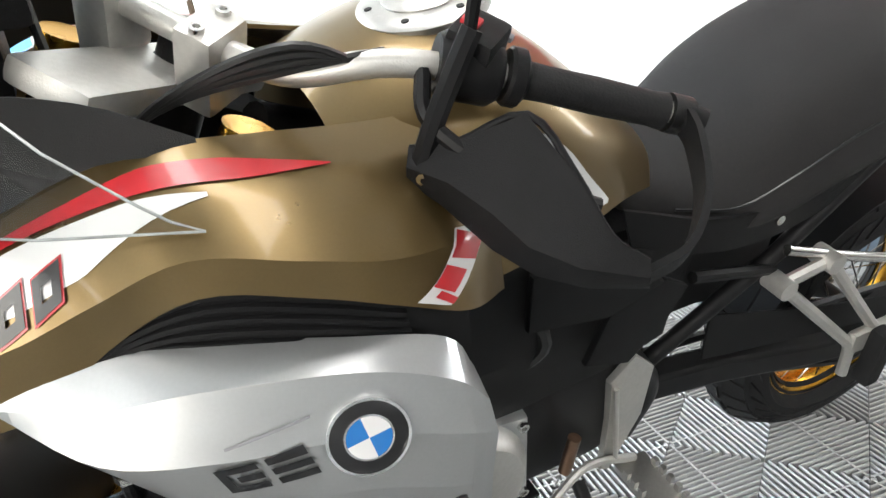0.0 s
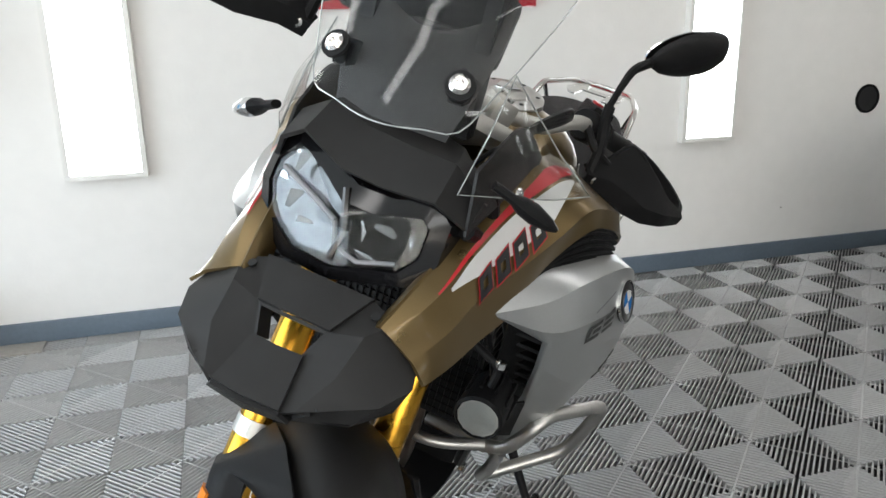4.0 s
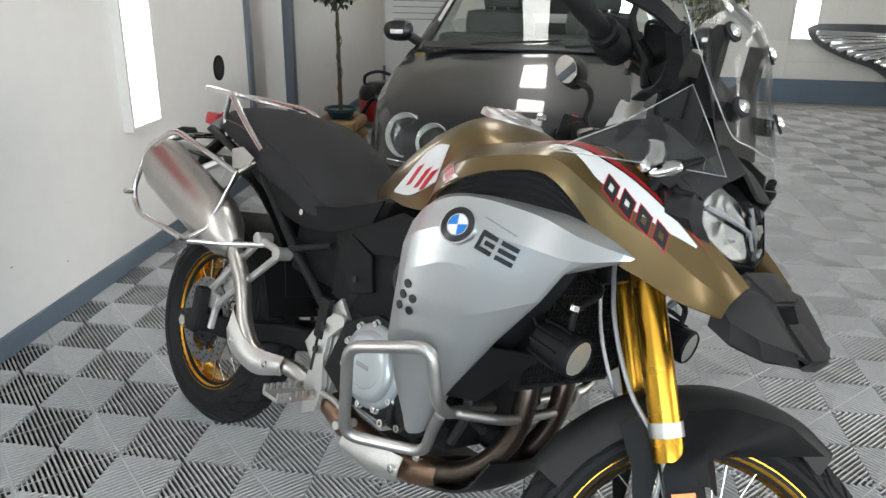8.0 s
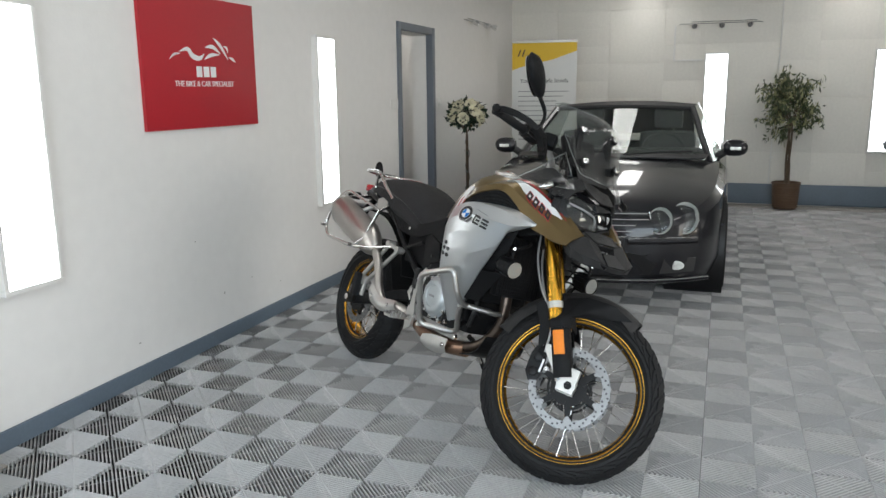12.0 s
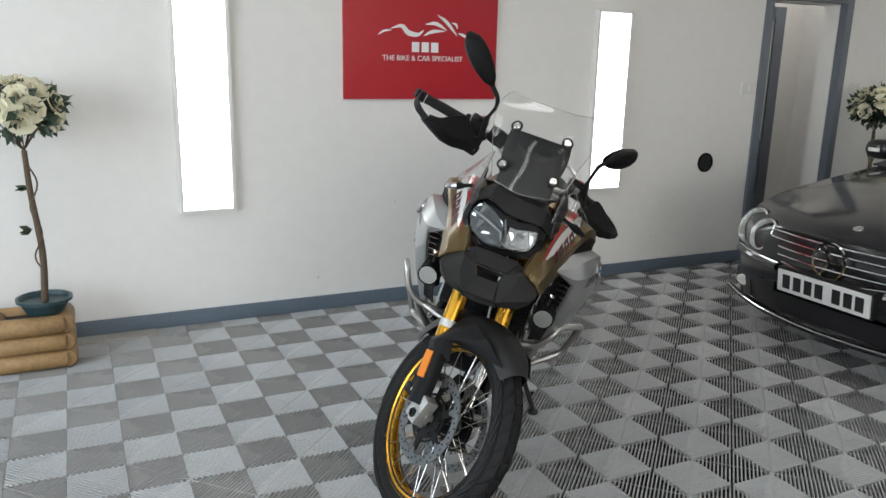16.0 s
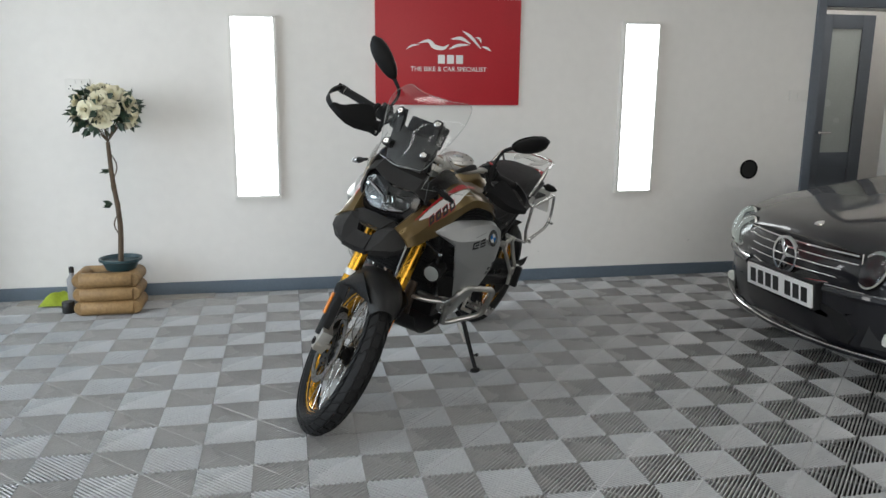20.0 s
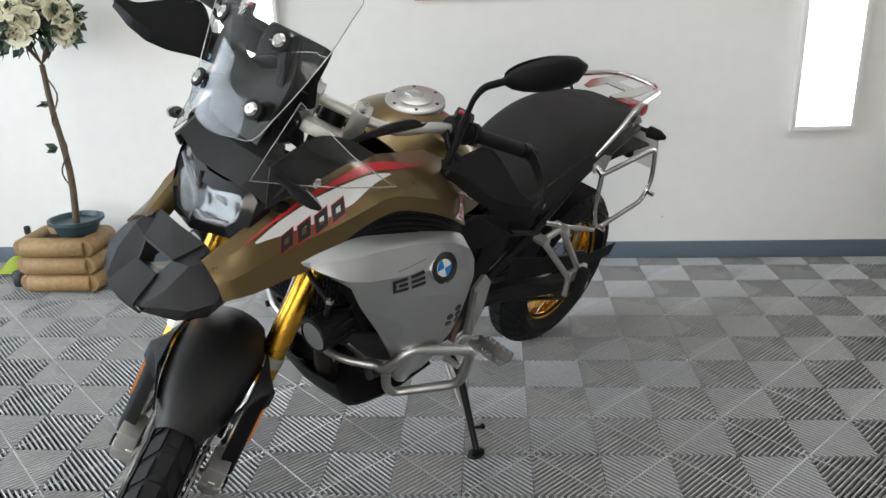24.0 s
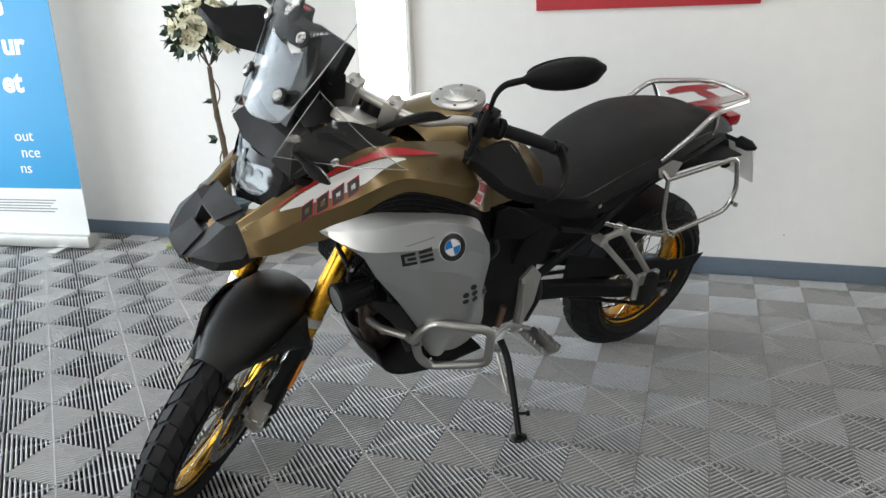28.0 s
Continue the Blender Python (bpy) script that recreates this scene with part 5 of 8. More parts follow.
clutch = bp("clutch_cover", turned([(0.096, 0), (0.096, 0.022), (0.090, 0.030), (0.080, 0.034), (0.074, 0.046), (0.066, 0.050), (0.050, 0.050), (0.046, 0.046), (0.001, 0.047)], clutch_m, 44), CLUTCH, engine, "pale grey round clutch cover")
for k in range(11):
    a = 2 * math.pi * k / 11
    boss = clutch_m @ Matrix.Translation((0.094 * math.cos(a), 0.094 * math.sin(a), 0))
    bp("cover_boss", turned([(0.012, 0), (0.011, 0.024), (0.0001, 0.024)], boss, 12), CLUTCH, clutch)
    bp("cover_bolt", turned([(0.0075, 0.024), (0.0075, 0.032), (0.004, 0.032), (0.004, 0.027)], boss, 8), BRIGHT_STEEL, clutch)
bp("clutch_mark", one_box((0.835, -0.2065, 0.503), (0.875, -0.2045, 0.513)), GREY_PRINT, clutch, "plain cast bar")
bp("crank_cover", one_plate([(0.70, 0.44), (0.78, 0.40), (1.02, 0.40), (1.09, 0.46), (1.08, 0.56), (0.98, 0.61), (0.84, 0.62), (0.74, 0.57)], 0.035, pose(0, -0.162, 0, 90, 0, 0), 0.01), ENGINE_BLACK, engine, "black cast side cover")
pivot = bp("pivot_plate", one_plate([(0.612, 0.475), (0.645, 0.53), (0.70, 0.578), (0.735, 0.575), (0.738, 0.555), (0.69, 0.515), (0.688, 0.46), (0.71, 0.40), (0.70, 0.33), (0.655, 0.305), (0.64, 0.38), (0.655, 0.44)], 0.014, pose(0, -0.172, 0, 90, 0, 0), 0.003), CAST, None, "bright cast pivot plate")
for x, z, r in ((0.675, 0.535, 0.011), (0.668, 0.475, 0.010), (0.678, 0.365, 0.009)):
    bp("pivot_hole", turned([(r, 0), (r, 0.003), (r * 0.75, 0.003), (r * 0.7, 0.0016), (0.0001, 0.0016)], Matrix.Translation((x, -0.1865, z)) @ Matrix.Rotation(radians(90), 4, "X"), 16), BLACK_DECAL, pivot)
bp("collector_shield", shell([[V(0.81, -0.170, 0.325), V(0.90, -0.172, 0.345), V(1.0, -0.165, 0.352)], [V(0.815, -0.178, 0.295), V(0.90, -0.18, 0.30), V(1.0, -0.172, 0.318)], [V(0.85, -0.155, 0.272), V(0.92, -0.155, 0.272), V(0.985, -0.15, 0.288)]], 0.003, 4, 4), CAST, None, "bright metal shield over the collector")
bp("shield_screw", turned([(0.010, 0), (0.010, 0.006), (0.005, 0.007), (0.004, 0.003)], Matrix.Translation((0.985, -0.176, 0.322)) @ Matrix.Rotation(radians(90), 4, "X"), 12), BRIGHT_STEEL)
for x, z in ((1.055, 0.50), (1.075, 0.47), (1.04, 0.455), (1.085, 0.53), (1.0, 0.425), (0.95, 0.415)):
    bp("engine_bolt", turned([(0.009, 0), (0.009, 0.014), (0.0045, 0.014), (0.0045, 0.006)], Matrix.Translation((x, -0.196, z)) @ Matrix.Rotation(radians(90), 4, "X"), 8), BRIGHT_STEEL, engine)
for a, b, r in (((1.10, -0.15, 0.515), (1.19, -0.17, 0.50), 0.009), ((0.97, -0.175, 0.455), (1.05, -0.18, 0.44), 0.007), ((0.94, -0.17, 0.47), (0.955, -0.185, 0.41), 0.010)):
    bp("engine_rod", one_rod(V(*a), V(*b), r, 8), ENGINE_BLACK, engine)
bp("generator_cover", turned([(0.105, 0), (0.105, 0.04), (0.09, 0.06), (0.05, 0.068), (0.001, 0.07)], Matrix.Translation((0.99, 0.15, 0.525)) @ Matrix.Rotation(radians(-90), 4, "X"), 40), CAST, engine, "bright generator cover")
bp("generator_plate", one_plate([(0.87, 0.43), (1.0, 0.405), (1.09, 0.46), (1.10, 0.57), (1.0, 0.62), (0.88, 0.60)], 0.03, pose(0, 0.165, 0, 90, 0, 0), 0.008), SILVER, engine)
rng = random.Random(3)
for sgn in (1, -1):
    for x, z in ((0.88, 0.445), (0.98, 0.418), (1.07, 0.462), (1.085, 0.55), (0.99, 0.605), (0.89, 0.59)) if sgn > 0 else ():
        bp("cover_bolt", turned([(0.008, 0), (0.008, 0.009), (0.004, 0.009), (0.004, 0.004)], Matrix.Translation((x, 0.178 * sgn, z)) @ Matrix.Rotation(radians(-90 * sgn), 4, "X"), 8), BRIGHT_STEEL, engine)
    for pts in ([(1.10, 0.15, 0.60), (1.14, 0.17, 0.52), (1.11, 0.16, 0.44)], [(0.90, 0.15, 0.66), (0.86, 0.17, 0.72), (0.90, 0.14, 0.80)], [(1.08, 0.14, 0.70), (1.16, 0.15, 0.68), (1.20, 0.13, 0.62)], [(0.80, 0.12, 0.62), (0.76, 0.14, 0.68), (0.70, 0.11, 0.72)]):
        bp("engine_hose", pipe(spline([V(x, y * sgn, z) for x, y, z in pts], 5), 0.010, 8), CABLE, engine)
bp("oil_filter", turned([(0.036, 0), (0.036, 0.06), (0.03, 0.07)], Matrix.Translation((1.10, -0.02, 0.44)) @ pose(0, 0, 0, 0, 90, 0), 24), ENGINE_BLACK, engine)
bp("bash_plate", shell([[V(1.18, -0.11, 0.42), V(1.20, 0, 0.42), V(1.18, 0.11, 0.42)], [V(1.13, -0.125, 0.335), V(1.14, 0, 0.33), V(1.13, 0.125, 0.335)], [V(0.98, -0.13, 0.305), V(0.98, 0, 0.30), V(0.98, 0.13, 0.305)], [V(0.80, -0.12, 0.31), V(0.80, 0, 0.305), V(0.80, 0.12, 0.31)]], 0.006, 4, 4), ENGINE_BLACK, None, "dark bash plate under the engine")

# exhaust: twin headers, link pipe, shield, silencer
for y in (0.06, -0.06):
    bp("exhaust_header", pipe(spline([V(1.10, y, 0.70), V(1.155, y * 1.1, 0.675), V(1.195, y * 1.1, 0.59), V(1.185, y, 0.47), V(1.12, y * 0.9 - 0.03, 0.37), V(1.01, y * 0.4 - 0.10, 0.322)], 7), 0.0235, 14), HEADER, None, "heat-stained exhaust header")
bp("exhaust_collector", pipe(spline([V(1.06, -0.10, 0.33), V(0.95, -0.125, 0.315), V(0.80, -0.13, 0.32), V(0.70, -0.125, 0.345)], 6), 0.034, 16), COPPER, None, "stained exhaust collector")
bp("link_pipe", pipe(spline([V(0.70, -0.125, 0.345), V(0.58, -0.175, 0.39), V(0.47, -0.20, 0.382), V(0.395, -0.205, 0.44), V(0.34, -0.20, 0.53), V(0.26, -0.20, 0.62)], 7), 0.0215, 16), MUFFLER, None, "stained exhaust link pipe")
shield = bp("heat_shield", shell([[V(0.352, -0.222, 0.470), V(0.412, -0.226, 0.430), V(0.458, -0.218, 0.408), V(0.569, -0.196, 0.416)], [V(0.365, -0.236, 0.430), V(0.412, -0.236, 0.398), V(0.480, -0.230, 0.376), V(0.573, -0.207, 0.396)], [V(0.350, -0.228, 0.418), V(0.384, -0.228, 0.372), V(0.484, -0.218, 0.347), V(0.576, -0.198, 0.374)]], 0.003, 5, 4), CAST, None, "pale metal exhaust heat shield")
for x, y, z in ((0.395, -0.238, 0.402), (0.53, -0.221, 0.386)):
    bp("shield_screw", turned([(0.009, 0), (0.009, 0.004), (0.004, 0.005), (0.004, 0.003)], Matrix.Translation((x, y, z)) @ Matrix.Rotation(radians(90), 4, "X"), 12), BRIGHT_STEEL, shield)
sil = [V(0.27, -0.20, 0.615), V(0.20, -0.207, 0.655), V(-0.115, -0.236, 0.760), V(-0.165, -0.241, 0.777)]
loops = []
for c, r in zip([sil[0], sil[0].lerp(sil[1], 0.6), sil[1].lerp(sil[2], 0.08), sil[2], sil[3], sil[3].lerp(sil[2], 0.15)], (0.03, 0.058, 0.072, 0.074, 0.060, 0.045)):
    ax = (sil[2] - sil[1]).normalized()
    u = Vector((0, 1, 0)) - ax * ax.y
    u.normalize()
    w = ax.cross(u)
    loops.append([c + (u * math.cos(2 * math.pi * k / 30) * 0.84 + w * math.sin(2 * math.pi * k / 30) * 1.12) * r for k in range(30)])
silencer = bp("silencer", rings(bmesh.new(), loops), MUFFLER, None, "brushed steel silencer")
bp("silencer_mouth", turned([(0.022, 0), (0.024, 0), (0.024, 0.03), (0.022, 0.03), (0.020, 0.0)], along(sil[3] + V(0, 0, 0), sil[3] + V(-0.9, -0.07, 0.25)), 20), BRIGHT_STEEL, silencer)
bp("silencer_bracket", pipe([V(0.05, -0.15, 0.82), V(0.03, -0.19, 0.79), V(0.02, -0.205, 0.77)], 0.012, 8), CAST, silencer)

# frame, swing arm, chain, rear mudguard
for sgn in (1, -1):
    bp("frame_tube", pipe(rounded([V(1.12, 0.06 * sgn, 0.98), V(0.95, 0.14 * sgn, 0.88), V(0.74, 0.135 * sgn, 0.66), V(0.60, 0.115 * sgn, 0.47), V(0.63, 0.10 * sgn, 0.36)], 0.08), 0.022, 12), ENGINE_BLACK, None, "black main frame tube")
    bp("subframe_tube", pipe(rounded([V(0.72, 0.11 * sgn, 0.77), V(0.40, 0.13 * sgn, 0.765), V(0.10, 0.125 * sgn, 0.845), V(-0.13, 0.10 * sgn, 0.89)], 0.1), 0.013, 10), ENGINE_BLACK, None, "black rear subframe tube")
    bp("subframe_stay", pipe([V(0.63, 0.12 * sgn, 0.53), V(0.42, 0.135 * sgn, 0.68), V(0.24, 0.135 * sgn, 0.82)], 0.014, 10), ENGINE_BLACK, None, "black subframe stay")
    arm = [[V(x, y * sgn, z + h) for y, h in ((0.085, -0.028), (0.128, -0.028), (0.13, 0.028), (0.085, 0.03))] for x, z, in ((0.62, 0.465), (0.45, 0.43), (0.20, 0.355), (0.03, 0.32), (-0.07, 0.305))]
    bp("swing_arm", rings(bmesh.new(), arm), BLACK_PLASTIC, None, "black swing arm", bevel=0.008)
    bp("axle_block", one_box((-0.05, 0.128 * sgn, 0.295), (0.05, 0.148 * sgn, 0.34), 0.006), ENGINE_BLACK)
    bp("axle_nut", turned([(0.018, 0), (0.018, 0.012), (0.01, 0.014)], Matrix.Translation((0, 0.148 * sgn, 0.317)) @ Matrix.Rotation(radians(-90 * sgn), 4, "X"), 6), BRIGHT_STEEL)
    # side covers under the seat and behind the wing
    rows = [[V(0.97, 0.17 * sgn, 0.865), V(0.86, 0.165 * sgn, 0.85), V(0.72, 0.15 * sgn, 0.80), V(0.60, 0.14 * sgn, 0.75)], [V(0.97, 0.185 * sgn, 0.72), V(0.86, 0.17 * sgn, 0.70), V(0.73, 0.155 * sgn, 0.68), V(0.62, 0.14 * sgn, 0.66)],
            [V(0.96, 0.17 * sgn, 0.60), V(0.84, 0.16 * sgn, 0.60), V(0.72, 0.145 * sgn, 0.585), V(0.62, 0.135 * sgn, 0.60)]]
    bp("side_cover", shell(rows, 0.006 * -sgn, 4, 4, hard=True), BLACK_PLASTIC, None, "matt black side cover", sharp=10)
    rows = [[V(0.74, 0.142 * sgn, 0.86), V(0.56, 0.155 * sgn, 0.80), V(0.36, 0.15 * sgn, 0.80), V(0.12, 0.14 * sgn, 0.88)], [V(0.72, 0.145 * sgn, 0.80), V(0.56, 0.15 * sgn, 0.74), V(0.38, 0.145 * sgn, 0.74), V(0.14, 0.135 * sgn, 0.83)]]
    bp("tail_cover", shell(rows, 0.006 * -sgn, 4, 3), BLACK_PLASTIC, None, "matt black cover under the seat")
    bp("cover_screw", turned([(0.008, 0), (0.008, 0.004), (0.003, 0.004)], Matrix.Translation((0.462, 0.152 * sgn, 0.765)) @ Matrix.Rotation(radians(-90 * sgn), 4, "X"), 8), BRIGHT_STEEL)
    for name, outline, y, label in (("lower_cover", [(0.647, 0.738), (0.69, 0.766), (0.772, 0.737), (0.800, 0.659), (0.727, 0.633), (0.673, 0.688)], 0.172, "matt black faceted cover"),
                                    ("upper_cover", [(0.698, 0.770), (0.80, 0.83), (0.846, 0.855), (0.90, 0.85), (0.90, 0.768), (0.784, 0.744)], 0.180, "matt black cover below the tank")):
        cover = bp(name, one_plate(outline, 0.012, pose(0, y * sgn + 0.006, 0, 90, 0, 0), 0.004), BLACK_PLASTIC, None, label)
    bp("cover_plug", turned([(0.008, 0), (0.008, 0.003), (0.0001, 0.003)], Matrix.Translation((0.742, 0.178 * sgn, 0.672)) @ Matrix.Rotation(radians(-90 * sgn), 4, "X"), 10), BLACK_DECAL)
    bp("side_stay", one_rod(V(0.432, 0.145 * sgn, 0.66), V(0.61, 0.155 * sgn, 0.717), 0.009, 8), ENGINE_BLACK, None, "black side stay")
    # cast footrest hangers, pegs
    lift = Matrix.Translation((0.004, 0.028 * sgn, 0.036))
    bm = pipe(rounded([V(0.43, 0.14 * sgn, 0.61), V(0.335, 0.142 * sgn, 0.625), V(0.15, 0.155 * sgn, 0.415), V(0.115, 0.16 * sgn, 0.42)], 0.02), 0.0105, 8)
    tube(bm, rounded([V(0.43, 0.14 * sgn, 0.61), V(0.205, 0.155 * sgn, 0.40), V(0.20, 0.158 * sgn, 0.33)], 0.02), 0.0105, 8)
    box(bm, V(0.11, 0.148 * sgn, 0.385), V(0.215, 0.166 * sgn, 0.43), None, 0.006)
    for x, z in ((0.43, 0.61), (0.335, 0.625)):
        lathe(bm, [(0.017, -0.03), (0.017, 0.012), (0.008, 0.014)], Matrix.Translation((x, 0.146 * sgn, z)) @ Matrix.Rotation(radians(-90 * sgn), 4, "X"), 14)
    bp("passenger_hanger", bm, CAST, None, "bright cast passenger footrest hanger", lift)
    bp("passenger_peg", one_box((0.15, 0.166 * sgn, 0.32), (0.185, 0.20 * sgn, 0.44), 0.01, None), RUBBER, None, "folded black passenger footrest", lift)
    bm = one_plate([(0.655, 0.47), (0.70, 0.36), (0.72, 0.37), (0.715, 0.48), (0.73, 0.57), (0.69, 0.61), (0.65, 0.57)], 0.012, pose(0, 0.155 * sgn, 0, 90, 0, 0), 0.004)
    bp("footrest_plate", bm, CAST, None, "bright cast rider footrest plate")
    bm = one_box((0.63, 0.16 * sgn, 0.355), (0.69, 0.285 * sgn, 0.366), 0.002)
    for k in range(6):
        for x in (0.628, 0.684):
            box(bm, V(x, (0.185 + 0.018 * k) * sgn, 0.362), V(x + 0.008, (0.195 + 0.018 * k) * sgn, 0.380))
    bp("rider_peg", bm, STEEL, None, "toothed steel rider footrest")
bp("gear_lever", rod(rod(pipe(spline([V(0.655, 0.165, 0.37), V(0.76, 0.175, 0.42), V(0.845, 0.20, 0.405)], 5), 0.007, 8), V(0.845, 0.195, 0.405), V(0.845, 0.245, 0.405), 0.009), V(0.70, 0.17, 0.40), V(0.72, 0.165, 0.56), 0.004), CAST, None, "bright gear lever")
bp("brake_pedal", rod(pipe(spline([V(0.655, -0.165, 0.37), V(0.76, -0.18, 0.385), V(0.86, -0.205, 0.375)], 5), 0.007, 8), V(0.86, -0.195, 0.375), V(0.86, -0.25, 0.375), 0.010), CAST, None, "bright rear brake pedal")
bp("master_cylinder", rod(one_box((0.64, -0.182, 0.50), (0.675, -0.165, 0.60), 0.006), V(0.657, -0.178, 0.42), V(0.657, -0.178, 0.50), 0.005), ENGINE_BLACK)
bp("quick_shift_rod", one_rod(V(0.79, 0.172, 0.50), V(0.80, 0.172, 0.43), 0.010, 12), COPPER)
rows = [[V(-0.20, 0.135, 0.425), V(0.0, 0.14, 0.445), V(0.30, 0.14, 0.525), V(0.52, 0.13, 0.59)], [V(-0.16, 0.14, 0.385), V(0.0, 0.145, 0.40), V(0.30, 0.148, 0.465), V(0.52, 0.135, 0.50)]]
bp("chain_guard", shell(rows, 0.004, 5, 3), BLACK_PLASTIC, None, "matt black chain guard")
rows = [[V(0.318 - 0.42 * math.cos(radians(a)) * 0 + 0.345 * math.cos(radians(a)), y, 0.317 + 0.345 * math.sin(radians(a))) - V(0.318, 0, 0) for y in (-0.085, 0, 0.085)] for a in (20, 45, 70, 95)]
bp("rear_hugger", shell(rows, 0.004, 4, 4), BLACK_PLASTIC, None, "matt black rear wheel hugger")
bm = bmesh.new()
chain_path = [V(0.098 * math.cos(radians(a)), 0.085, 0.317 + 0.098 * math.sin(radians(a))) for a in range(100, 281, 20)] + [V(0.62, 0.085, 0.445), V(0.655, 0.085, 0.48), V(0.62, 0.085, 0.51)]
bp("drive_chain", pipe(chain_path, 0.008, 6, closed=True), ENGINE_BLACK, None, "dark drive chain")
bp("shock_spring", pipe([V(0.56 - 0.09 * k / 60, 0.036 * math.cos(k * 0.7), 0.50 + 0.22 * k / 60 + 0.0) + V(0.036 * math.sin(k * 0.7), 0, 0) for k in range(61)], 0.006, 6), ENGINE_BLACK, None, "black shock absorber spring")
bp("battery_box", one_box((0.40, -0.11, 0.60), (0.72, 0.11, 0.80), 0.02), BLACK_PLASTIC)
bp("inner_mudguard", shell([[V(-0.28, y, 0.80), V(-0.05, y, 0.80), V(0.15, y, 0.77), V(0.34, y, 0.64), V(0.40, y, 0.52)] for y in (-0.10, 0, 0.10)], 0.006, 4, 3), BLACK_PLASTIC, None, "black inner rear mudguard")
bp("side_stand", pipe(rounded([V(0.742, 0.14, 0.33), V(0.746, 0.19, 0.30), V(0.752, 0.262, 0.19), V(0.768, 0.330, 0.106)], 0.06), 0.0125, 10, taper=0.010), ENGINE_BLACK, None, "black side stand folded out")
bp("stand_foot", turned([(0.022, 0), (0.026, 0.003), (0.024, 0.009), (0.012, 0.012)], Matrix.Translation((0.772, 0.336, 0.092)) @ pose(0, 0, 0, 17, 0, 0) @ Matrix.Diagonal((1.25, 0.9, 1, 1)), 16), ENGINE_BLACK)
bp("stand_peg", turned([(0.005, 0), (0.005, 0.035), (0.009, 0.036), (0.009, 0.042)], along(V(0.757, 0.29, 0.155), V(0.70, 0.31, 0.15)), 10), ENGINE_BLACK)
bp("stand_spring", one_rod(V(0.765, 0.15, 0.31), V(0.765, 0.235, 0.21), 0.006), STEEL)

# engine guards of bent steel tube
GUARD_L = rounded([V(1.13, 0.08, 0.515), V(1.15, 0.235, 0.53), V(1.158, 0.272, 0.60), V(1.135, 0.292, 0.632), V(1.012, 0.375, 0.628), V(0.965, 0.335, 0.47), V(1.055, 0.195, 0.385), V(1.115, 0.22, 0.46), V(1.14, 0.232, 0.525)], 0.035, 5)
GUARD_R = rounded([V(1.13, -0.08, 0.515), V(1.15, -0.25, 0.53), V(1.16, -0.295, 0.57), V(1.155, -0.335, 0.668), V(0.975, -0.368, 0.605), V(0.93, -0.285, 0.39), V(1.06, -0.175, 0.395), V(1.12, -0.235, 0.49), V(1.142, -0.25, 0.525)], 0.035, 5)
guard_l = bp("engine_guard", pipe(GUARD_L, 0.0125, 12), STEEL, None, "brushed steel tube engine guard")
guard_r = bp("engine_guard", pipe(GUARD_R, 0.0125, 12), STEEL, None, "brushed steel tube engine guard")
for sgn, g in ((1, guard_l), (-1, guard_r)):
    bp("guard_bolt", turned([(0.012, 0), (0.012, 0.012), (0.006, 0.014)], Matrix.Translation((1.03, 0.15 * sgn, 0.37)) @ Matrix.Rotation(radians(-90 * sgn), 4, "X"), 6), BRIGHT_STEEL, g)
bp("upper_guard", pipe(rounded([V(1.15, -0.22, 0.528), V(1.20, -0.12, 0.52), V(1.20, 0.12, 0.52), V(1.15, 0.20, 0.528)], 0.04), 0.011, 10), STEEL, None, "brushed steel cross tube")

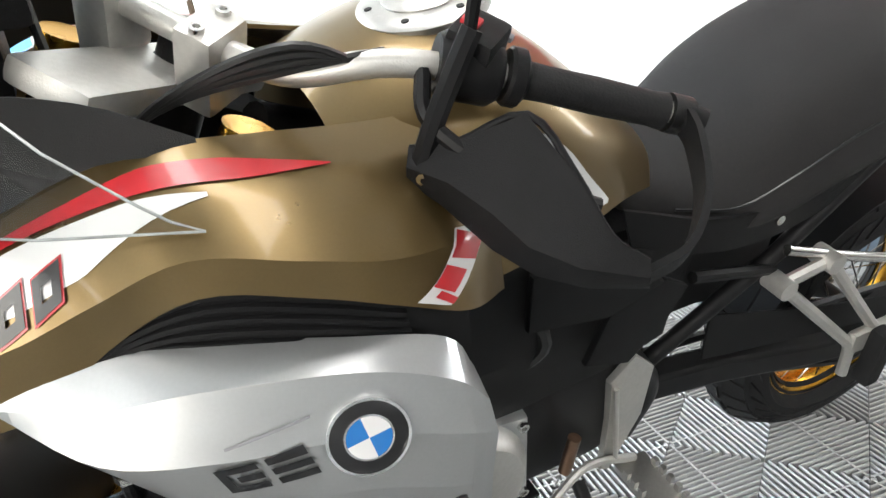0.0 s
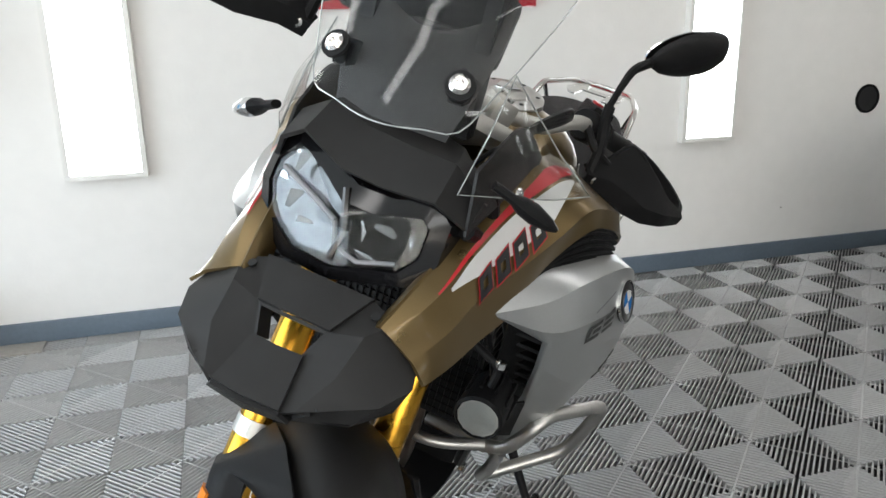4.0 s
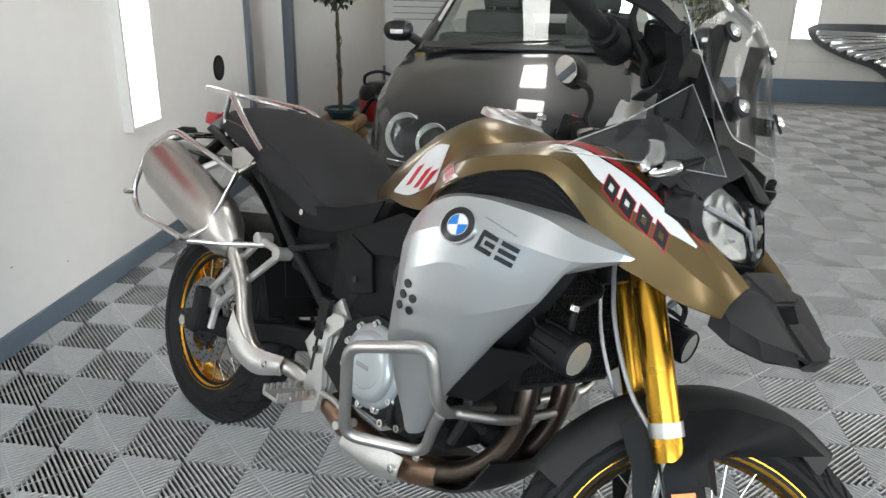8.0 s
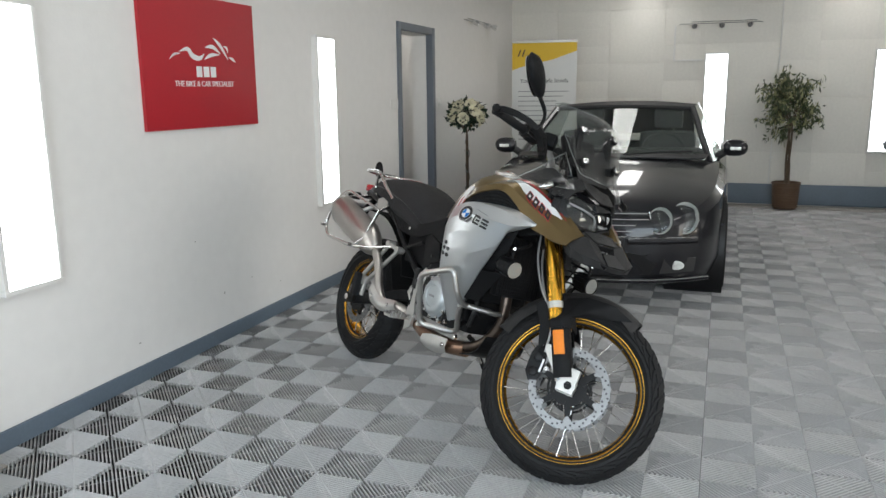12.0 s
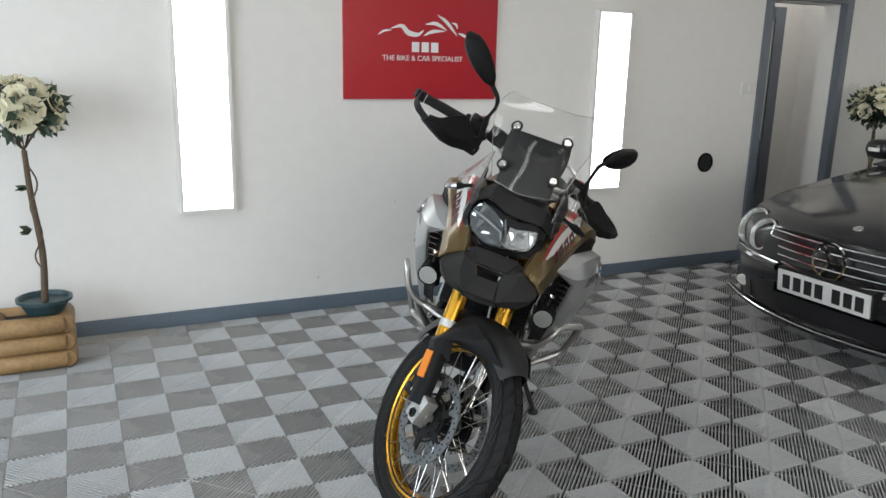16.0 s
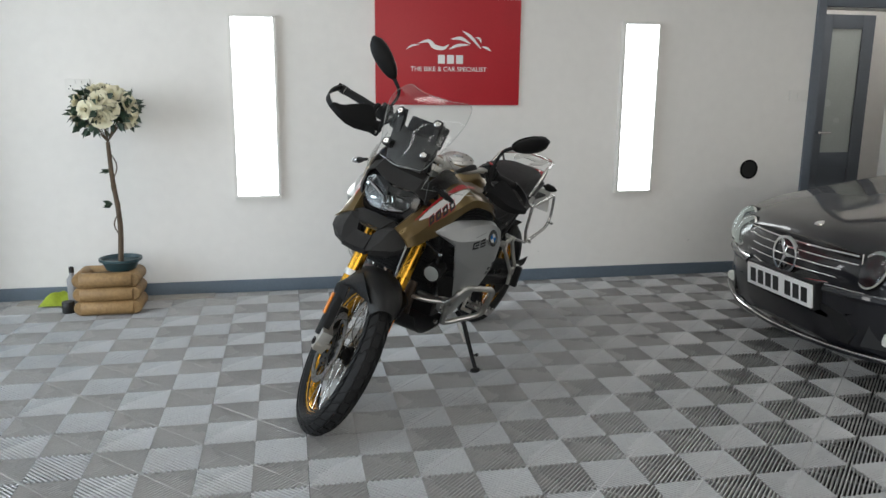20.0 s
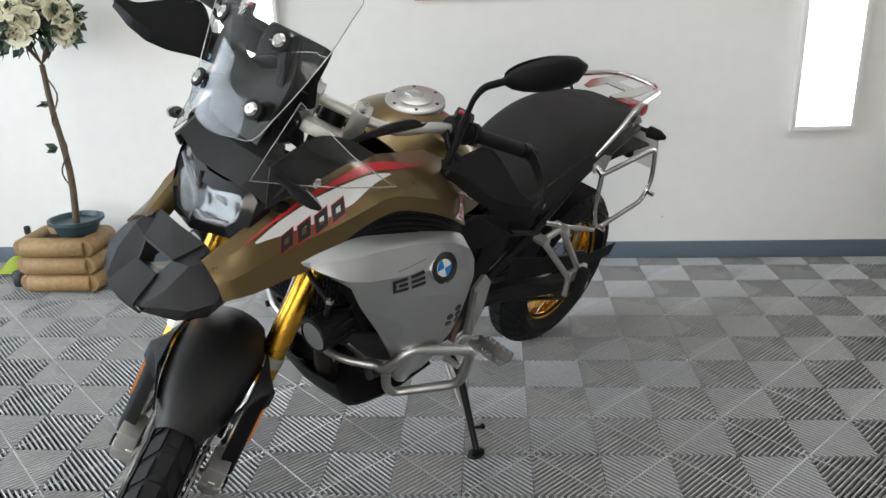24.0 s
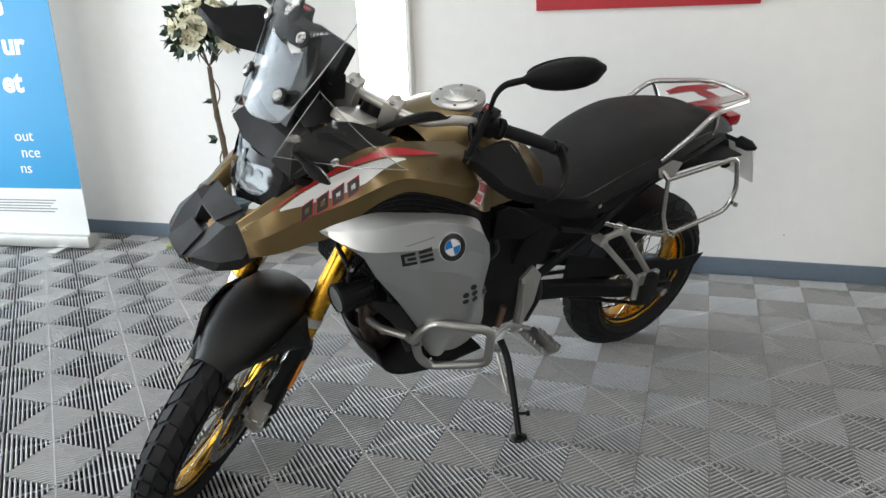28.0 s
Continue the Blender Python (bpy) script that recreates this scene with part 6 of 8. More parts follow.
# auxiliary lamps on brackets
for sgn in (1, -1):
    at = along((1.29, 0.208 * sgn, 0.735), (1.39, 0.212 * sgn, 0.722))
    lamp = bp("fog_lamp", turned([(0.012, -0.01), (0.03, 0.0), (0.036, 0.02), (0.038, 0.085), (0.034, 0.09), (0.031, 0.078)], at, 28), BLACK_PLASTIC, None, "round black auxiliary lamp")
    bp("lamp_bowl", turned([(0.0325, 0.0865), (0.026, 0.079), (0.012, 0.075), (0.010, 0.080), (0.0005, 0.081)], at, 12), CAST, lamp, "bright faceted reflector", sharp=5)
    for k in range(4):
        bp("reflector_rib", one_box((0.010, -0.0012, 0.078), (0.030, 0.0012, 0.0855), 0, at @ Matrix.Rotation(math.pi / 2 * k + 0.4, 4, "Z")), WHITE_PLASTIC, lamp)
    bp("lamp_glass", turned([(0.031, 0.086), (0.02, 0.0885), (0.0005, 0.0895)], at, 24), LENS, lamp)
    for k in range(10):
        a = 2 * math.pi * k / 10
        bp("cooling_fin", one_box((0.028, -0.0022, 0.004), (0.0405, 0.0022, 0.062), 0, at @ Matrix.Rotation(a, 4, "Z")), BLACK_PLASTIC, lamp)
    bp("lamp_bracket", tube(pipe(rounded([V(1.345, 0.21 * sgn, 0.765), V(1.345, 0.215 * sgn, 0.80), V(1.345, 0.13 * sgn, 0.835), V(1.28, 0.10 * sgn, 0.845)], 0.03), 0.0065, 8), [V(1.345, 0.21 * sgn, 0.775), V(1.325, 0.20 * sgn, 0.785), V(1.27, 0.17 * sgn, 0.80)], 0.005, 8), BLACK_PLASTIC, lamp)
    bp("lamp_bolt", turned([(0.009, 0), (0.009, 0.01), (0.004, 0.012)], Matrix.Translation((1.345, 0.214 * sgn, 0.80)), 6), BRIGHT_STEEL, lamp)
    bp("lamp_cable", pipe(spline([V(1.285, 0.205 * sgn, 0.735), V(1.25, 0.20 * sgn, 0.78), V(1.26, 0.16 * sgn, 0.87), V(1.22, 0.10 * sgn, 0.92)], 6), 0.0035, 6), CABLE, lamp)
    # indicators
    at = along((1.448, 0.193 * sgn, 1.077), (1.409, 0.276 * sgn, 1.038))
    ind = bp("indicator", rings(bmesh.new(), [[at @ Vector((r * 0.85 * math.cos(2 * math.pi * k / 10), r * 0.62 * math.sin(2 * math.pi * k / 10), z)) for k in range(10)] for r, z in ((0.010, -0.045), (0.011, -0.015), (0.019, 0.0), (0.021, 0.018), (0.014, 0.042), (0.005, 0.055))]), BLACK_PLASTIC, None, "slim indicator with a clear lens")
    bp("indicator_lens", rings(bmesh.new(), [[at @ Vector((r * 0.85 * math.cos(math.pi * k / 9 - 1.57) + 0.0015, r * 0.62 * math.sin(math.pi * k / 9 - 1.57), z)) for k in range(10)] for r, z in ((0.0185, 0.004), (0.0218, 0.018), (0.0146, 0.043), (0.0052, 0.057))]), REFLECTOR, ind, "clear bright indicator lens")

# seat
SEAT_ROWS = [(0.69, 0.075, 0.862, 0.80), (0.62, 0.11, 0.842, 0.765), (0.54, 0.145, 0.862, 0.745), (0.46, 0.160, 0.925, 0.755), (0.37, 0.163, 0.972, 0.78), (0.27, 0.162, 0.998, 0.80), (0.15, 0.152, 1.0, 0.84), (0.03, 0.135, 0.988, 0.875), (-0.06, 0.115, 0.968, 0.89), (-0.095, 0.095, 0.925, 0.895)]
loops = []
for x, w, top, low in SEAT_ROWS:
    h = top - low
    loops.append([V(x, w * a, low + h * b) for a, b in ((-0.55, 0.0), (-0.98, 0.12), (-1.0, 0.42), (-0.80, 0.84), (-0.45, 0.98), (0, 1.0), (0.45, 0.98), (0.80, 0.84), (1.0, 0.42), (0.98, 0.12), (0.55, 0.0), (0, 0.0))])
seat = bp("seat", solid_rows(loops, 5, 3), SEAT, None, "black one-piece seat with a grippy cloth cover", sharp=60)
for sgn in (1, -1):
    seam = [V(x, w * 0.985 * sgn, low + (top - low) * 0.50) for x, w, top, low in SEAT_ROWS[1:-1]]
    bp("seat_seam", pipe(spline(seam, 4), 0.0022, 6), BLACK_DECAL, seat)
    bp("seat_mark", one_box((0.40, 0.155 * sgn, 0.795), (0.43, 0.1575 * sgn, 0.825)), GREY_PRINT, seat, "pale printed mark")

# tail: rack, lamp, plate, indicators
bp("tail_cowl", shell([[V(-0.06, -0.10, 0.90), V(-0.06, -0.05, 0.95), V(-0.06, 0.05, 0.95), V(-0.06, 0.10, 0.90)], [V(-0.17, -0.085, 0.89), V(-0.17, -0.045, 0.935), V(-0.17, 0.045, 0.935), V(-0.17, 0.085, 0.89)], [V(-0.24, -0.06, 0.88), V(-0.24, -0.03, 0.91), V(-0.24, 0.03, 0.91), V(-0.24, 0.06, 0.88)]], 0.02, 4, 4), BLACK_PLASTIC, None, "black tail cowl")
bp("tail_lamp", one_box((-0.27, -0.055, 0.895), (-0.20, 0.055, 0.935), 0.012), RED_LENS, None, "red tail lamp")
bp("tail_flash", one_box((-0.20, -0.045, 0.925), (-0.14, 0.045, 0.948), 0.012), RED_LENS, None, "red tail trim")
bp("plate_holder", pipe([V(-0.20, 0, 0.88), V(-0.30, 0, 0.80), V(-0.36, 0, 0.70)], 0.02, 8), BLACK_PLASTIC)
bp("number_plate", one_box((-0.003, -0.11, -0.085), (0.003, 0.11, 0.085), 0.002, pose(-0.36, 0, 0.745, 0, 28, 0)), WHITE_PLASTIC, None, "pale number plate seen from behind")
for sgn in (1, -1):
    bp("rear_indicator", turned([(0.008, 0), (0.008, 0.05), (0.022, 0.06), (0.02, 0.10), (0.006, 0.125)], along((-0.22, 0.04 * sgn, 0.86), (-0.26, 0.17 * sgn, 0.85)), 12), BLACK_PLASTIC, None, "black rear indicator")
    bp("luggage_rack", pipe(rounded([V(0.245, 0.158 * sgn, 0.882), V(0.10, 0.15 * sgn, 0.955), V(0.02, 0.145 * sgn, 1.01), V(-0.21, 0.100 * sgn, 1.008), V(-0.268, 0.05 * sgn, 1.005), V(-0.268, 0, 1.005)], 0.05), 0.009, 10), BRIGHT_STEEL, None, "polished steel luggage rack rail")
    bp("rack_stay", pipe(rounded([V(0.0, 0.14 * sgn, 1.0), V(-0.04, 0.12 * sgn, 0.93), V(-0.02, 0.11 * sgn, 0.885)], 0.03), 0.007, 8), BRIGHT_STEEL)
bp("rack_plate", plate(plate(one_plate([(-0.24, -0.07), (-0.06, -0.085), (0.03, -0.06), (0.03, -0.04), (-0.22, -0.035)], 0.004, Matrix.Translation((0, 0, 1.004))), [(-0.24, 0.07), (-0.06, 0.085), (0.03, 0.06), (0.03, 0.04), (-0.22, 0.035)], 0.004, Matrix.Translation((0, 0, 1.004))), [(-0.14, -0.04), (-0.08, -0.04), (-0.08, 0.04), (-0.14, 0.04)], 0.004, Matrix.Translation((0, 0, 1.0045))), BRIGHT_STEEL, None, "polished steel rack plate")
# pannier frames
PAN_L = rounded([V(0.22, 0.19, 0.83), V(-0.095, 0.20, 0.862), V(-0.155, 0.20, 0.73), V(-0.13, 0.20, 0.655), V(0.14, 0.19, 0.61), V(0.185, 0.185, 0.69)], 0.035)
PAN_R = rounded([V(0.236, -0.215, 0.811), V(-0.05, -0.262, 0.875), V(-0.145, -0.285, 0.80), V(-0.184, -0.29, 0.665), V(-0.13, -0.29, 0.612), V(0.15, -0.28, 0.60), V(0.205, -0.255, 0.65)], 0.035)
for sgn, loop_pts, arm in ((1, PAN_L, [V(0.16, 0.19, 0.615), V(0.30, 0.17, 0.655), V(0.42, 0.15, 0.695)]), (-1, PAN_R, [V(0.16, -0.275, 0.602), V(0.27, -0.22, 0.625), V(0.37, -0.165, 0.652)])):
    frame_ob = bp("pannier_frame", pipe(loop_pts, 0.0085, 10, closed=True), BRIGHT_STEEL, None, "polished steel pannier frame")
    bp("frame_arm", pipe(rounded(arm, 0.04), 0.0085, 10), BRIGHT_STEEL, frame_ob)
    bp("frame_arm", pipe(rounded([loop_pts[0], loop_pts[0].lerp(V(0.22, 0.13 * sgn, 0.86), 0.6), V(0.22, 0.13 * sgn, 0.86)], 0.03), 0.0085, 10), BRIGHT_STEEL, frame_ob)
    bp("frame_bracket", one_plate([(0.0, -0.03), (0.07, -0.02), (0.09, 0.015), (0.03, 0.035), (-0.02, 0.02)], 0.004, pose(0.16, loop_pts[0].y * 0.86, 0.845, 90, 0, 0)), CAST, frame_ob)
    for q in (loop_pts[len(loop_pts) // 2], loop_pts[-4]):
        bp("frame_hook", one_rod(q, q + V(0, 0.03 * sgn, 0), 0.008), BRIGHT_STEEL, frame_ob)
bp("frame_cross", pipe(rounded([V(-0.145, -0.283, 0.80), V(-0.20, -0.15, 0.85), V(-0.20, 0.0, 0.87)], 0.05), 0.0085, 10), BRIGHT_STEEL, None, "polished steel cross stay")

# handlebar with controls, guards and mirrors, turned with the fork
SB = S @ Matrix.Translation((0.09, 0, 0.032))
bar_half = [V(1.118, 0.0, 1.105), V(1.118, 0.075, 1.105), V(1.118, 0.14, 1.115), V(1.085, 0.205, 1.148), V(1.03, 0.27, 1.140), V(0.93, 0.440, 1.122)]
bp("handlebar", pipe(rounded([V(q.x, -q.y, q.z) for q in reversed(bar_half[1:])] + bar_half, 0.05, 6), 0.0125, 14), CAST, None, "bright tapered aluminium handlebar", SB)
for sgn in (1, -1):
    bm = one_box((-0.028, -0.02, -0.06), (0.028, 0.02, 0.022), 0.008, Matrix.Translation((1.118, 0.055 * sgn, 1.107)))
    bp("bar_clamp", bm, CAST, None, "bright handlebar clamp", SB)
    for dx in (-0.018, 0.018):
        bp("clamp_bolt", turned([(0.007, 0), (0.007, 0.007), (0.0035, 0.007), (0.0035, 0.003)], Matrix.Translation((1.118 + dx, 0.055 * sgn, 1.127)), 10), BRIGHT_STEEL, None, "", SB)
    g0, g1 = V(1.012, 0.30 * sgn, 1.138), V(0.933, 0.434 * sgn, 1.122)
    bp("grip", turned([(0.0155, 0), (0.0175, 0.004), (0.0165, 0.03), (0.0175, 0.08), (0.0165, 0.14), (0.018, 0.152)], along(g0, g1), 20), RUBBER, None, "black rubber grip", SB)
    bp("bar_end", turned([(0.019, 0), (0.019, 0.022), (0.012, 0.028)], along(g1, g1 + (g1 - g0)), 18), ENGINE_BLACK, None, "", SB)
    sw = bp("switch_housing", box(turned([(0.026, 0), (0.03, 0.006), (0.03, 0.05), (0.024, 0.058)], along(V(1.05, 0.238 * sgn, 1.143), g0), 20), (-0.03, -0.022, -0.015), (0.02, 0.022, 0.035), Matrix.Translation((1.03, 0.262 * sgn, 1.145)), 0.008), BLACK_PLASTIC, None, "black switch housing", SB)
    bp("dial_ring", turned([(0.024, 0), (0.027, 0.003), (0.027, 0.014), (0.022, 0.018)], along(g0 + (g0 - g1) * 0.06, g1), 14), BLACK_PLASTIC, sw, "", SB)
    bp("warning_button", one_box((1.02, 0.245 * sgn, 1.178), (1.034, 0.262 * sgn, 1.184), 0.002), RED_DECAL, sw, "red button", SB)
    for k in range(3):
        bp("switch_button", one_box((1.0, (0.255 + 0.012 * k) * sgn, 1.165), (1.008, (0.263 + 0.012 * k) * sgn, 1.170), 0.001), GREY_PRINT, sw, "grey button", SB)
    bp("control_lever", pipe(spline([V(1.07, 0.235 * sgn, 1.145), V(1.098, 0.265 * sgn, 1.120), V(1.090, 0.35 * sgn, 1.098), V(1.060, 0.42 * sgn, 1.090)], 6), 0.0075, 8), ENGINE_BLACK, None, "black control lever", SB)
    if sgn < 0:
        bp("fluid_reservoir", one_box((1.075, 0.19 * sgn, 1.13), (1.125, 0.24 * sgn, 1.185), 0.008), BLACK_PLASTIC, None, "", SB)
    # hand guard: dished shield, folded lower lip, strap to the bar end
    edge_top = [(1.107, 0.254, 1.093), (1.097, 0.288, 1.112), (1.073, 0.334, 1.154), (1.090, 0.392, 1.134), (1.108, 0.440, 1.108), (1.106, 0.476, 1.100)]
    edge_fold = [(1.117, 0.260, 1.083), (1.121, 0.300, 1.092), (1.126, 0.345, 1.088), (1.133, 0.385, 1.080), (1.133, 0.430, 1.086), (1.114, 0.482, 1.094)]
    edge_low = [(1.113, 0.262, 1.066), (1.121, 0.300, 1.068), (1.129, 0.358, 1.056), (1.132, 0.400, 1.056), (1.127, 0.442, 1.066), (1.108, 0.486, 1.080)]
    edge_in = [(x - 0.020, y, z - 0.004) for x, y, z in edge_low]
    rows = [[V(x, y * sgn, z) for x, y, z in line] for line in (edge_top, edge_fold, edge_low, edge_in)]
    hg = bp("hand_guard", shell(rows, 0.004 * sgn, 4, 4, hard=True), BLACK_PLASTIC, None, "matt black dished hand guard", SB, sharp=25)
    bp("guard_edge", pipe(spline([V(x, y * sgn, z) for x, y, z in edge_top], 4), 0.0034, 8), BLACK_PLASTIC, hg, "", SB)
    path = spline([V(1.108, 0.480 * sgn, 1.085), V(1.066, 0.502 * sgn, 1.096), V(1.010, 0.496 * sgn, 1.110), V(0.958, 0.470 * sgn, 1.122), V(0.934, 0.452 * sgn, 1.124)], 5)
    loops = []
    for k, q in enumerate(path):
        d = (path[min(k + 1, len(path) - 1)] - path[max(k - 1, 0)]).normalized()
        n = d.cross(V(0, 0, 1)).normalized() * 0.0035
        u = n.cross(d).normalized() * (0.010 + 0.004 * k / len(path))
        loops.append([q + n + u, q - n + u, q - n - u, q + n - u])
    bp("guard_strap", rings(bmesh.new(), loops), BLACK_PLASTIC, hg, "flat strap to the bar end", SB)
    bp("guard_arm", pipe(rounded([V(1.110, 0.268 * sgn, 1.085), V(1.098, 0.266 * sgn, 1.125), V(1.062, 0.262 * sgn, 1.168), V(1.05, 0.262 * sgn, 1.190)], 0.02), 0.010, 8), BLACK_PLASTIC, hg, "", SB)
    bp("guard_mount", one_rod(V(0.930, 0.440 * sgn, 1.122), V(0.926, 0.470 * sgn, 1.122), 0.016), BLACK_PLASTIC, hg, "", SB)
    bp("guard_screw", turned([(0.0085, 0), (0.0085, 0.004), (0.004, 0.005), (0.0035, 0.003)], along((1.117, 0.278 * sgn, 1.080), (1.16, 0.290 * sgn, 1.076)), 10), BRIGHT_STEEL, hg, "", SB)
    # mirror
    stem = bp("mirror_stem", pipe(rounded([V(1.050, 0.262 * sgn, 1.175), V(1.052, 0.256 * sgn, 1.235), V(1.040, 0.264 * sgn, 1.262), V(1.01, 0.31 * sgn, 1.292)], 0.02), 0.006, 8, taper=0.0085), BLACK_PLASTIC, None, "black mirror stem", SB)
    far = V(-0.317, 0.806 * sgn, 0.50).normalized() * sgn
    ahead = (V(1, 0.1 * sgn, -0.15) - far * V(1, 0.1 * sgn, -0.15).dot(far)).normalized()
    rise = ahead.cross(far)
    mm = Matrix.Translation((0.988, 0.372 * sgn, 1.332)) @ Matrix((ahead, far, rise)).transposed().to_4x4()
    egg = []
    for k in range(9):
        t = -1 + 2 * k / 8
        r = math.sqrt(max(0.02, 1 - t * t)) * (1 + 0.18 * t)
        egg.append([mm @ Vector((0.02 * r * math.cos(a) + (0.012 if math.cos(a) > 0 else 0.0) * r, t * 0.098 * sgn, 0.037 * r * math.sin(a))) for a in [2 * math.pi * j / 18 for j in range(18)]])
    bp("mirror", rings(bmesh.new(), egg), BLACK_PLASTIC, stem, "black mirror head", SB, sharp=60)
    outline = [(0.086 * math.cos(2 * math.pi * j / 28) , 0.031 * math.sin(2 * math.pi * j / 28)) for j in range(28)]
    bp("mirror_glass", one_plate([(y, z) for y, z in outline], 0.003, mm @ Matrix.Translation((-0.0195, 0, 0)) @ pose(0, 0, 0, 90, 0, 90)), MIRROR, stem, "mirror glass", SB)
for k in range(4):
    o = 0.008 * k
    bp("control_cable", pipe(spline([V(1.075, 0.20, 1.15 - o), V(1.14, 0.15, 1.14 + o), V(1.185, 0.08, 1.10 + o * 0.5), V(1.205, 0.03, 1.04), V(1.18, 0.02 - o, 0.95)], 6), 0.004, 6), CABLE, None, "black control cable", SB)
    bp("control_cable", pipe(spline([V(1.075, -0.20, 1.15 - o), V(1.14, -0.15, 1.14 + o), V(1.185, -0.08, 1.10 + o * 0.5), V(1.205, -0.03, 1.04), V(1.18, -0.02 - o, 0.95)], 6), 0.004, 6), CABLE, None, "black control cable", SB)
bp("ignition_lock", turned([(0.018, 0), (0.022, 0.004), (0.022, 0.02), (0.012, 0.022), (0.012, 0.018)], S @ Matrix.Translation((1.20, 0.0, 1.065)), 20), ENGINE_BLACK)
bp("steering_damper_cap", turned([(0.03, 0), (0.03, 0.012), (0.022, 0.018), (0.014, 0.018), (0.013, 0.012)], along(fk(0.825, 0, -0.04), fk(0.95, 0, -0.04)), 24), ENGINE_BLACK, None, "", S)


# ---- cars ----
CAR_GREY = material("metallic_dark_grey_paint", (0.011, 0.011, 0.014), 0.34, 0.2, vary=0.015, scale=3, fine=600, coat=1.0, spec=0.15)
CAR_BLACK = material("black_car_paint", (0.008, 0.008, 0.009), 0.25, 0.2, vary=0.05, coat=1.0)
SOFT_TOP = material("black_roof_cloth", (0.012, 0.012, 0.013), 0.7, vary=0.1, bump=0.3, bump_scale=800)
CAR_GLASS = clear("tinted_car_glass", (0.92, 0.96, 0.94), 0.01, 1.5)
DARK_TRIM = material("dark_trim", (0.01, 0.01, 0.011), 0.5, vary=0.1)
LEATHER = material("dark_leather", (0.05, 0.05, 0.05), 0.5, vary=0.12, bump=0.3, bump_scale=400)
ALLOY = material("alloy_wheel", (0.5, 0.5, 0.5), 0.25, 0.9, vary=0.05)
LAMP_INNER = material("lamp_inner", (0.78, 0.79, 0.75), 0.22, 0.15, vary=0.2, scale=25, coat=0.3)

LAMP_GLASS = material("bluish_lamp_lens", (0.20, 0.27, 0.29), 0.05, 0.3, vary=0.1, scale=40, coat=1.0)
BODY = [(0.00, 0.32, 0.24, 0.50, 0.56), (0.04, 0.50, 0.21, 0.57, 0.645), (0.11, 0.65, 0.18, 0.62, 0.705), (0.22, 0.765, 0.16, 0.675, 0.745), (0.45, 0.85, 0.16, 0.735, 0.79), (0.80, 0.882, 0.16, 0.79, 0.85), (1.30, 0.888, 0.16, 0.86, 0.918),
        (1.46, 0.89, 0.16, 0.872, 0.92), (2.20, 0.89, 0.16, 0.89, 0.92), (3.10, 0.89, 0.16, 0.90, 0.935), (3.80, 0.87, 0.18, 0.90, 0.955), (4.30, 0.83, 0.20, 0.86, 0.93), (4.55, 0.74, 0.24, 0.78, 0.84), (4.62, 0.62, 0.30, 0.68, 0.72)]


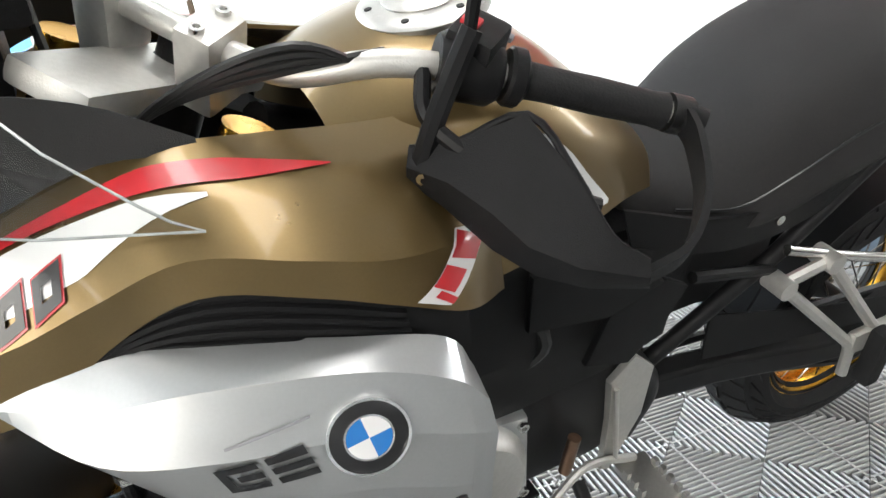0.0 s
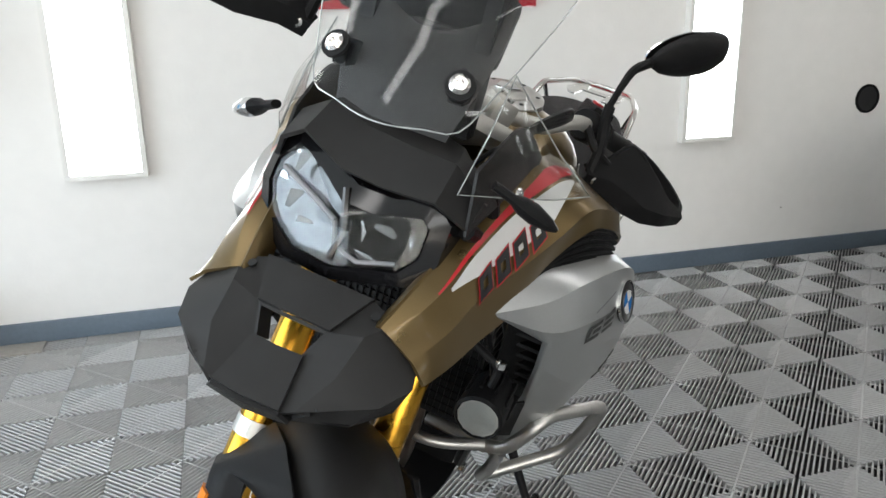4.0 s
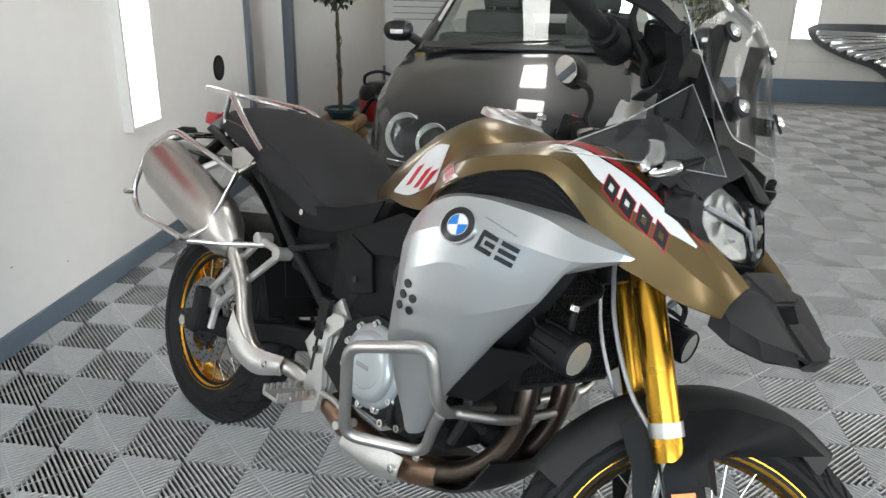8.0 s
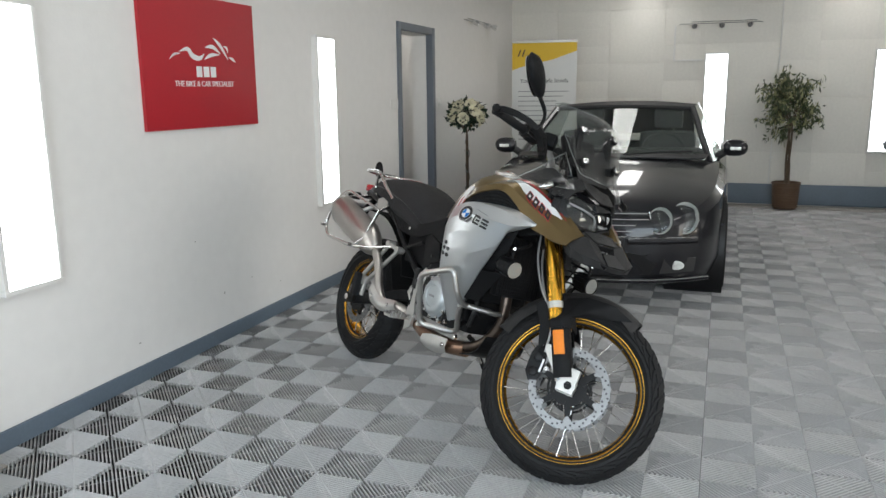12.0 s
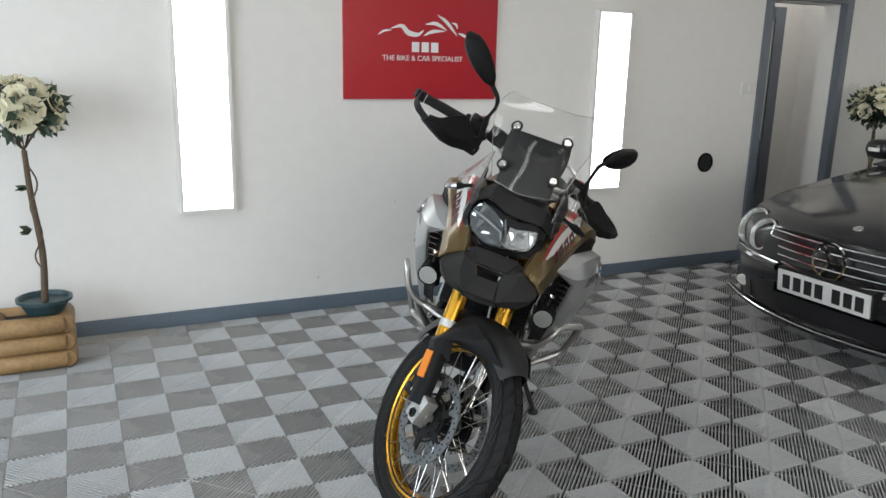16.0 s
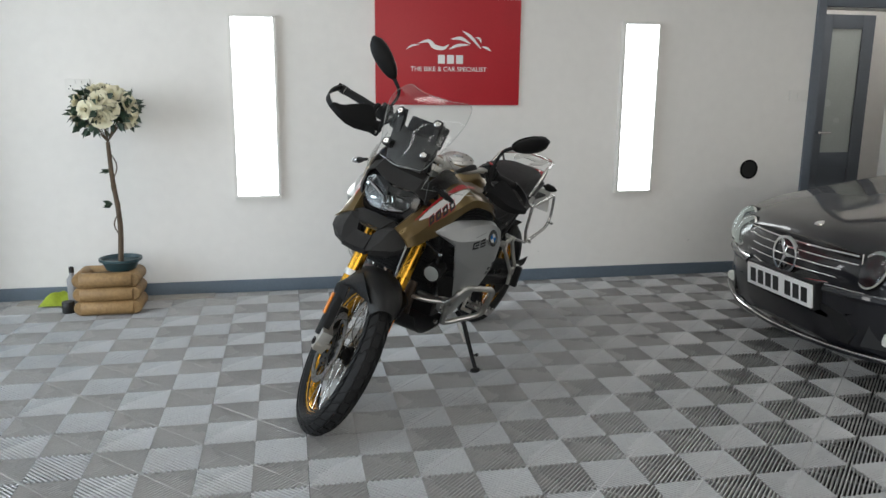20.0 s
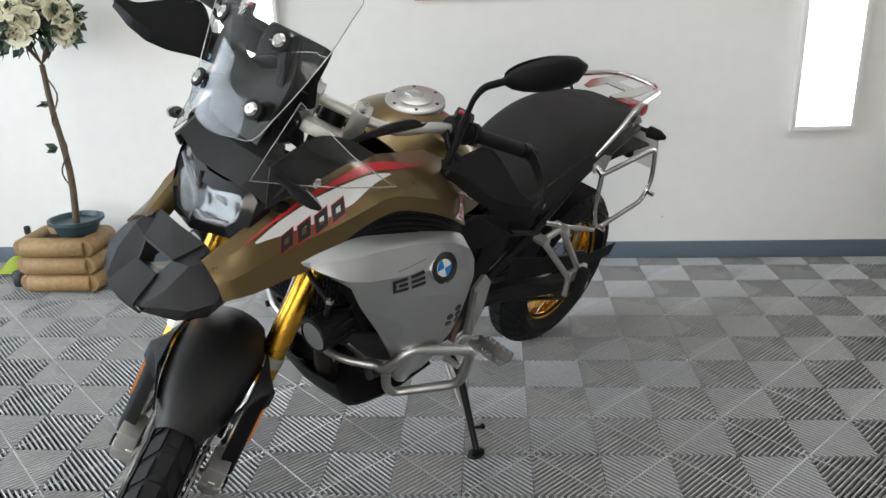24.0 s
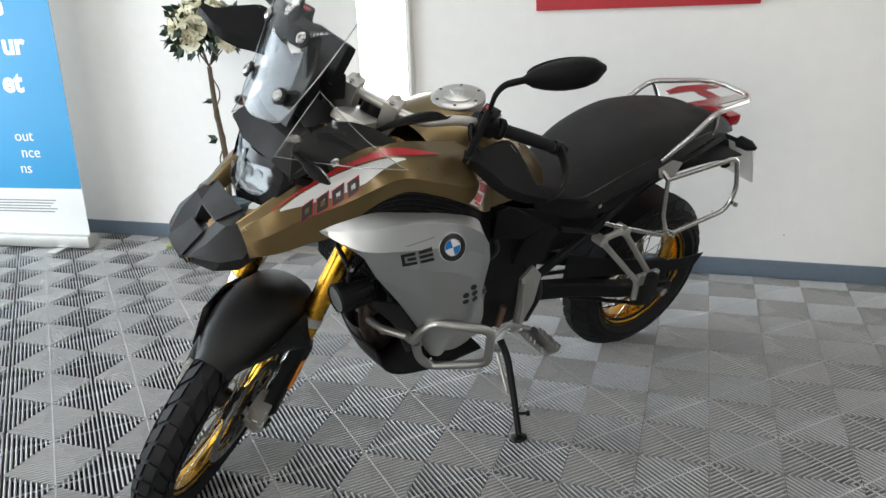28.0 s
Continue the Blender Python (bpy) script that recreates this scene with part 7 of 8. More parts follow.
def car(m, paint, label):
    """A two-door convertible, nose at x = 0, tail at x = 4.62."""
    c = thing("car", label, "car", m)
    loops = []
    for x, w, zb, side, top in BODY:
        half = [(0.0, zb), (0.72 * w, zb), (0.95 * w, zb + 0.05), (w, zb + 0.16), (w, side - 0.16), (0.985 * w, side - 0.04), (0.93 * w, side + 0.01), (0.62 * w, side * 0.25 + top * 0.75), (0.0, top)]
        loops.append([V(x, y, z) for y, z in half] + [V(x, -y, z) for y, z in half[-2:0:-1]])
    cols = [spline([l[i] for l in loops], 4) for i in range(len(loops[0]))]
    body = part("body", rings(bmesh.new(), [[q[j] for q in cols] for j in range(len(cols[0]))]), paint, c, "glossy painted body", sharp=30)
    for y in (0.34, -0.34):
        part("bonnet_crease", pipe(spline([V(0.30, y * 0.9, 0.733), V(0.78, y * 1.1, 0.826), V(1.25, y * 1.45, 0.900)], 8), 0.005, 6), paint, body)
    # glass house
    def wind(t, s):
        return V(1.34 + 0.70 * t + 0.10 * (1 - abs(s)) * (1 - t) * -0.6, (0.74 - 0.16 * t) * s, 0.905 + 0.385 * t - 0.02 * s * s)
    part("windscreen", shell([[wind(t, s) for s in (-1, -0.5, 0, 0.5, 1)] for t in (0, 0.5, 1)], 0.004, 5, 4), CAR_GLASS, c, "tinted windscreen")
    roof = [[V(x, s * w, z - 0.03 * s * s) for s in (-1, -0.5, 0, 0.5, 1)] for x, w, z in ((2.02, 0.585, 1.293), (2.4, 0.60, 1.318), (2.85, 0.585, 1.305), (3.15, 0.56, 1.22), (3.5, 0.56, 0.98))]
    part("roof", shell(roof, 0.012, 4, 4), SOFT_TOP, c, "black folding roof")
    for s in (1, -1):
        part("screen_pillar", pipe([wind(0, s) + V(-0.02, 0.02 * s, -0.02), wind(0.5, s) + V(0, 0.01 * s, 0), wind(1, s) + V(0, 0.005 * s, 0)], 0.028, 8), paint, c)
        part("side_window", shell([[V(1.42, 0.80 * s, 0.90), V(2.2, 0.83 * s, 0.90), V(3.1, 0.80 * s, 0.91)], [V(2.02, 0.60 * s, 1.29), V(2.4, 0.615 * s, 1.32), V(2.85, 0.60 * s, 1.29)]], 0.004, 5, 3), CAR_GLASS, c, "tinted side window")
        mr = part("door_mirror", solid_rows([[V(1.55 + a * 0.055 * k, (0.85 + b * 0.8) * s, 0.975 + d * 0.062 * k) for a, d in ((-1, -0.2), (-0.7, 0.8), (0, 1), (1, 0.8), (1, -0.8), (-0.3, -1))] for b, k in ((0.0, 0.5), (0.04, 0.95), (0.14, 1.0), (0.20, 0.75), (0.225, 0.3))], 3, 3), paint, c, "dark door mirror")
        part("mirror_lamp", one_box((1.488, 0.90 * s, 0.96), (1.505, 0.98 * s, 0.985), 0.006), LAMP_INNER, mr)
        part("mirror_foot", one_rod(V(1.56, 0.80 * s, 0.90), V(1.56, 0.88 * s, 0.95), 0.03, 8), DARK_TRIM, mr)
        part("side_strip", pipe([V(0.55, 0.872 * s, 0.52), V(1.2, 0.895 * s, 0.52), V(3.2, 0.897 * s, 0.53)], 0.012, 6), paint, c)
    part("screen_header", pipe([wind(1, s) for s in (-1, -0.5, 0, 0.5, 1)], 0.022, 8), DARK_TRIM, c)
    part("scuttle", shell([[V(1.20, s * 0.72, 0.908) for s in (-1, 0, 1)], [V(1.36, s * 0.74, 0.925) for s in (-1, 0, 1)]], 0.01, 4, 2), DARK_TRIM, c)
    for y in (-0.1, 0.45):
        part("wiper", pipe([V(1.27, y, 0.93), V(1.31, y - 0.25, 0.945), V(1.35, y - 0.52, 0.955)], 0.007, 6), DARK_TRIM, c)
    # cabin
    part("dashboard", one_box((1.62, -0.70, 0.78), (1.90, 0.70, 0.95), 0.04), LEATHER, c)
    part("steering_wheel", pipe([V(1.97, -0.36 + 0.18 * math.cos(a), 0.90 + 0.17 * math.sin(a)) for a in [2 * math.pi * k / 20 for k in range(20)]], 0.016, 8, closed=True), LEATHER, c)
    for y in (-0.36, 0.36):
        st = part("front_seat", one_box((2.36, y - 0.25, 0.5), (2.56, y + 0.25, 1.06), 0.07), LEATHER, c, "dark leather seat")
        part("headrest", one_box((2.43, y - 0.13, 1.08), (2.53, y + 0.13, 1.27), 0.045), LEATHER, st)
        for k in (-0.05, 0.05):
            part("headrest_post", one_rod(V(2.48, y + k, 1.02), V(2.48, y + k, 1.12), 0.007, 8), CHROME, st)
    # wheels
    for x in (0.86, 3.58):
        for s in (1, -1):
            at = Matrix.Translation((x, 0.795 * s, 0.318)) @ Matrix.Rotation(radians(-90 * s), 4, "X")
            w = part("wheel", turned([(0.20, -0.11), (0.30, -0.11), (0.318, -0.08), (0.318, 0.08), (0.30, 0.108), (0.235, 0.112), (0.225, 0.09), (0.20, -0.11)], at, 40), RUBBER, c, "black tyre on an alloy rim")
            bm = turned([(0.222, 0.06), (0.232, 0.104), (0.215, 0.104), (0.205, 0.06), (0.222, 0.06)], at, 40)
            for k in range(5):
                box(bm, (0.03, -0.03, 0.06), (0.215, 0.03, 0.085), at @ Matrix.Rotation(2 * math.pi * k / 5, 4, "Z"), 0.006)
            lathe(bm, [(0.05, 0.05), (0.06, 0.09), (0.001, 0.095)], at, 20)
            part("rim", bm, ALLOY, w, "silver alloy rim")
            part("arch_liner", turned([(0.36, -0.30), (0.36, 0.098), (0.325, 0.098), (0.325, -0.30), (0.36, -0.30)], at, 40), DARK_TRIM, c)
    # nose: grille, lamps, bumper
    def nose(y, z, out=0.0):
        return V(-0.012 + 0.34 * y * y + 0.30 * max(0, z - 0.45) ** 1.2 - out, y, z)
    grille = part("grille", rings(bmesh.new(), [[nose(y, z, -0.02) for y, z in ((-0.42, 0.655), (-0.43, 0.60), (-0.36, 0.515), (-0.15, 0.495), (0.15, 0.495), (0.36, 0.515), (0.43, 0.60), (0.42, 0.655), (0.2, 0.672), (-0.2, 0.672))],
                                                [nose(y, z, 0.022) for y, z in ((-0.42, 0.655), (-0.43, 0.60), (-0.36, 0.515), (-0.15, 0.495), (0.15, 0.495), (0.36, 0.515), (0.43, 0.60), (0.42, 0.655), (0.2, 0.672), (-0.2, 0.672))]]), GLOSS_BLACK, c, "black grille with chrome slats")
    for z, w in ((0.535, 0.38), (0.573, 0.41), (0.611, 0.42), (0.648, 0.41)):
        part("grille_slat", pipe([nose(y * w, z, 0.028) for y in (-1, -0.6, -0.2, 0.2, 0.6, 1)], 0.0042, 8), CHROME, grille)
    part("grille_surround", pipe([nose(y, z, 0.026) for y, z in ((0.42, 0.66), (0.435, 0.60), (0.36, 0.51), (0.15, 0.488), (-0.15, 0.488), (-0.36, 0.51), (-0.435, 0.60), (-0.42, 0.66))], 0.0045, 8), CHROME, grille)
    at = along(nose(0, 0.575, 0.03), nose(0, 0.575, 0.2))
    part("grille_ring", turned([(0.082, -0.004), (0.094, -0.004), (0.094, 0.010), (0.082, 0.010), (0.082, -0.004)], at, 36), CHROME, grille, "chrome ring emblem")
    for k in range(3):
        part("emblem_spoke", one_plate([(-0.011, 0), (0.011, 0), (0.002, 0.086), (-0.002, 0.086)], 0.012, at @ Matrix.Rotation(radians(120 * k - 90), 4, "Z")), CHROME, grille)
    part("bonnet_badge", turned([(0.001, 0), (0.026, 0), (0.024, 0.008), (0.001, 0.01)], Matrix.Translation((0.155, 0, 0.722)) @ pose(0, 0, 0, 0, -20, 0), 20), CHROME, c, "small round bonnet badge")
    for s in (1, -1):
        for x, y, z, ry, rz in ((0.168, 0.632, 0.612, 0.086, 0.105), (0.086, 0.485, 0.600, 0.074, 0.088)):
            at = Matrix.Translation((x - 0.016, (y + 0.004) * s, z + 0.004)) @ Matrix((V(0, 1, 0), V(0.42, 0, 0.9), V(-0.83, 0.38 * s, 0.40))).transposed().to_4x4()
            outline = [(ry * math.cos(2 * math.pi * k / 28), rz * math.sin(2 * math.pi * k / 28)) for k in range(28)]
            lampo = part("headlamp", rings(bmesh.new(), [[at @ Vector((a * q, b * q, z0)) for a, b in outline] for q, z0 in ((1.06, -0.10), (1.06, 0.0), (1.0, 0.012), (0.95, 0.0), (0.82, -0.022), (0.66, -0.036), (0.64, -0.030), (0.60, -0.036), (0.40, -0.045), (0.1, -0.048))]), LAMP_INNER, c, "oval clear headlamp")
            part("lamp_rim", rings(bmesh.new(), [[at @ Vector((a * q, b * q, z0)) for a, b in outline] for q, z0 in ((1.02, 0.0), (1.09, 0.004), (1.12, -0.02), (1.02, 0.0))], cap=False), GLOSS_BLACK, lampo)
            pr = part("lamp_projector", turned([(0.040, -0.046), (0.043, -0.008), (0.040, -0.002), (0.035, -0.008), (0.033, -0.016), (0.001, -0.016)], at @ Matrix.Translation((0, -0.012, 0)), 24), ALLOY, lampo, "silver projector ring")
            part("projector_lens", turned([(0.033, -0.014), (0.028, -0.004), (0.016, 0.004), (0.001, 0.007)], at @ Matrix.Translation((0, -0.012, 0)), 20), LAMP_GLASS, pr, "bluish projector lens")
            part("lamp_cover", rings(bmesh.new(), [[at @ Vector((a * q, b * q, z0)) for a, b in outline] for q, z0 in ((0.99, 0.012), (0.8, 0.020), (0.4, 0.027), (0.05, 0.029))]), LENS, lampo, "clear lamp cover")
        part("bumper_strip", pipe([nose(y * s, 0.475, 0.04) + V(0.10 * max(0, y - 0.5), 0, 0) for y in (0.30, 0.45, 0.6, 0.72)], 0.020, 8), paint, c)
        part("bumper_strip_trim", pipe([nose(y * s, 0.497, 0.046) + V(0.10 * max(0, y - 0.5), 0, 0) for y in (0.30, 0.45, 0.6, 0.72)], 0.004, 6), CHROME, c)
        part("fog_lamp", turned([(0.001, -0.03), (0.034, -0.02), (0.038, 0.004), (0.034, 0.008), (0.001, 0.010)], Matrix.Translation((0.085, 0.60 * s, 0.315)) @ Matrix((V(0, 1.35, 0), V(0, 0, 0.8), V(-0.9, 0.3 * s, 0))).transposed().to_4x4(), 22), LAMP_INNER, c, "oval fog lamp")
    part("air_intake", rings(bmesh.new(), [[nose(y, z, o) for y, z in ((-0.50, 0.36), (-0.44, 0.25), (0.44, 0.25), (0.50, 0.36), (0.3, 0.40), (-0.3, 0.40))] for o in (-0.05, 0.030)]), DARK_TRIM, c, "dark lower air intake")
    for s in (1, -1):
        part("side_intake", rings(bmesh.new(), [[nose(y * s, z, o) + V(0.09 * max(0, y - 0.5), 0, 0) for y, z in ((0.53, 0.37), (0.50, 0.26), (0.71, 0.27), (0.72, 0.36))] for o in (-0.05, 0.035)]), DARK_TRIM, c)
    lip = [V(0.33 * y * y - 0.02, y, 0.205 + 0.045 * abs(y) ** 3) for y in (-0.80, -0.6, -0.35, 0, 0.35, 0.6, 0.80)]
    part("front_lip", pipe(spline(lip, 4), 0.017, 8), paint, c)
    part("lip_trim", pipe(spline([q + V(-0.016, 0, 0.008) for q in lip], 4), 0.004, 6), CHROME, c, "thin bright lip line")
    plate_m = pose(-0.045, 0, 0.425, 0, -6, 0)
    pl = part("number_plate", one_box((-0.006, -0.26, -0.056), (0.006, 0.26, 0.056), 0.003, plate_m), WHITE_PRINT, c, "white number plate with dark bars")
    part("plate_backing", one_box((0.006, -0.27, -0.066), (0.05, 0.27, 0.066), 0.004, plate_m), DARK_TRIM, c)
    for y in (0.205, 0.140, 0.075, 0.012, -0.085, -0.148, -0.21):
        part("plate_bar", one_box((-0.0085, y - 0.022, -0.036), (-0.0055, y + 0.022, 0.036), 0, plate_m), BLACK_PRINT, pl)
    return c


car(pose(1.40, 1.03, 0), CAR_GREY, "dark metallic grey convertible with a black folding roof")


def off_roader(m):
    """Tall boxy vehicle; its end at y = 0, flank on x = 0, running to -y."""
    c = thing("car", "black boxy off-road vehicle parked near the far wall", "car", m)
    loops = []
    for y, z0, z1, inset in ((0.0, 0.55, 0.98, 0.10), (-0.06, 0.46, 1.04, 0.03), (-0.5, 0.42, 1.06, 0.0), (-1.3, 0.40, 1.08, 0.0), (-3.6, 0.40, 1.08, 0.0), (-4.15, 0.46, 1.06, 0.03), (-4.2, 0.55, 1.0, 0.08)):
        loops.append([V(inset, y, z0), V(inset - 0.01, y, (z0 + z1) / 2), V(inset + 0.02, y, z1 - 0.05), V(inset + 0.09, y, z1), V(1.76 - inset - 0.09, y, z1), V(1.74 - inset, y, z1 - 0.05), V(1.77 - inset, y, (z0 + z1) / 2), V(1.76 - inset, y, z0)])
    body = part("body", rings(bmesh.new(), loops), CAR_BLACK, c, "gloss black body", sharp=25)
    loops = [[V(0.08, -1.05, 1.05), V(1.68, -1.05, 1.05), V(1.68, -4.0, 1.05), V(0.08, -4.0, 1.05)], [V(0.15, -1.45, 1.70), V(1.61, -1.45, 1.70), V(1.61, -3.95, 1.70), V(0.15, -3.95, 1.70)], [V(0.22, -1.55, 1.80), V(1.54, -1.55, 1.80), V(1.54, -3.85, 1.80), V(0.22, -3.85, 1.80)]]
    part("cabin", rings(bmesh.new(), loops), CAR_BLACK, c, "black cabin", bevel=0.02)
    for y0, y1 in ((-1.62, -2.5), (-2.6, -3.8)):
        part("side_window", one_plate([(y0 + 0.1, 1.12), (y1, 1.12), (y1, 1.62), (y0 - 0.12, 1.62)], 0.006, Matrix.Translation((0.098, 0, 0)) @ Matrix(((0, 0, 1, 0), (1, 0, 0, 0), (0, 1, 0, 0), (0, 0, 0, 1)))), GLOSS_BLACK, c, "dark side window")
    part("bumper", one_box((-0.02, -0.10, 0.46), (1.78, 0.08, 0.66), 0.03), DARK_TRIM, c, "dark end bumper")
    part("door_mirror", one_box((-0.20, -1.42, 1.08), (0.02, -1.30, 1.28), 0.03), DARK_TRIM, c)
    for y in (-0.52, -3.45):
        for x, s in ((0.10, -1), (1.66, 1)):
            at = Matrix.Translation((x, y, 0.37)) @ Matrix.Rotation(radians(90 * s), 4, "Y")
            w = part("wheel", turned([(0.21, -0.12), (0.34, -0.12), (0.37, -0.09), (0.37, 0.09), (0.345, 0.115), (0.25, 0.12), (0.225, 0.08), (0.21, -0.12)], at, 40), RUBBER, c, "black tyre on an alloy rim")
            rim = turned([(0.225, 0.04), (0.245, 0.112), (0.225, 0.112), (0.205, 0.05), (0.225, 0.04)], at, 40)
            lathe(rim, [(0.001, 0.07), (0.07, 0.075), (0.075, 0.05)], at, 20)
            for k in range(5):
                box(rim, (0.05, -0.035, 0.05), (0.222, 0.035, 0.085), at @ Matrix.Rotation(2 * math.pi * k / 5, 4, "Z"), 0.008)
            part("rim", rim, ALLOY, w, "silver alloy rim")
        arch = [V(-0.03, y + 0.45 * math.cos(radians(a)), 0.37 + 0.45 * math.sin(radians(a))) for a in range(-10, 191, 20)]
        part("arch_flare", pipe(arch, 0.045, 8), DARK_TRIM, c, "dark wheel arch flare")
    return c


off_roader(pose(2.97, -1.71, 0, 0, 0, -16))


# ---- sign on the wall ----
SX, SZ = 0.039, 1.601
sign = thing("wall_sign", "square red sign board with white motorbike swoosh emblem", "sign", pose(SX, WALL_Y, SZ))
part("board", one_box((-0.494, -0.02, -0.348), (0.494, 0, 0.348), 0.002), RED_SIGN, sign)
FACE = pose(0, -0.0215, 0, 90, 0, 0)


def brush(points, width):
    """Curved stroke with pointed ends, on the x, y plane."""
    path = spline([V(x, y, 0) for x, y in points], 8)
    n = len(path) - 1
    left, right = [], []
    for i, q in enumerate(path):
        d = (path[min(i + 1, n)] - path[max(i - 1, 0)]).normalized()
        w = width * math.sin(math.pi * (0.03 + 0.94 * i / n)) / 2
        left.append((q.x - d.y * w, q.y + d.x * w))
        right.append((q.x + d.y * w, q.y - d.x * w))
    return one_plate(left + right[::-1], 0.002, FACE)


for pts, w in (([(-0.29, 0.015), (-0.25, 0.04), (-0.20, 0.045)], 0.012), ([(-0.21, 0.055), (-0.14, 0.07), (-0.10, 0.035), (-0.04, 0.025), (0.0, 0.05)], 0.03),
               ([(0.0, 0.02), (0.06, 0.045), (0.14, 0.05)], 0.02), ([(0.01, 0.085), (0.08, 0.09), (0.15, 0.055)], 0.022), ([(0.09, 0.14), (0.15, 0.10), (0.22, 0.025)], 0.02),
               ([(0.18, 0.10), (0.21, 0.09), (0.22, 0.065)], 0.014), ([(0.225, 0.04), (0.26, 0.03), (0.29, 0.012)], 0.016)):
    part("emblem_stroke", brush(pts, w), WHITE_PRINT, sign, "white curved stroke")
for k in range(3):
    part("emblem_bar", one_box((-0.075 + 0.062 * k, -0.0225, -0.075), (-0.028 + 0.062 * k, -0.0205, -0.018)), WHITE_PRINT, sign, "white bar")
part("tagline", text_mesh("THE BIKE & CAR SPECIALIST", 0.042), WHITE_PRINT, sign, "small white lettering", m=pose(0, -0.0215, -0.112, 90, 0, 0))

# sockets, switch, wall vent
def wall_box(name, label, category, x, z, w, h, mat=WHITE_PLASTIC):
    t = thing(name, label, category, pose(x, WALL_Y, z))
    part("plate", one_box((-w / 2, -0.012, -h / 2), (w / 2, 0, h / 2), 0.003), mat, t)
    return t


sock = wall_box("wall_socket", "white double wall socket with two switches", "socket", -2.305, 1.36, 0.146, 0.086)
for dx in (-0.04, 0.04):
    part("rocker", one_box((dx - 0.008 + (0.022 if dx < 0 else -0.022), -0.016, 0.012), (dx + 0.008 + (0.022 if dx < 0 else -0.022), -0.011, 0.032), 0.001), WHITE_PLASTIC, sock)
    for ex, ez in ((0, 0.0), (-0.011, -0.018), (0.011, -0.018)):
        part("pin_slot", one_box((dx + ex - 0.003, -0.0125, ez - 0.004), (dx + ex + 0.003, -0.0115, ez + 0.004)), BLACK_PRINT, sock)
sw = wall_box("light_switch", "white light switch beside the door", "switch", 2.70, 1.33, 0.146, 0.086)
part("rocker", one_box((-0.012, -0.02, -0.02), (0.012, -0.011, 0.02), 0.002, None), WHITE_PLASTIC, sw)
sw2 = wall_box("light_switch", "white light switch beside the door", "switch", 3.86, 1.33, 0.086, 0.086)
part("rocker", one_box((-0.012, -0.02, -0.02), (0.012, -0.011, 0.02), 0.002, None), WHITE_PLASTIC, sw2)
vent = thing("wall_vent", "round black vent in the white wall", "vent", pose(2.35, WALL_Y, 0.787))
part("rim", turned([(0.060, 0), (0.072, 0), (0.072, 0.006), (0.060, 0.006), (0.060, 0)], pose(0, -0.0, 0, 90, 0, 0), 32), BLACK_PLASTIC, vent)
part("core", turned([(0.0001, 0.0), (0.061, 0.0), (0.061, 0.003), (0.0001, 0.003)], pose(0, 0, 0, 90, 0, 0), 32), BLACK_PRINT, vent)

# conduit and boxes on the far wall
wall_cable = thing("wall_cable", "thin white cable clipped up the blockwork wall", "cable", pose(EAST_X - 0.012, -0.385, 0))
part("cable", pipe(spline([V(0, 0.01, 0.28), V(0, 0.0, 0.9), V(0, -0.012, 1.6), V(0, -0.02, 2.2), V(0, -0.012, 2.74)], 5), 0.007, 8), WHITE_PLASTIC, wall_cable)
for z in (0.6, 1.1, 1.9, 2.4):
    part("clip", one_box((-0.009, -0.022, z - 0.006), (0.012, 0.014, z + 0.006), 0.002), WHITE_PLASTIC, wall_cable)
trunking = thing("cable_trunking", "white plastic trunking running level to a light panel", "trunking", pose(EAST_X - 0.001, 0.65, 1.785))
part("channel", one_box((-0.022, -0.18, -0.010), (0, 0.18, 0.010), 0.002), WHITE_PLASTIC, trunking)
part("riser", one_box((-0.022, 0.16, 0.010), (0, 0.18, 0.42), 0.002), WHITE_PLASTIC, trunking)
fuse = thing("junction_box", "small white junction box on the blockwork wall", "junction box", pose(EAST_X - 0.001, -2.245, 1.915))
part("cover", one_box((-0.045, -0.055, -0.12), (0, 0.055, 0.12), 0.006), WHITE_PLASTIC, fuse)
for z in (-0.095, 0.095):
    part("screw", one_rod(V(-0.048, 0, z), V(-0.044, 0, z), 0.006, 10), CHROME, fuse)

# spot light bars
def spot_bar(m, n, length):
    t = thing("spot_light_bar", "slim white bar with lit spot lamps near the ceiling", "spot light", m)
    for z in (0.0, 0.022):
        part("rail", one_rod(V(-length / 2 + 6 * z, -0.012, z), V(length / 2 - 3 * z, -0.012, z), 0.004, 8), ALLOY, t)
    for k in range(n):
        x = -length / 2 + length * (k + 0.5) / n
        at = along((x, -0.05, -0.01), (x + 0.02, -0.12, -0.04))
        sp = part("spot", turned([(0.012, 0), (0.028, 0.03), (0.032, 0.07), (0.028, 0.07)], at, 18), CHROME, t)
        part("bulb", turned([(0.0001, 0.066), (0.027, 0.068), (0.0001, 0.07)], at, 14), SPOT_LIGHT, sp, "lit bulb")
        part("spot_arm", one_rod((x, -0.01, 0), (x, -0.05, -0.02), 0.006), CHROME, sp)


spot_bar(pose(5.2, WALL_Y, 2.20), 3, 1.1)
spot_bar(pose(EAST_X - 0.03, 0.29, 2.22, 0, 0, -90), 3, 0.95)


# ---- roll-up banners ----
BLUE_BANNER = material("blue_banner_print", (0.012, 0.26, 0.52), 0.45, vary=0.03)
YELLOW = material("yellow_banner_print", (0.75, 0.48, 0.01), 0.45, vary=0.03)
BANNER_WHITE = material("white_banner_print", (0.72, 0.72, 0.70), 0.5, vary=0.02)


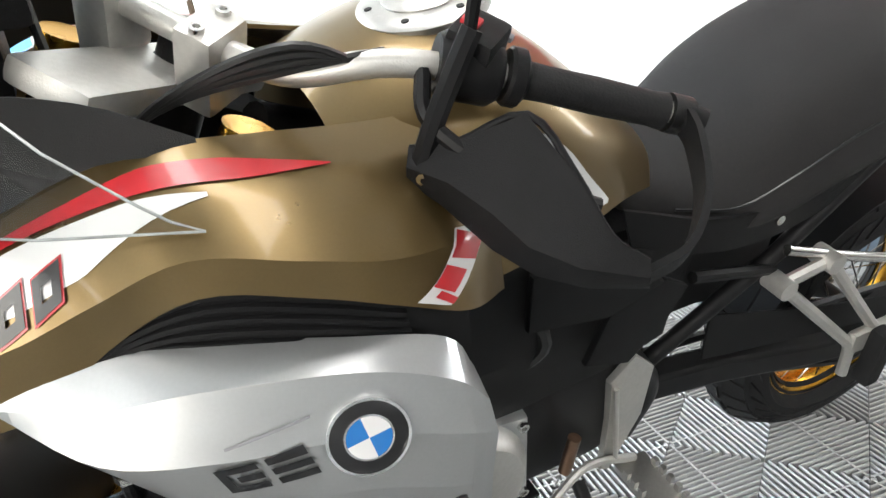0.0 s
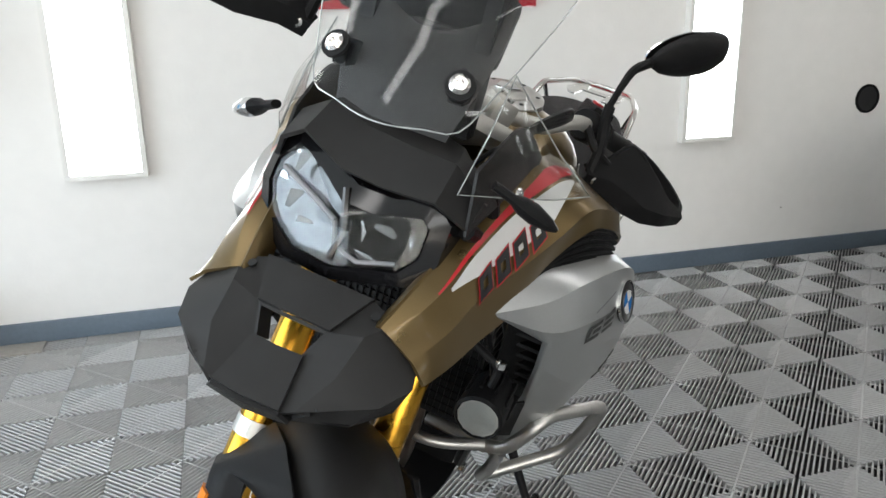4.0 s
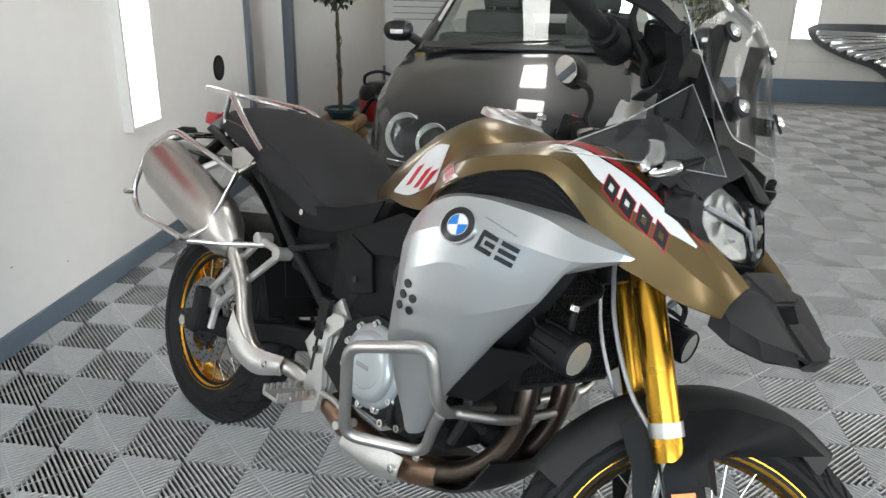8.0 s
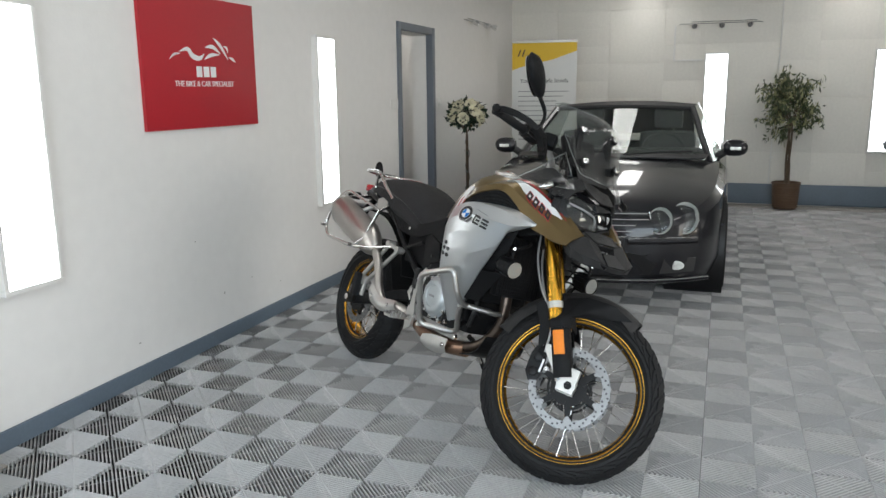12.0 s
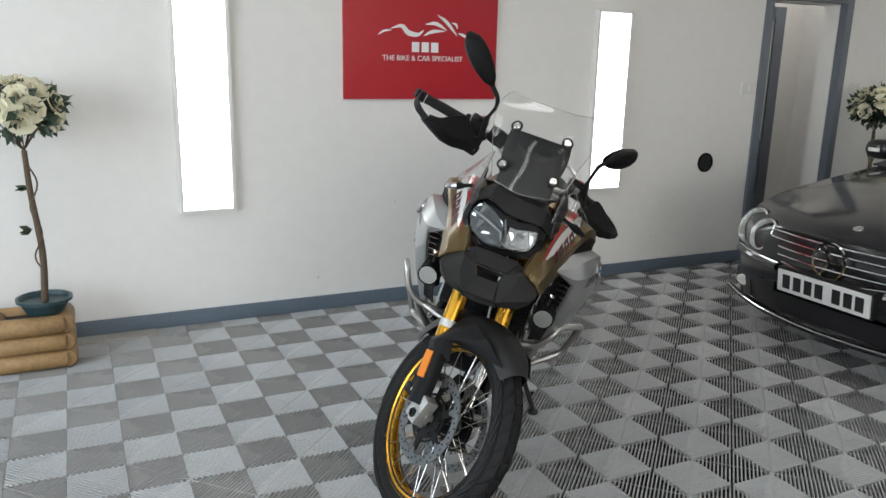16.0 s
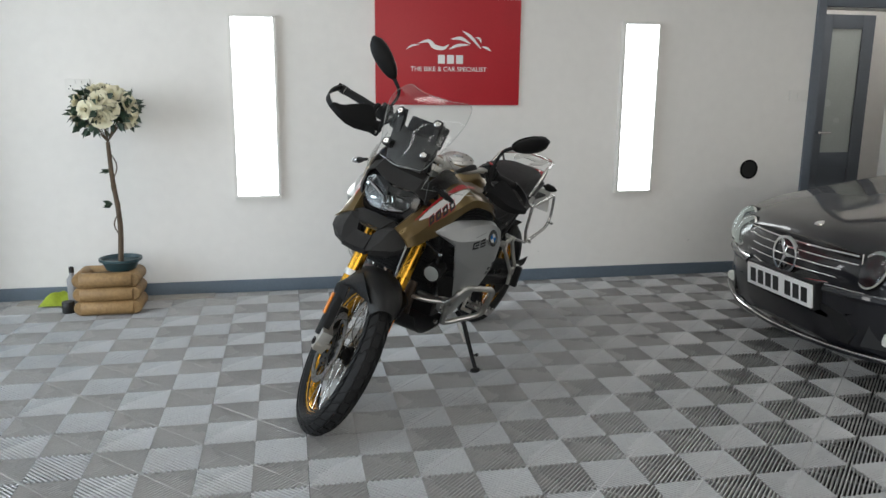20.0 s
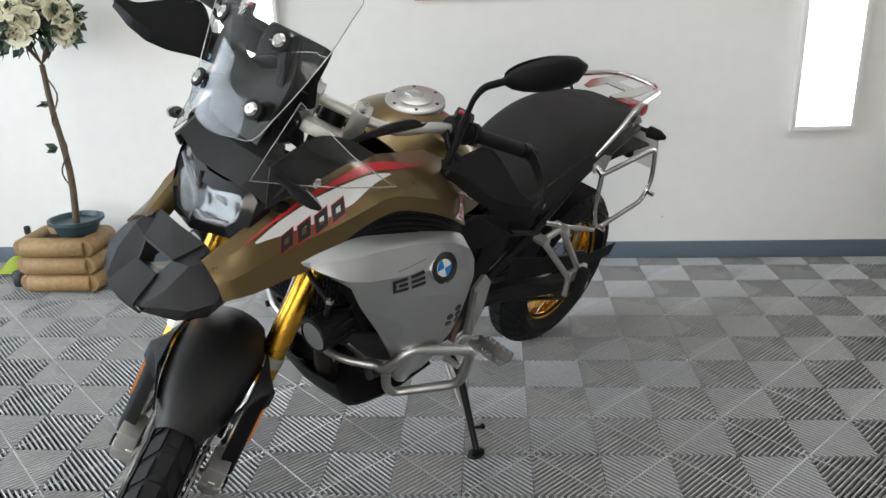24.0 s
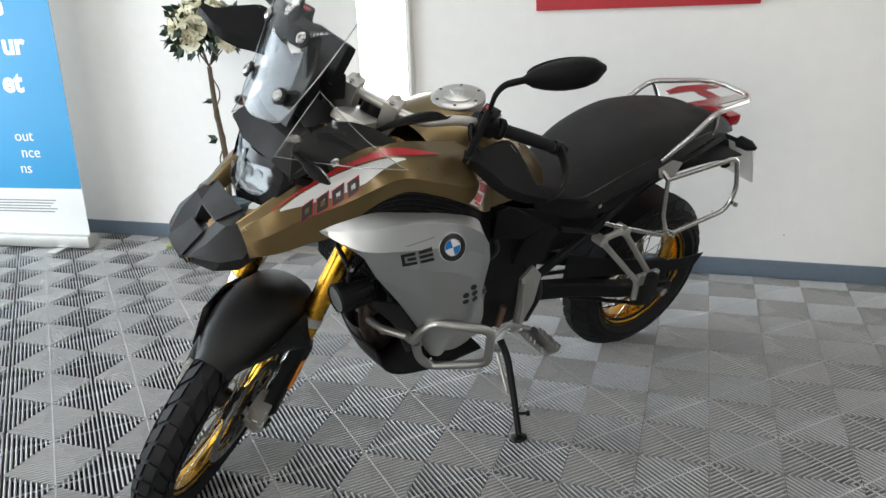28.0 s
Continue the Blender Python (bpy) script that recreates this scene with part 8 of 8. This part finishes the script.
def banner(m, label, width, height):
    t = thing("roll_up_banner", label, "banner", m)
    part("base", one_box((-width / 2 - 0.02, -0.05, 0.012), (width / 2 + 0.02, 0.05, 0.085), 0.02), CAST, t, "silver banner base")
    for x in (-0.25, 0.25):
        part("foot", one_box((x - 0.03, -0.13, 0), (x + 0.03, 0.13, 0.012), 0.004), CAST, t)
    part("pole", one_rod((0, 0.03, 0.06), (0, 0.03, height), 0.008), CAST, t)
    part("top_rail", one_box((-width / 2, -0.012, height - 0.02), (width / 2, 0.012, height + 0.01), 0.004), CAST, t)
    return t


bn = banner(pose(-3.47, 2.56, 0, 0, 0, 6), "blue and white roll-up banner with white lettering", 0.85, 2.05)
part("sheet", one_box((-0.425, -0.004, 0.08), (0.425, 0, 2.04)), BANNER_WHITE, bn)
part("blue_field", one_box((-0.425, -0.0062, 0.36), (0.425, -0.0045, 2.04)), BLUE_BANNER, bn)
for words, size, x, z in (("e", 0.16, 0.10, 1.38), ("ur", 0.16, 0.155, 1.17), ("et", 0.16, 0.105, 0.965), ("out", 0.09, 0.11, 0.665), ("nce", 0.09, 0.135, 0.57), ("ns", 0.09, 0.085, 0.478)):
    part("lettering", text_mesh(words, size, bold=0.006 if size > 0.1 else 0), WHITE_PRINT, bn, "white lettering", m=pose(x, -0.0072, z, 90, 0, 0))
for k in range(5):
    part("small_print", one_box((-0.30, -0.0052, 0.285 - 0.017 * k), (0.24 - 0.02 * (k % 3), -0.0042, 0.292 - 0.017 * k)), GREY_PRINT, bn, "line of small print")

aa = banner(pose(5.86, 2.28, 0, 0, 0, -83), "white roll-up banner with a yellow head and dark lettering", 0.78, 2.02)
part("sheet", one_box((-0.39, -0.004, 0.08), (0.39, 0, 2.01)), BANNER_WHITE, aa)
part("yellow_head", one_plate([(-0.39, 2.01), (0.39, 2.01), (0.39, 1.90), (0.10, 1.80), (-0.20, 1.74), (-0.39, 1.68)], 0.002, pose(0, -0.0055, 0, 90, 0, 0)), YELLOW, aa, "yellow slanted head")
for x in (-0.30, -0.25):
    part("head_mark", one_plate([(x - 0.024, 1.84), (x - 0.008, 1.84), (x + 0.02, 1.92), (x + 0.006, 1.92)], 0.002, pose(0, -0.0075, 0, 90, 0, 0)), BLACK_PRINT, aa, "dark slanted mark")
part("lettering", text_mesh("You're in safe hands", 0.072), BLACK_PRINT, aa, "dark lettering", m=pose(0.0, -0.0058, 1.55, 90, 0, 0))
for k in range(11):
    part("text_line", one_box((-0.31, -0.0052, 1.42 - 0.058 * k), (0.30 - 0.07 * (k % 3), -0.0042, 1.428 - 0.058 * k)), GREY_PRINT, aa, "line of small print")


# ---- plants ----
BARK = material("brown_stem_bark", (0.10, 0.07, 0.045), 0.8, vary=0.3, scale=30, bump=0.6, bump_scale=120)
ROSE_LEAF = material("dark_green_leaf", (0.022, 0.045, 0.025), 0.45, vary=0.3, scale=25, random_tint=0.25)
FICUS_LEAF = material("dark_variegated_leaf", (0.055, 0.075, 0.03), 0.45, vary=0.4, scale=60, fine=150)
PALE_LEAF = material("cream_variegated_leaf", (0.30, 0.30, 0.15), 0.5, vary=0.35, scale=60, fine=150)
PETAL = material("cream_rose_petal", (0.72, 0.68, 0.50), 0.6, vary=0.08, scale=40)
LOG = material("pale_planter_log", (0.30, 0.185, 0.08), 0.6, vary=0.3, scale=8, fine=60, bump=0.4, bump_scale=60, random_tint=0.12)
POT = material("dark_blue_pot", (0.02, 0.05, 0.06), 0.35, vary=0.1)
SOIL = material("dark_soil", (0.03, 0.022, 0.016), 0.9, vary=0.4, scale=50)
WICKER = material("brown_wicker", (0.12, 0.07, 0.04), 0.6, vary=0.3, scale=30, random_tint=0.1)


def leaf_blade(bm, p, d, length, width, rng):
    d = d.normalized()
    side = d.cross(Vector((rng.uniform(-1, 1), rng.uniform(-1, 1), rng.uniform(-1, 1)))).normalized()
    up = side.cross(d)
    a, b = p + d * length * 0.45, p + d * length
    v = [bm.verts.new(q) for q in (p, a + side * width / 2 + up * width * 0.15, b - up * length * 0.12, a - side * width / 2 + up * width * 0.15, a)]
    bm.faces.new((v[0], v[1], v[4]))
    bm.faces.new((v[1], v[2], v[4]))
    bm.faces.new((v[2], v[3], v[4]))
    bm.faces.new((v[3], v[0], v[4]))


def rose_bloom(c, d, r, rng):
    """Layered rose: cupped petals in turns."""
    bm = bmesh.new()
    q = d.to_track_quat("Z", "Y").to_matrix().to_4x4()
    m = Matrix.Translation(c) @ q
    for layer, n in ((0, 3), (1, 4), (2, 5), (3, 6)):
        for k in range(n):
            a = 2 * math.pi * (k + 0.4 * layer) / n + rng.uniform(-0.2, 0.2)
            rad, h, open_ = r * (0.22 + 0.22 * layer), r * (0.75 - 0.12 * layer), 0.1 + 0.24 * layer
            w = math.pi / n * 1.25
            rows = []
            for z, out, f in ((0, 0.5, 0.6), (0.5, 0.9, 1.0), (1.0, 1.0 + open_, 0.8)):
                rows.append([m @ Vector((rad * out * math.cos(a + w * f * s), rad * out * math.sin(a + w * f * s), h * z * (1 - 0.12 * abs(s)) - 0.1 * r * layer)) for s in (-1, 0, 1)])
            vs = [[bm.verts.new(x) for x in row] for row in rows]
            for r0, r1 in zip(vs, vs[1:]):
                for i in range(2):
                    bm.faces.new((r0[i], r0[i + 1], r1[i + 1], r1[i]))
    return bm


def log_planter(m, w, d, rows_n, r):
    t = thing("log_planter", "square planter box of stacked half-round pale logs", "planter", m, group="log planters")
    for k in range(rows_n):
        z = r + 2 * r * k * 0.96
        for a, b in (((-w / 2, -d / 2, z), (w / 2, -d / 2, z)), ((-w / 2, d / 2, z), (w / 2, d / 2, z)), ((-w / 2, -d / 2 - r * 0.4, z), (-w / 2, d / 2 + r * 0.4, z)), ((w / 2, -d / 2 - r * 0.4, z), (w / 2, d / 2 + r * 0.4, z))):
            part("log", turned([(r * 0.85, 0), (r, r * 0.2), (r, (Vector(b) - Vector(a)).length - r * 0.2), (r * 0.85, (Vector(b) - Vector(a)).length)], along(a, b), 14), LOG, t)
    part("soil", one_box((-w / 2, -d / 2, r), (w / 2, d / 2, 2 * r * rows_n * 0.86)), SOIL, t)
    return 2 * r * rows_n * 0.95


def rose_tree(m, seed, height, ball):
    """Standard rose: thin stem, round head of dark leaves and cream blooms."""
    rng = random.Random(seed)
    t = thing("rose_tree", "standard rose tree with cream blooms on a thin stem", "plant", m, group="rose trees")
    pot = part("pot", turned([(0.085, 0), (0.11, 0.05), (0.125, 0.055), (0.125, 0.07), (0.115, 0.07), (0.105, 0.05), (0.0001, 0.045)], None, 28), POT, t, "dark blue pot")
    stem = [V(0, 0, 0.03), V(0.012, 0.005, height * 0.3), V(-0.012, 0, height * 0.6), V(-0.02, 0.0, height - ball)]
    part("trunk", pipe(spline(stem, 6), 0.017, 10, taper=0.012), BARK, t)
    twig = [V(0.02 * math.cos(k * 0.7) , 0.02 * math.sin(k * 0.7), 0.15 + (height - ball - 0.2) * k / 22) for k in range(23)]
    part("climbing_stem", pipe(twig, 0.004, 6), BARK, t)
    bm = bmesh.new()
    for z in (0.42, 0.62):
        for k in range(3):
            leaf_blade(bm, V(-0.02, 0, height * z), V(-1, rng.uniform(-0.6, 0.6), rng.uniform(-0.6, 0.4)), 0.06, 0.035, rng)
    top = V(-0.02, 0, height)
    for k in range(330):
        d = V(rng.gauss(0, 1), rng.gauss(0, 1), rng.gauss(0.1, 0.8)).normalized()
        p = top + V(d.x * ball, d.y * ball, d.z * ball * 0.78) * rng.uniform(0.35, 1.0)
        if p.z > top.z - ball * 0.72:
            leaf_blade(bm, p, d + V(rng.uniform(-0.6, 0.6), rng.uniform(-0.6, 0.6), rng.uniform(-0.8, 0.3)), rng.uniform(0.045, 0.075), rng.uniform(0.03, 0.045), rng)
    part("crown", bm, ROSE_LEAF, t, "dark green leaves")
    bm = bmesh.new()
    for k in range(14):
        a = rng.uniform(0, 2 * math.pi)
        rod(bm, V(-0.02, 0, height - ball), top + V(math.cos(a), math.sin(a), rng.uniform(-0.3, 0.8)) * ball * 0.8, 0.003, 5)
    part("twigs", bm, BARK, t)
    for k in range(24):
        a, e = 2.4 * k + rng.uniform(-0.3, 0.3), math.asin(max(-0.55, min(0.95, -0.5 + 1.5 * (k + 0.5) / 24 + rng.uniform(-0.1, 0.1))))
        d = V(math.cos(a) * math.cos(e), math.sin(a) * math.cos(e), math.sin(e))
        part("rose_bloom", rose_bloom(top + V(d.x * ball, d.y * ball, d.z * ball * 0.8) * 0.90, d, rng.uniform(0.034, 0.048), rng), PETAL, t, "cream rose bloom")


log_planter(pose(-2.14, 2.60, 0, 0, 0, 0), 0.30, 0.20, 3, 0.045)
rose_tree(pose(-2.07, 2.60, 0.262), 4, 0.96, 0.185)
log_planter(pose(3.72, 2.57, 0), 0.30, 0.26, 3, 0.045)
rose_tree(pose(3.72, 2.57, 0.262), 9, 0.95, 0.185)
"""ficus in a wicker pot before the far wall"""
rng = random.Random(11)
fic = thing("ficus_tree", "indoor ficus tree with variegated leaves in a wicker pot", "plant", pose(6.45, -0.56, 0.012) @ Matrix.Scale(0.8, 4, (1, 0, 0)) @ Matrix.Scale(0.8, 4, (0, 1, 0)) @ Matrix.Scale(0.95, 4, (0, 0, 1)))
part("wicker_pot", turned([(0.155, 0), (0.17, 0.03), (0.19, 0.30), (0.205, 0.31), (0.205, 0.335), (0.18, 0.335), (0.17, 0.30), (0.0001, 0.29)], None, 30), WICKER, fic, "brown wicker pot")
for k in range(9):
    part("wicker_band", pipe([V((0.172 + 0.0022 * k * 1.0 + 0.004 * (j % 2)) * math.cos(2 * math.pi * j / 36), (0.172 + 0.0022 * k + 0.004 * (j % 2)) * math.sin(2 * math.pi * j / 36), 0.03 + 0.031 * k) for j in range(36)], 0.008, 5, closed=True), WICKER, fic)
for k in range(3):
    ph = 2 * math.pi * k / 3
    part("trunk", pipe([V(0.025 * math.cos(ph + j * 0.35), 0.025 * math.sin(ph + j * 0.35), 0.28 + 0.085 * j) for j in range(11)], 0.02, 8, taper=0.012), BARK, fic)
bm, pale, tw = bmesh.new(), bmesh.new(), bmesh.new()
for k in range(74):
    a, e = rng.uniform(0, 2 * math.pi), rng.uniform(-0.75, 1.4)
    base = V(0.04 * math.cos(a), 0.04 * math.sin(a), rng.uniform(1.08, 1.46))
    reach = rng.uniform(0.26, 0.43)
    tip = base + V(math.cos(a) * math.cos(e), math.sin(a) * math.cos(e), math.sin(e) * 0.92) * reach
    rod(tw, base * 0.98, tip, 0.004, 5, 0.0015)
    for j in range(26):
        p = base.lerp(tip, rng.uniform(0.4, 1.06)) + V(rng.gauss(0, 0.03), rng.gauss(0, 0.03), rng.gauss(0, 0.03))
        leaf_blade(pale if rng.random() < 0.3 else bm, p, V(rng.gauss(0, 0.8), rng.gauss(0, 0.8), rng.gauss(-0.9, 0.6)), rng.uniform(0.06, 0.095), rng.uniform(0.024, 0.034), rng)
part("crown", bm, FICUS_LEAF, fic, "small dark green leaves")
part("pale_leaves", pale, PALE_LEAF, fic, "cream-edged leaves")
part("twigs", tw, BARK, fic)

# ---- floor clutter ----
HIVIS = material("yellow_green_cloth", (0.27, 0.34, 0.02), 0.75, vary=0.15, scale=15, bump=0.4, bump_scale=80)
rng = random.Random(2)
rows = [[V(-2.60 + 0.045 * i, 2.70 + 0.05 * j, 0.012 + (0.050 + 0.026 * math.sin(i * 1.9 + j * 1.3) * math.cos(j * 2.1 + i * 0.7)) * (0 if i in (0, 6) or j in (0, 3) else 1)) for i in range(7)] for j in range(4)]
tagged(part("safety_vest", shell(rows, 0.004, 3, 3), HIVIS), "crumpled yellow-green safety vest lying on the floor", "clothing")
can = thing("spray_bottle", "dark grey spray bottle beside the planter", "bottle", pose(-2.385, 2.70, 0.012))
part("bottle", turned([(0.03, 0), (0.032, 0.01), (0.032, 0.17), (0.014, 0.20), (0.014, 0.215)], None, 20), GREY_PRINT, can)
part("cap", turned([(0.015, 0.213), (0.015, 0.245), (0.008, 0.25)], None, 14), BLACK_PRINT, can, "black cap")
jar = thing("paint_tin", "small black tin on the floor", "tin", pose(-2.39, 2.585, 0.0))
part("tin", turned([(0.034, 0), (0.036, 0.004), (0.036, 0.066), (0.033, 0.07)], None, 20), BLACK_PRINT, jar)

# vacuum cleaner
RED_PLASTIC = material("red_plastic", (0.45, 0.012, 0.016), 0.3, vary=0.05)
vac = thing("vacuum_cleaner", "red and black drum vacuum cleaner on wheels", "vacuum cleaner", pose(4.75, 2.5, 0))
part("drum", turned([(0.16, 0.05), (0.175, 0.07), (0.178, 0.22), (0.17, 0.235)], None, 32), RED_PLASTIC, vac, "red drum")
part("lid", turned([(0.17, 0.235), (0.182, 0.24), (0.18, 0.30), (0.15, 0.35), (0.09, 0.38), (0.0001, 0.385)], None, 32), GLOSS_BLACK, vac, "black domed lid")
part("handle", pipe(spline([V(0, -0.13, 0.34), V(0, -0.12, 0.43), V(0, 0, 0.47), V(0, 0.12, 0.43), V(0, 0.13, 0.34)], 6), 0.014, 8), GLOSS_BLACK, vac)
part("hose", pipe(spline([V(-0.16, 0, 0.26), V(-0.28, 0.02, 0.25), V(-0.33, 0.10, 0.12), V(-0.26, 0.22, 0.03), V(-0.05, 0.26, 0.03)], 6), 0.02, 8), BLACK_PLASTIC, vac)
for x, y in ((0.11, 0.11), (-0.11, 0.11), (0.11, -0.11), (-0.11, -0.11)):
    part("castor", turned([(0.026, -0.01), (0.026, 0.01)], Matrix.Translation((x, y, 0.026)) @ pose(0, 0, 0, 90, 0, 0), 14), BLACK_PLASTIC, vac)
cone = thing("floor_sign", "yellow folding caution sign standing by the wall", "sign", pose(6.2, 2.30, 0, 0, 0, -80))
for s in (1, -1):
    part("leaf", one_plate([(-0.14, 0), (0.14, 0), (0.10, 0.60), (-0.10, 0.60)], 0.012, pose(0, 0.10 * s, 0, 90 + 9 * s, 0, 0), 0.003), YELLOW, cone)

# winged metal emblem leaning on the far wall
WING_GREY = material("dark_wing_metal", (0.16, 0.16, 0.165), 0.4, 0.8, vary=0.15, scale=8)
wing_ob = thing("winged_emblem", "large polished metal wing emblem with a round dark centre", "wall decoration", pose(EAST_X - 0.06, -2.92, 0.012, 0, 0, -90))
for s in (1, -1):
    low = spline([V(-1.34, 0, 0.785), V(-1.30, 0, 0.69), V(-1.12, 0, 0.57), V(-0.88, 0, 0.47), V(-0.62, 0, 0.385), V(-0.44, 0, 0.26), V(-0.34, 0, 0.07), V(-0.25, 0, 0.02)], 6)
    out = [(q.x * s, q.z) for q in [V(-0.25, 0, 0.83), V(-0.8, 0, 0.835), V(-1.27, 0, 0.825)] + low]
    part("wing_back", one_plate(out, 0.075, pose(0, 0.045, 0, 90, 0, 0), 0.014), WING_GREY, wing_ob, "dark grey metal wing plate")
    for k in range(13):
        t = k / 12
        end = low[int(4 + (len(low) - 14) * t)]
        a = V(-0.30 * s, -0.034, 0.73 - 0.22 * t)
        b = V((end.x * 0.93 - 0.01) * s, -0.034, 0.80 - (0.80 - end.z) * 0.86)
        d = (b - a).normalized()
        n = V(-d.z, 0, d.x) * (0.036 - 0.006 * t)
        up = V(0, -0.020, 0)
        part("feather", rings(bmesh.new(), [[a + n * 0.35, a + n * 0.2 + up, a - n * 0.2 + up, a - n * 0.35], [a.lerp(b, 0.55) + n * 0.8, a.lerp(b, 0.55) + n * 0.3 + up * 1.5, a.lerp(b, 0.55) - n * 0.5 + up * 0.7, a.lerp(b, 0.55) - n * 0.8],
                                            [b + n, b + n * 0.4 + up * 1.4, b - n * 0.6 + up * 0.6, b - n], [b + d * 0.02 + n * 0.7, b + d * 0.024 + n * 0.3 + up * 0.2, b + d * 0.024 - n * 0.4 + up * 0.2, b + d * 0.02 - n * 0.7]]), CHROME, wing_ob, "polished feather", sharp=25)
oval = Matrix.Translation((0, 0, 0.49)) @ pose(0, 0, 0, 90, 0, 0) @ Matrix.Diagonal((0.82, 1.15, 1, 1))
part("oval_rim", turned([(0.24, -0.02), (0.40, -0.02), (0.40, 0.03), (0.36, 0.05), (0.28, 0.05), (0.24, 0.03), (0.24, -0.02)], oval, 40), CHROME, wing_ob, "polished oval rim")
part("oval_core", turned([(0.0001, -0.01), (0.245, -0.01), (0.245, 0.03), (0.0001, 0.035)], oval, 40), GLOSS_BLACK, wing_ob, "black oval centre")
for x, w in ((-0.04, 0.05), (0.06, 0.03)):
    part("centre_bar", one_box((x - w / 2, -0.05, 0.36), (x + w / 2, -0.033, 0.62), 0.006), CHROME, wing_ob, "plain bright bar")


# ---- floor tiles and wall blocks, last ----
tile = tile_mesh()
near, far_spots = [], []
for i in range(-12, 17):
    for j in range(-16, 8):
        x, y = 0.4 * i, 0.4 * j
        if WEST_X - 0.2 < x < EAST_X - 0.2 and SOUTH_Y - 0.2 < y < WALL_Y - 0.1:
            ((near if -2.6 < x < 3.0 and -0.9 < y < 2.9 else far_spots)).append((x, y))
for x, y in near:
    ob = new("floor_tile", tile)
    ob.location = (x, y, 0)
    ob.parent = floor
tv = np.array([v.co for v in tile.vertices])
tf = [tuple(p.vertices) for p in tile.polygons]
av, af = [], []
for x, y in far_spots:
    base = len(av) * len(tv)
    av.append(tv + np.array((x, y, 0)))
    af.extend([tuple(q + base for q in f) for f in tf])
me = bpy.data.meshes.new("floor_tiles_beyond")
me.from_pydata(np.concatenate(av).tolist(), [], af)
me.materials.append(TILE)
me.polygons.foreach_set("use_smooth", [True] * len(me.polygons))
rest = new("floor_tiles_beyond", me)
rest.parent = floor
tagged(rest, "grey ribbed plastic floor tiles", "", kind="stuff")

blocks = {}
rng = random.Random(5)
joints = [SOUTH_Y, -5.6, -4.9, -4.1, -3.3, -2.37, -1.434, -0.837, -0.40, 0.943, 1.624, 2.3, WALL_Y]
courses = [0.27, 0.44, 0.66, 0.88, 1.10, 1.32, 1.54, 1.76, 1.98, 2.20, 2.42, 2.64, 2.75]
for col, (y0, y1) in enumerate(zip(joints, joints[1:])):
    k = 0
    while k < len(courses) - 1:
        tall = rng.choice((1, 1, 2, 2, 3))
        z0, z1 = courses[k], courses[min(k + tall, len(courses) - 1)]
        k += tall
        cuts = [y0, y1] if y1 - y0 < 0.75 or rng.random() < 0.45 else [y0, y0 + (y1 - y0) * rng.uniform(0.3, 0.7), y1]
        for a, b in zip(cuts, cuts[1:]):
            key = (round(b - a, 2), round(z1 - z0, 3))
            if key not in blocks:
                bm = one_box((0, 0.002, 0.002), (0.02, key[0] - 0.002, key[1] - 0.002), 0.002)
                finish(bm)
                blocks[key] = bpy.data.meshes.new("block")
                bm.to_mesh(blocks[key])
                bm.free()
                blocks[key].materials.append(BLOCKWORK)
            ob = new("block", blocks[key])
            ob.location = (EAST_X - 0.001 * rng.random() - (0.012 if col == 9 else 0.0), a, z0)
            ob.parent = wall_east
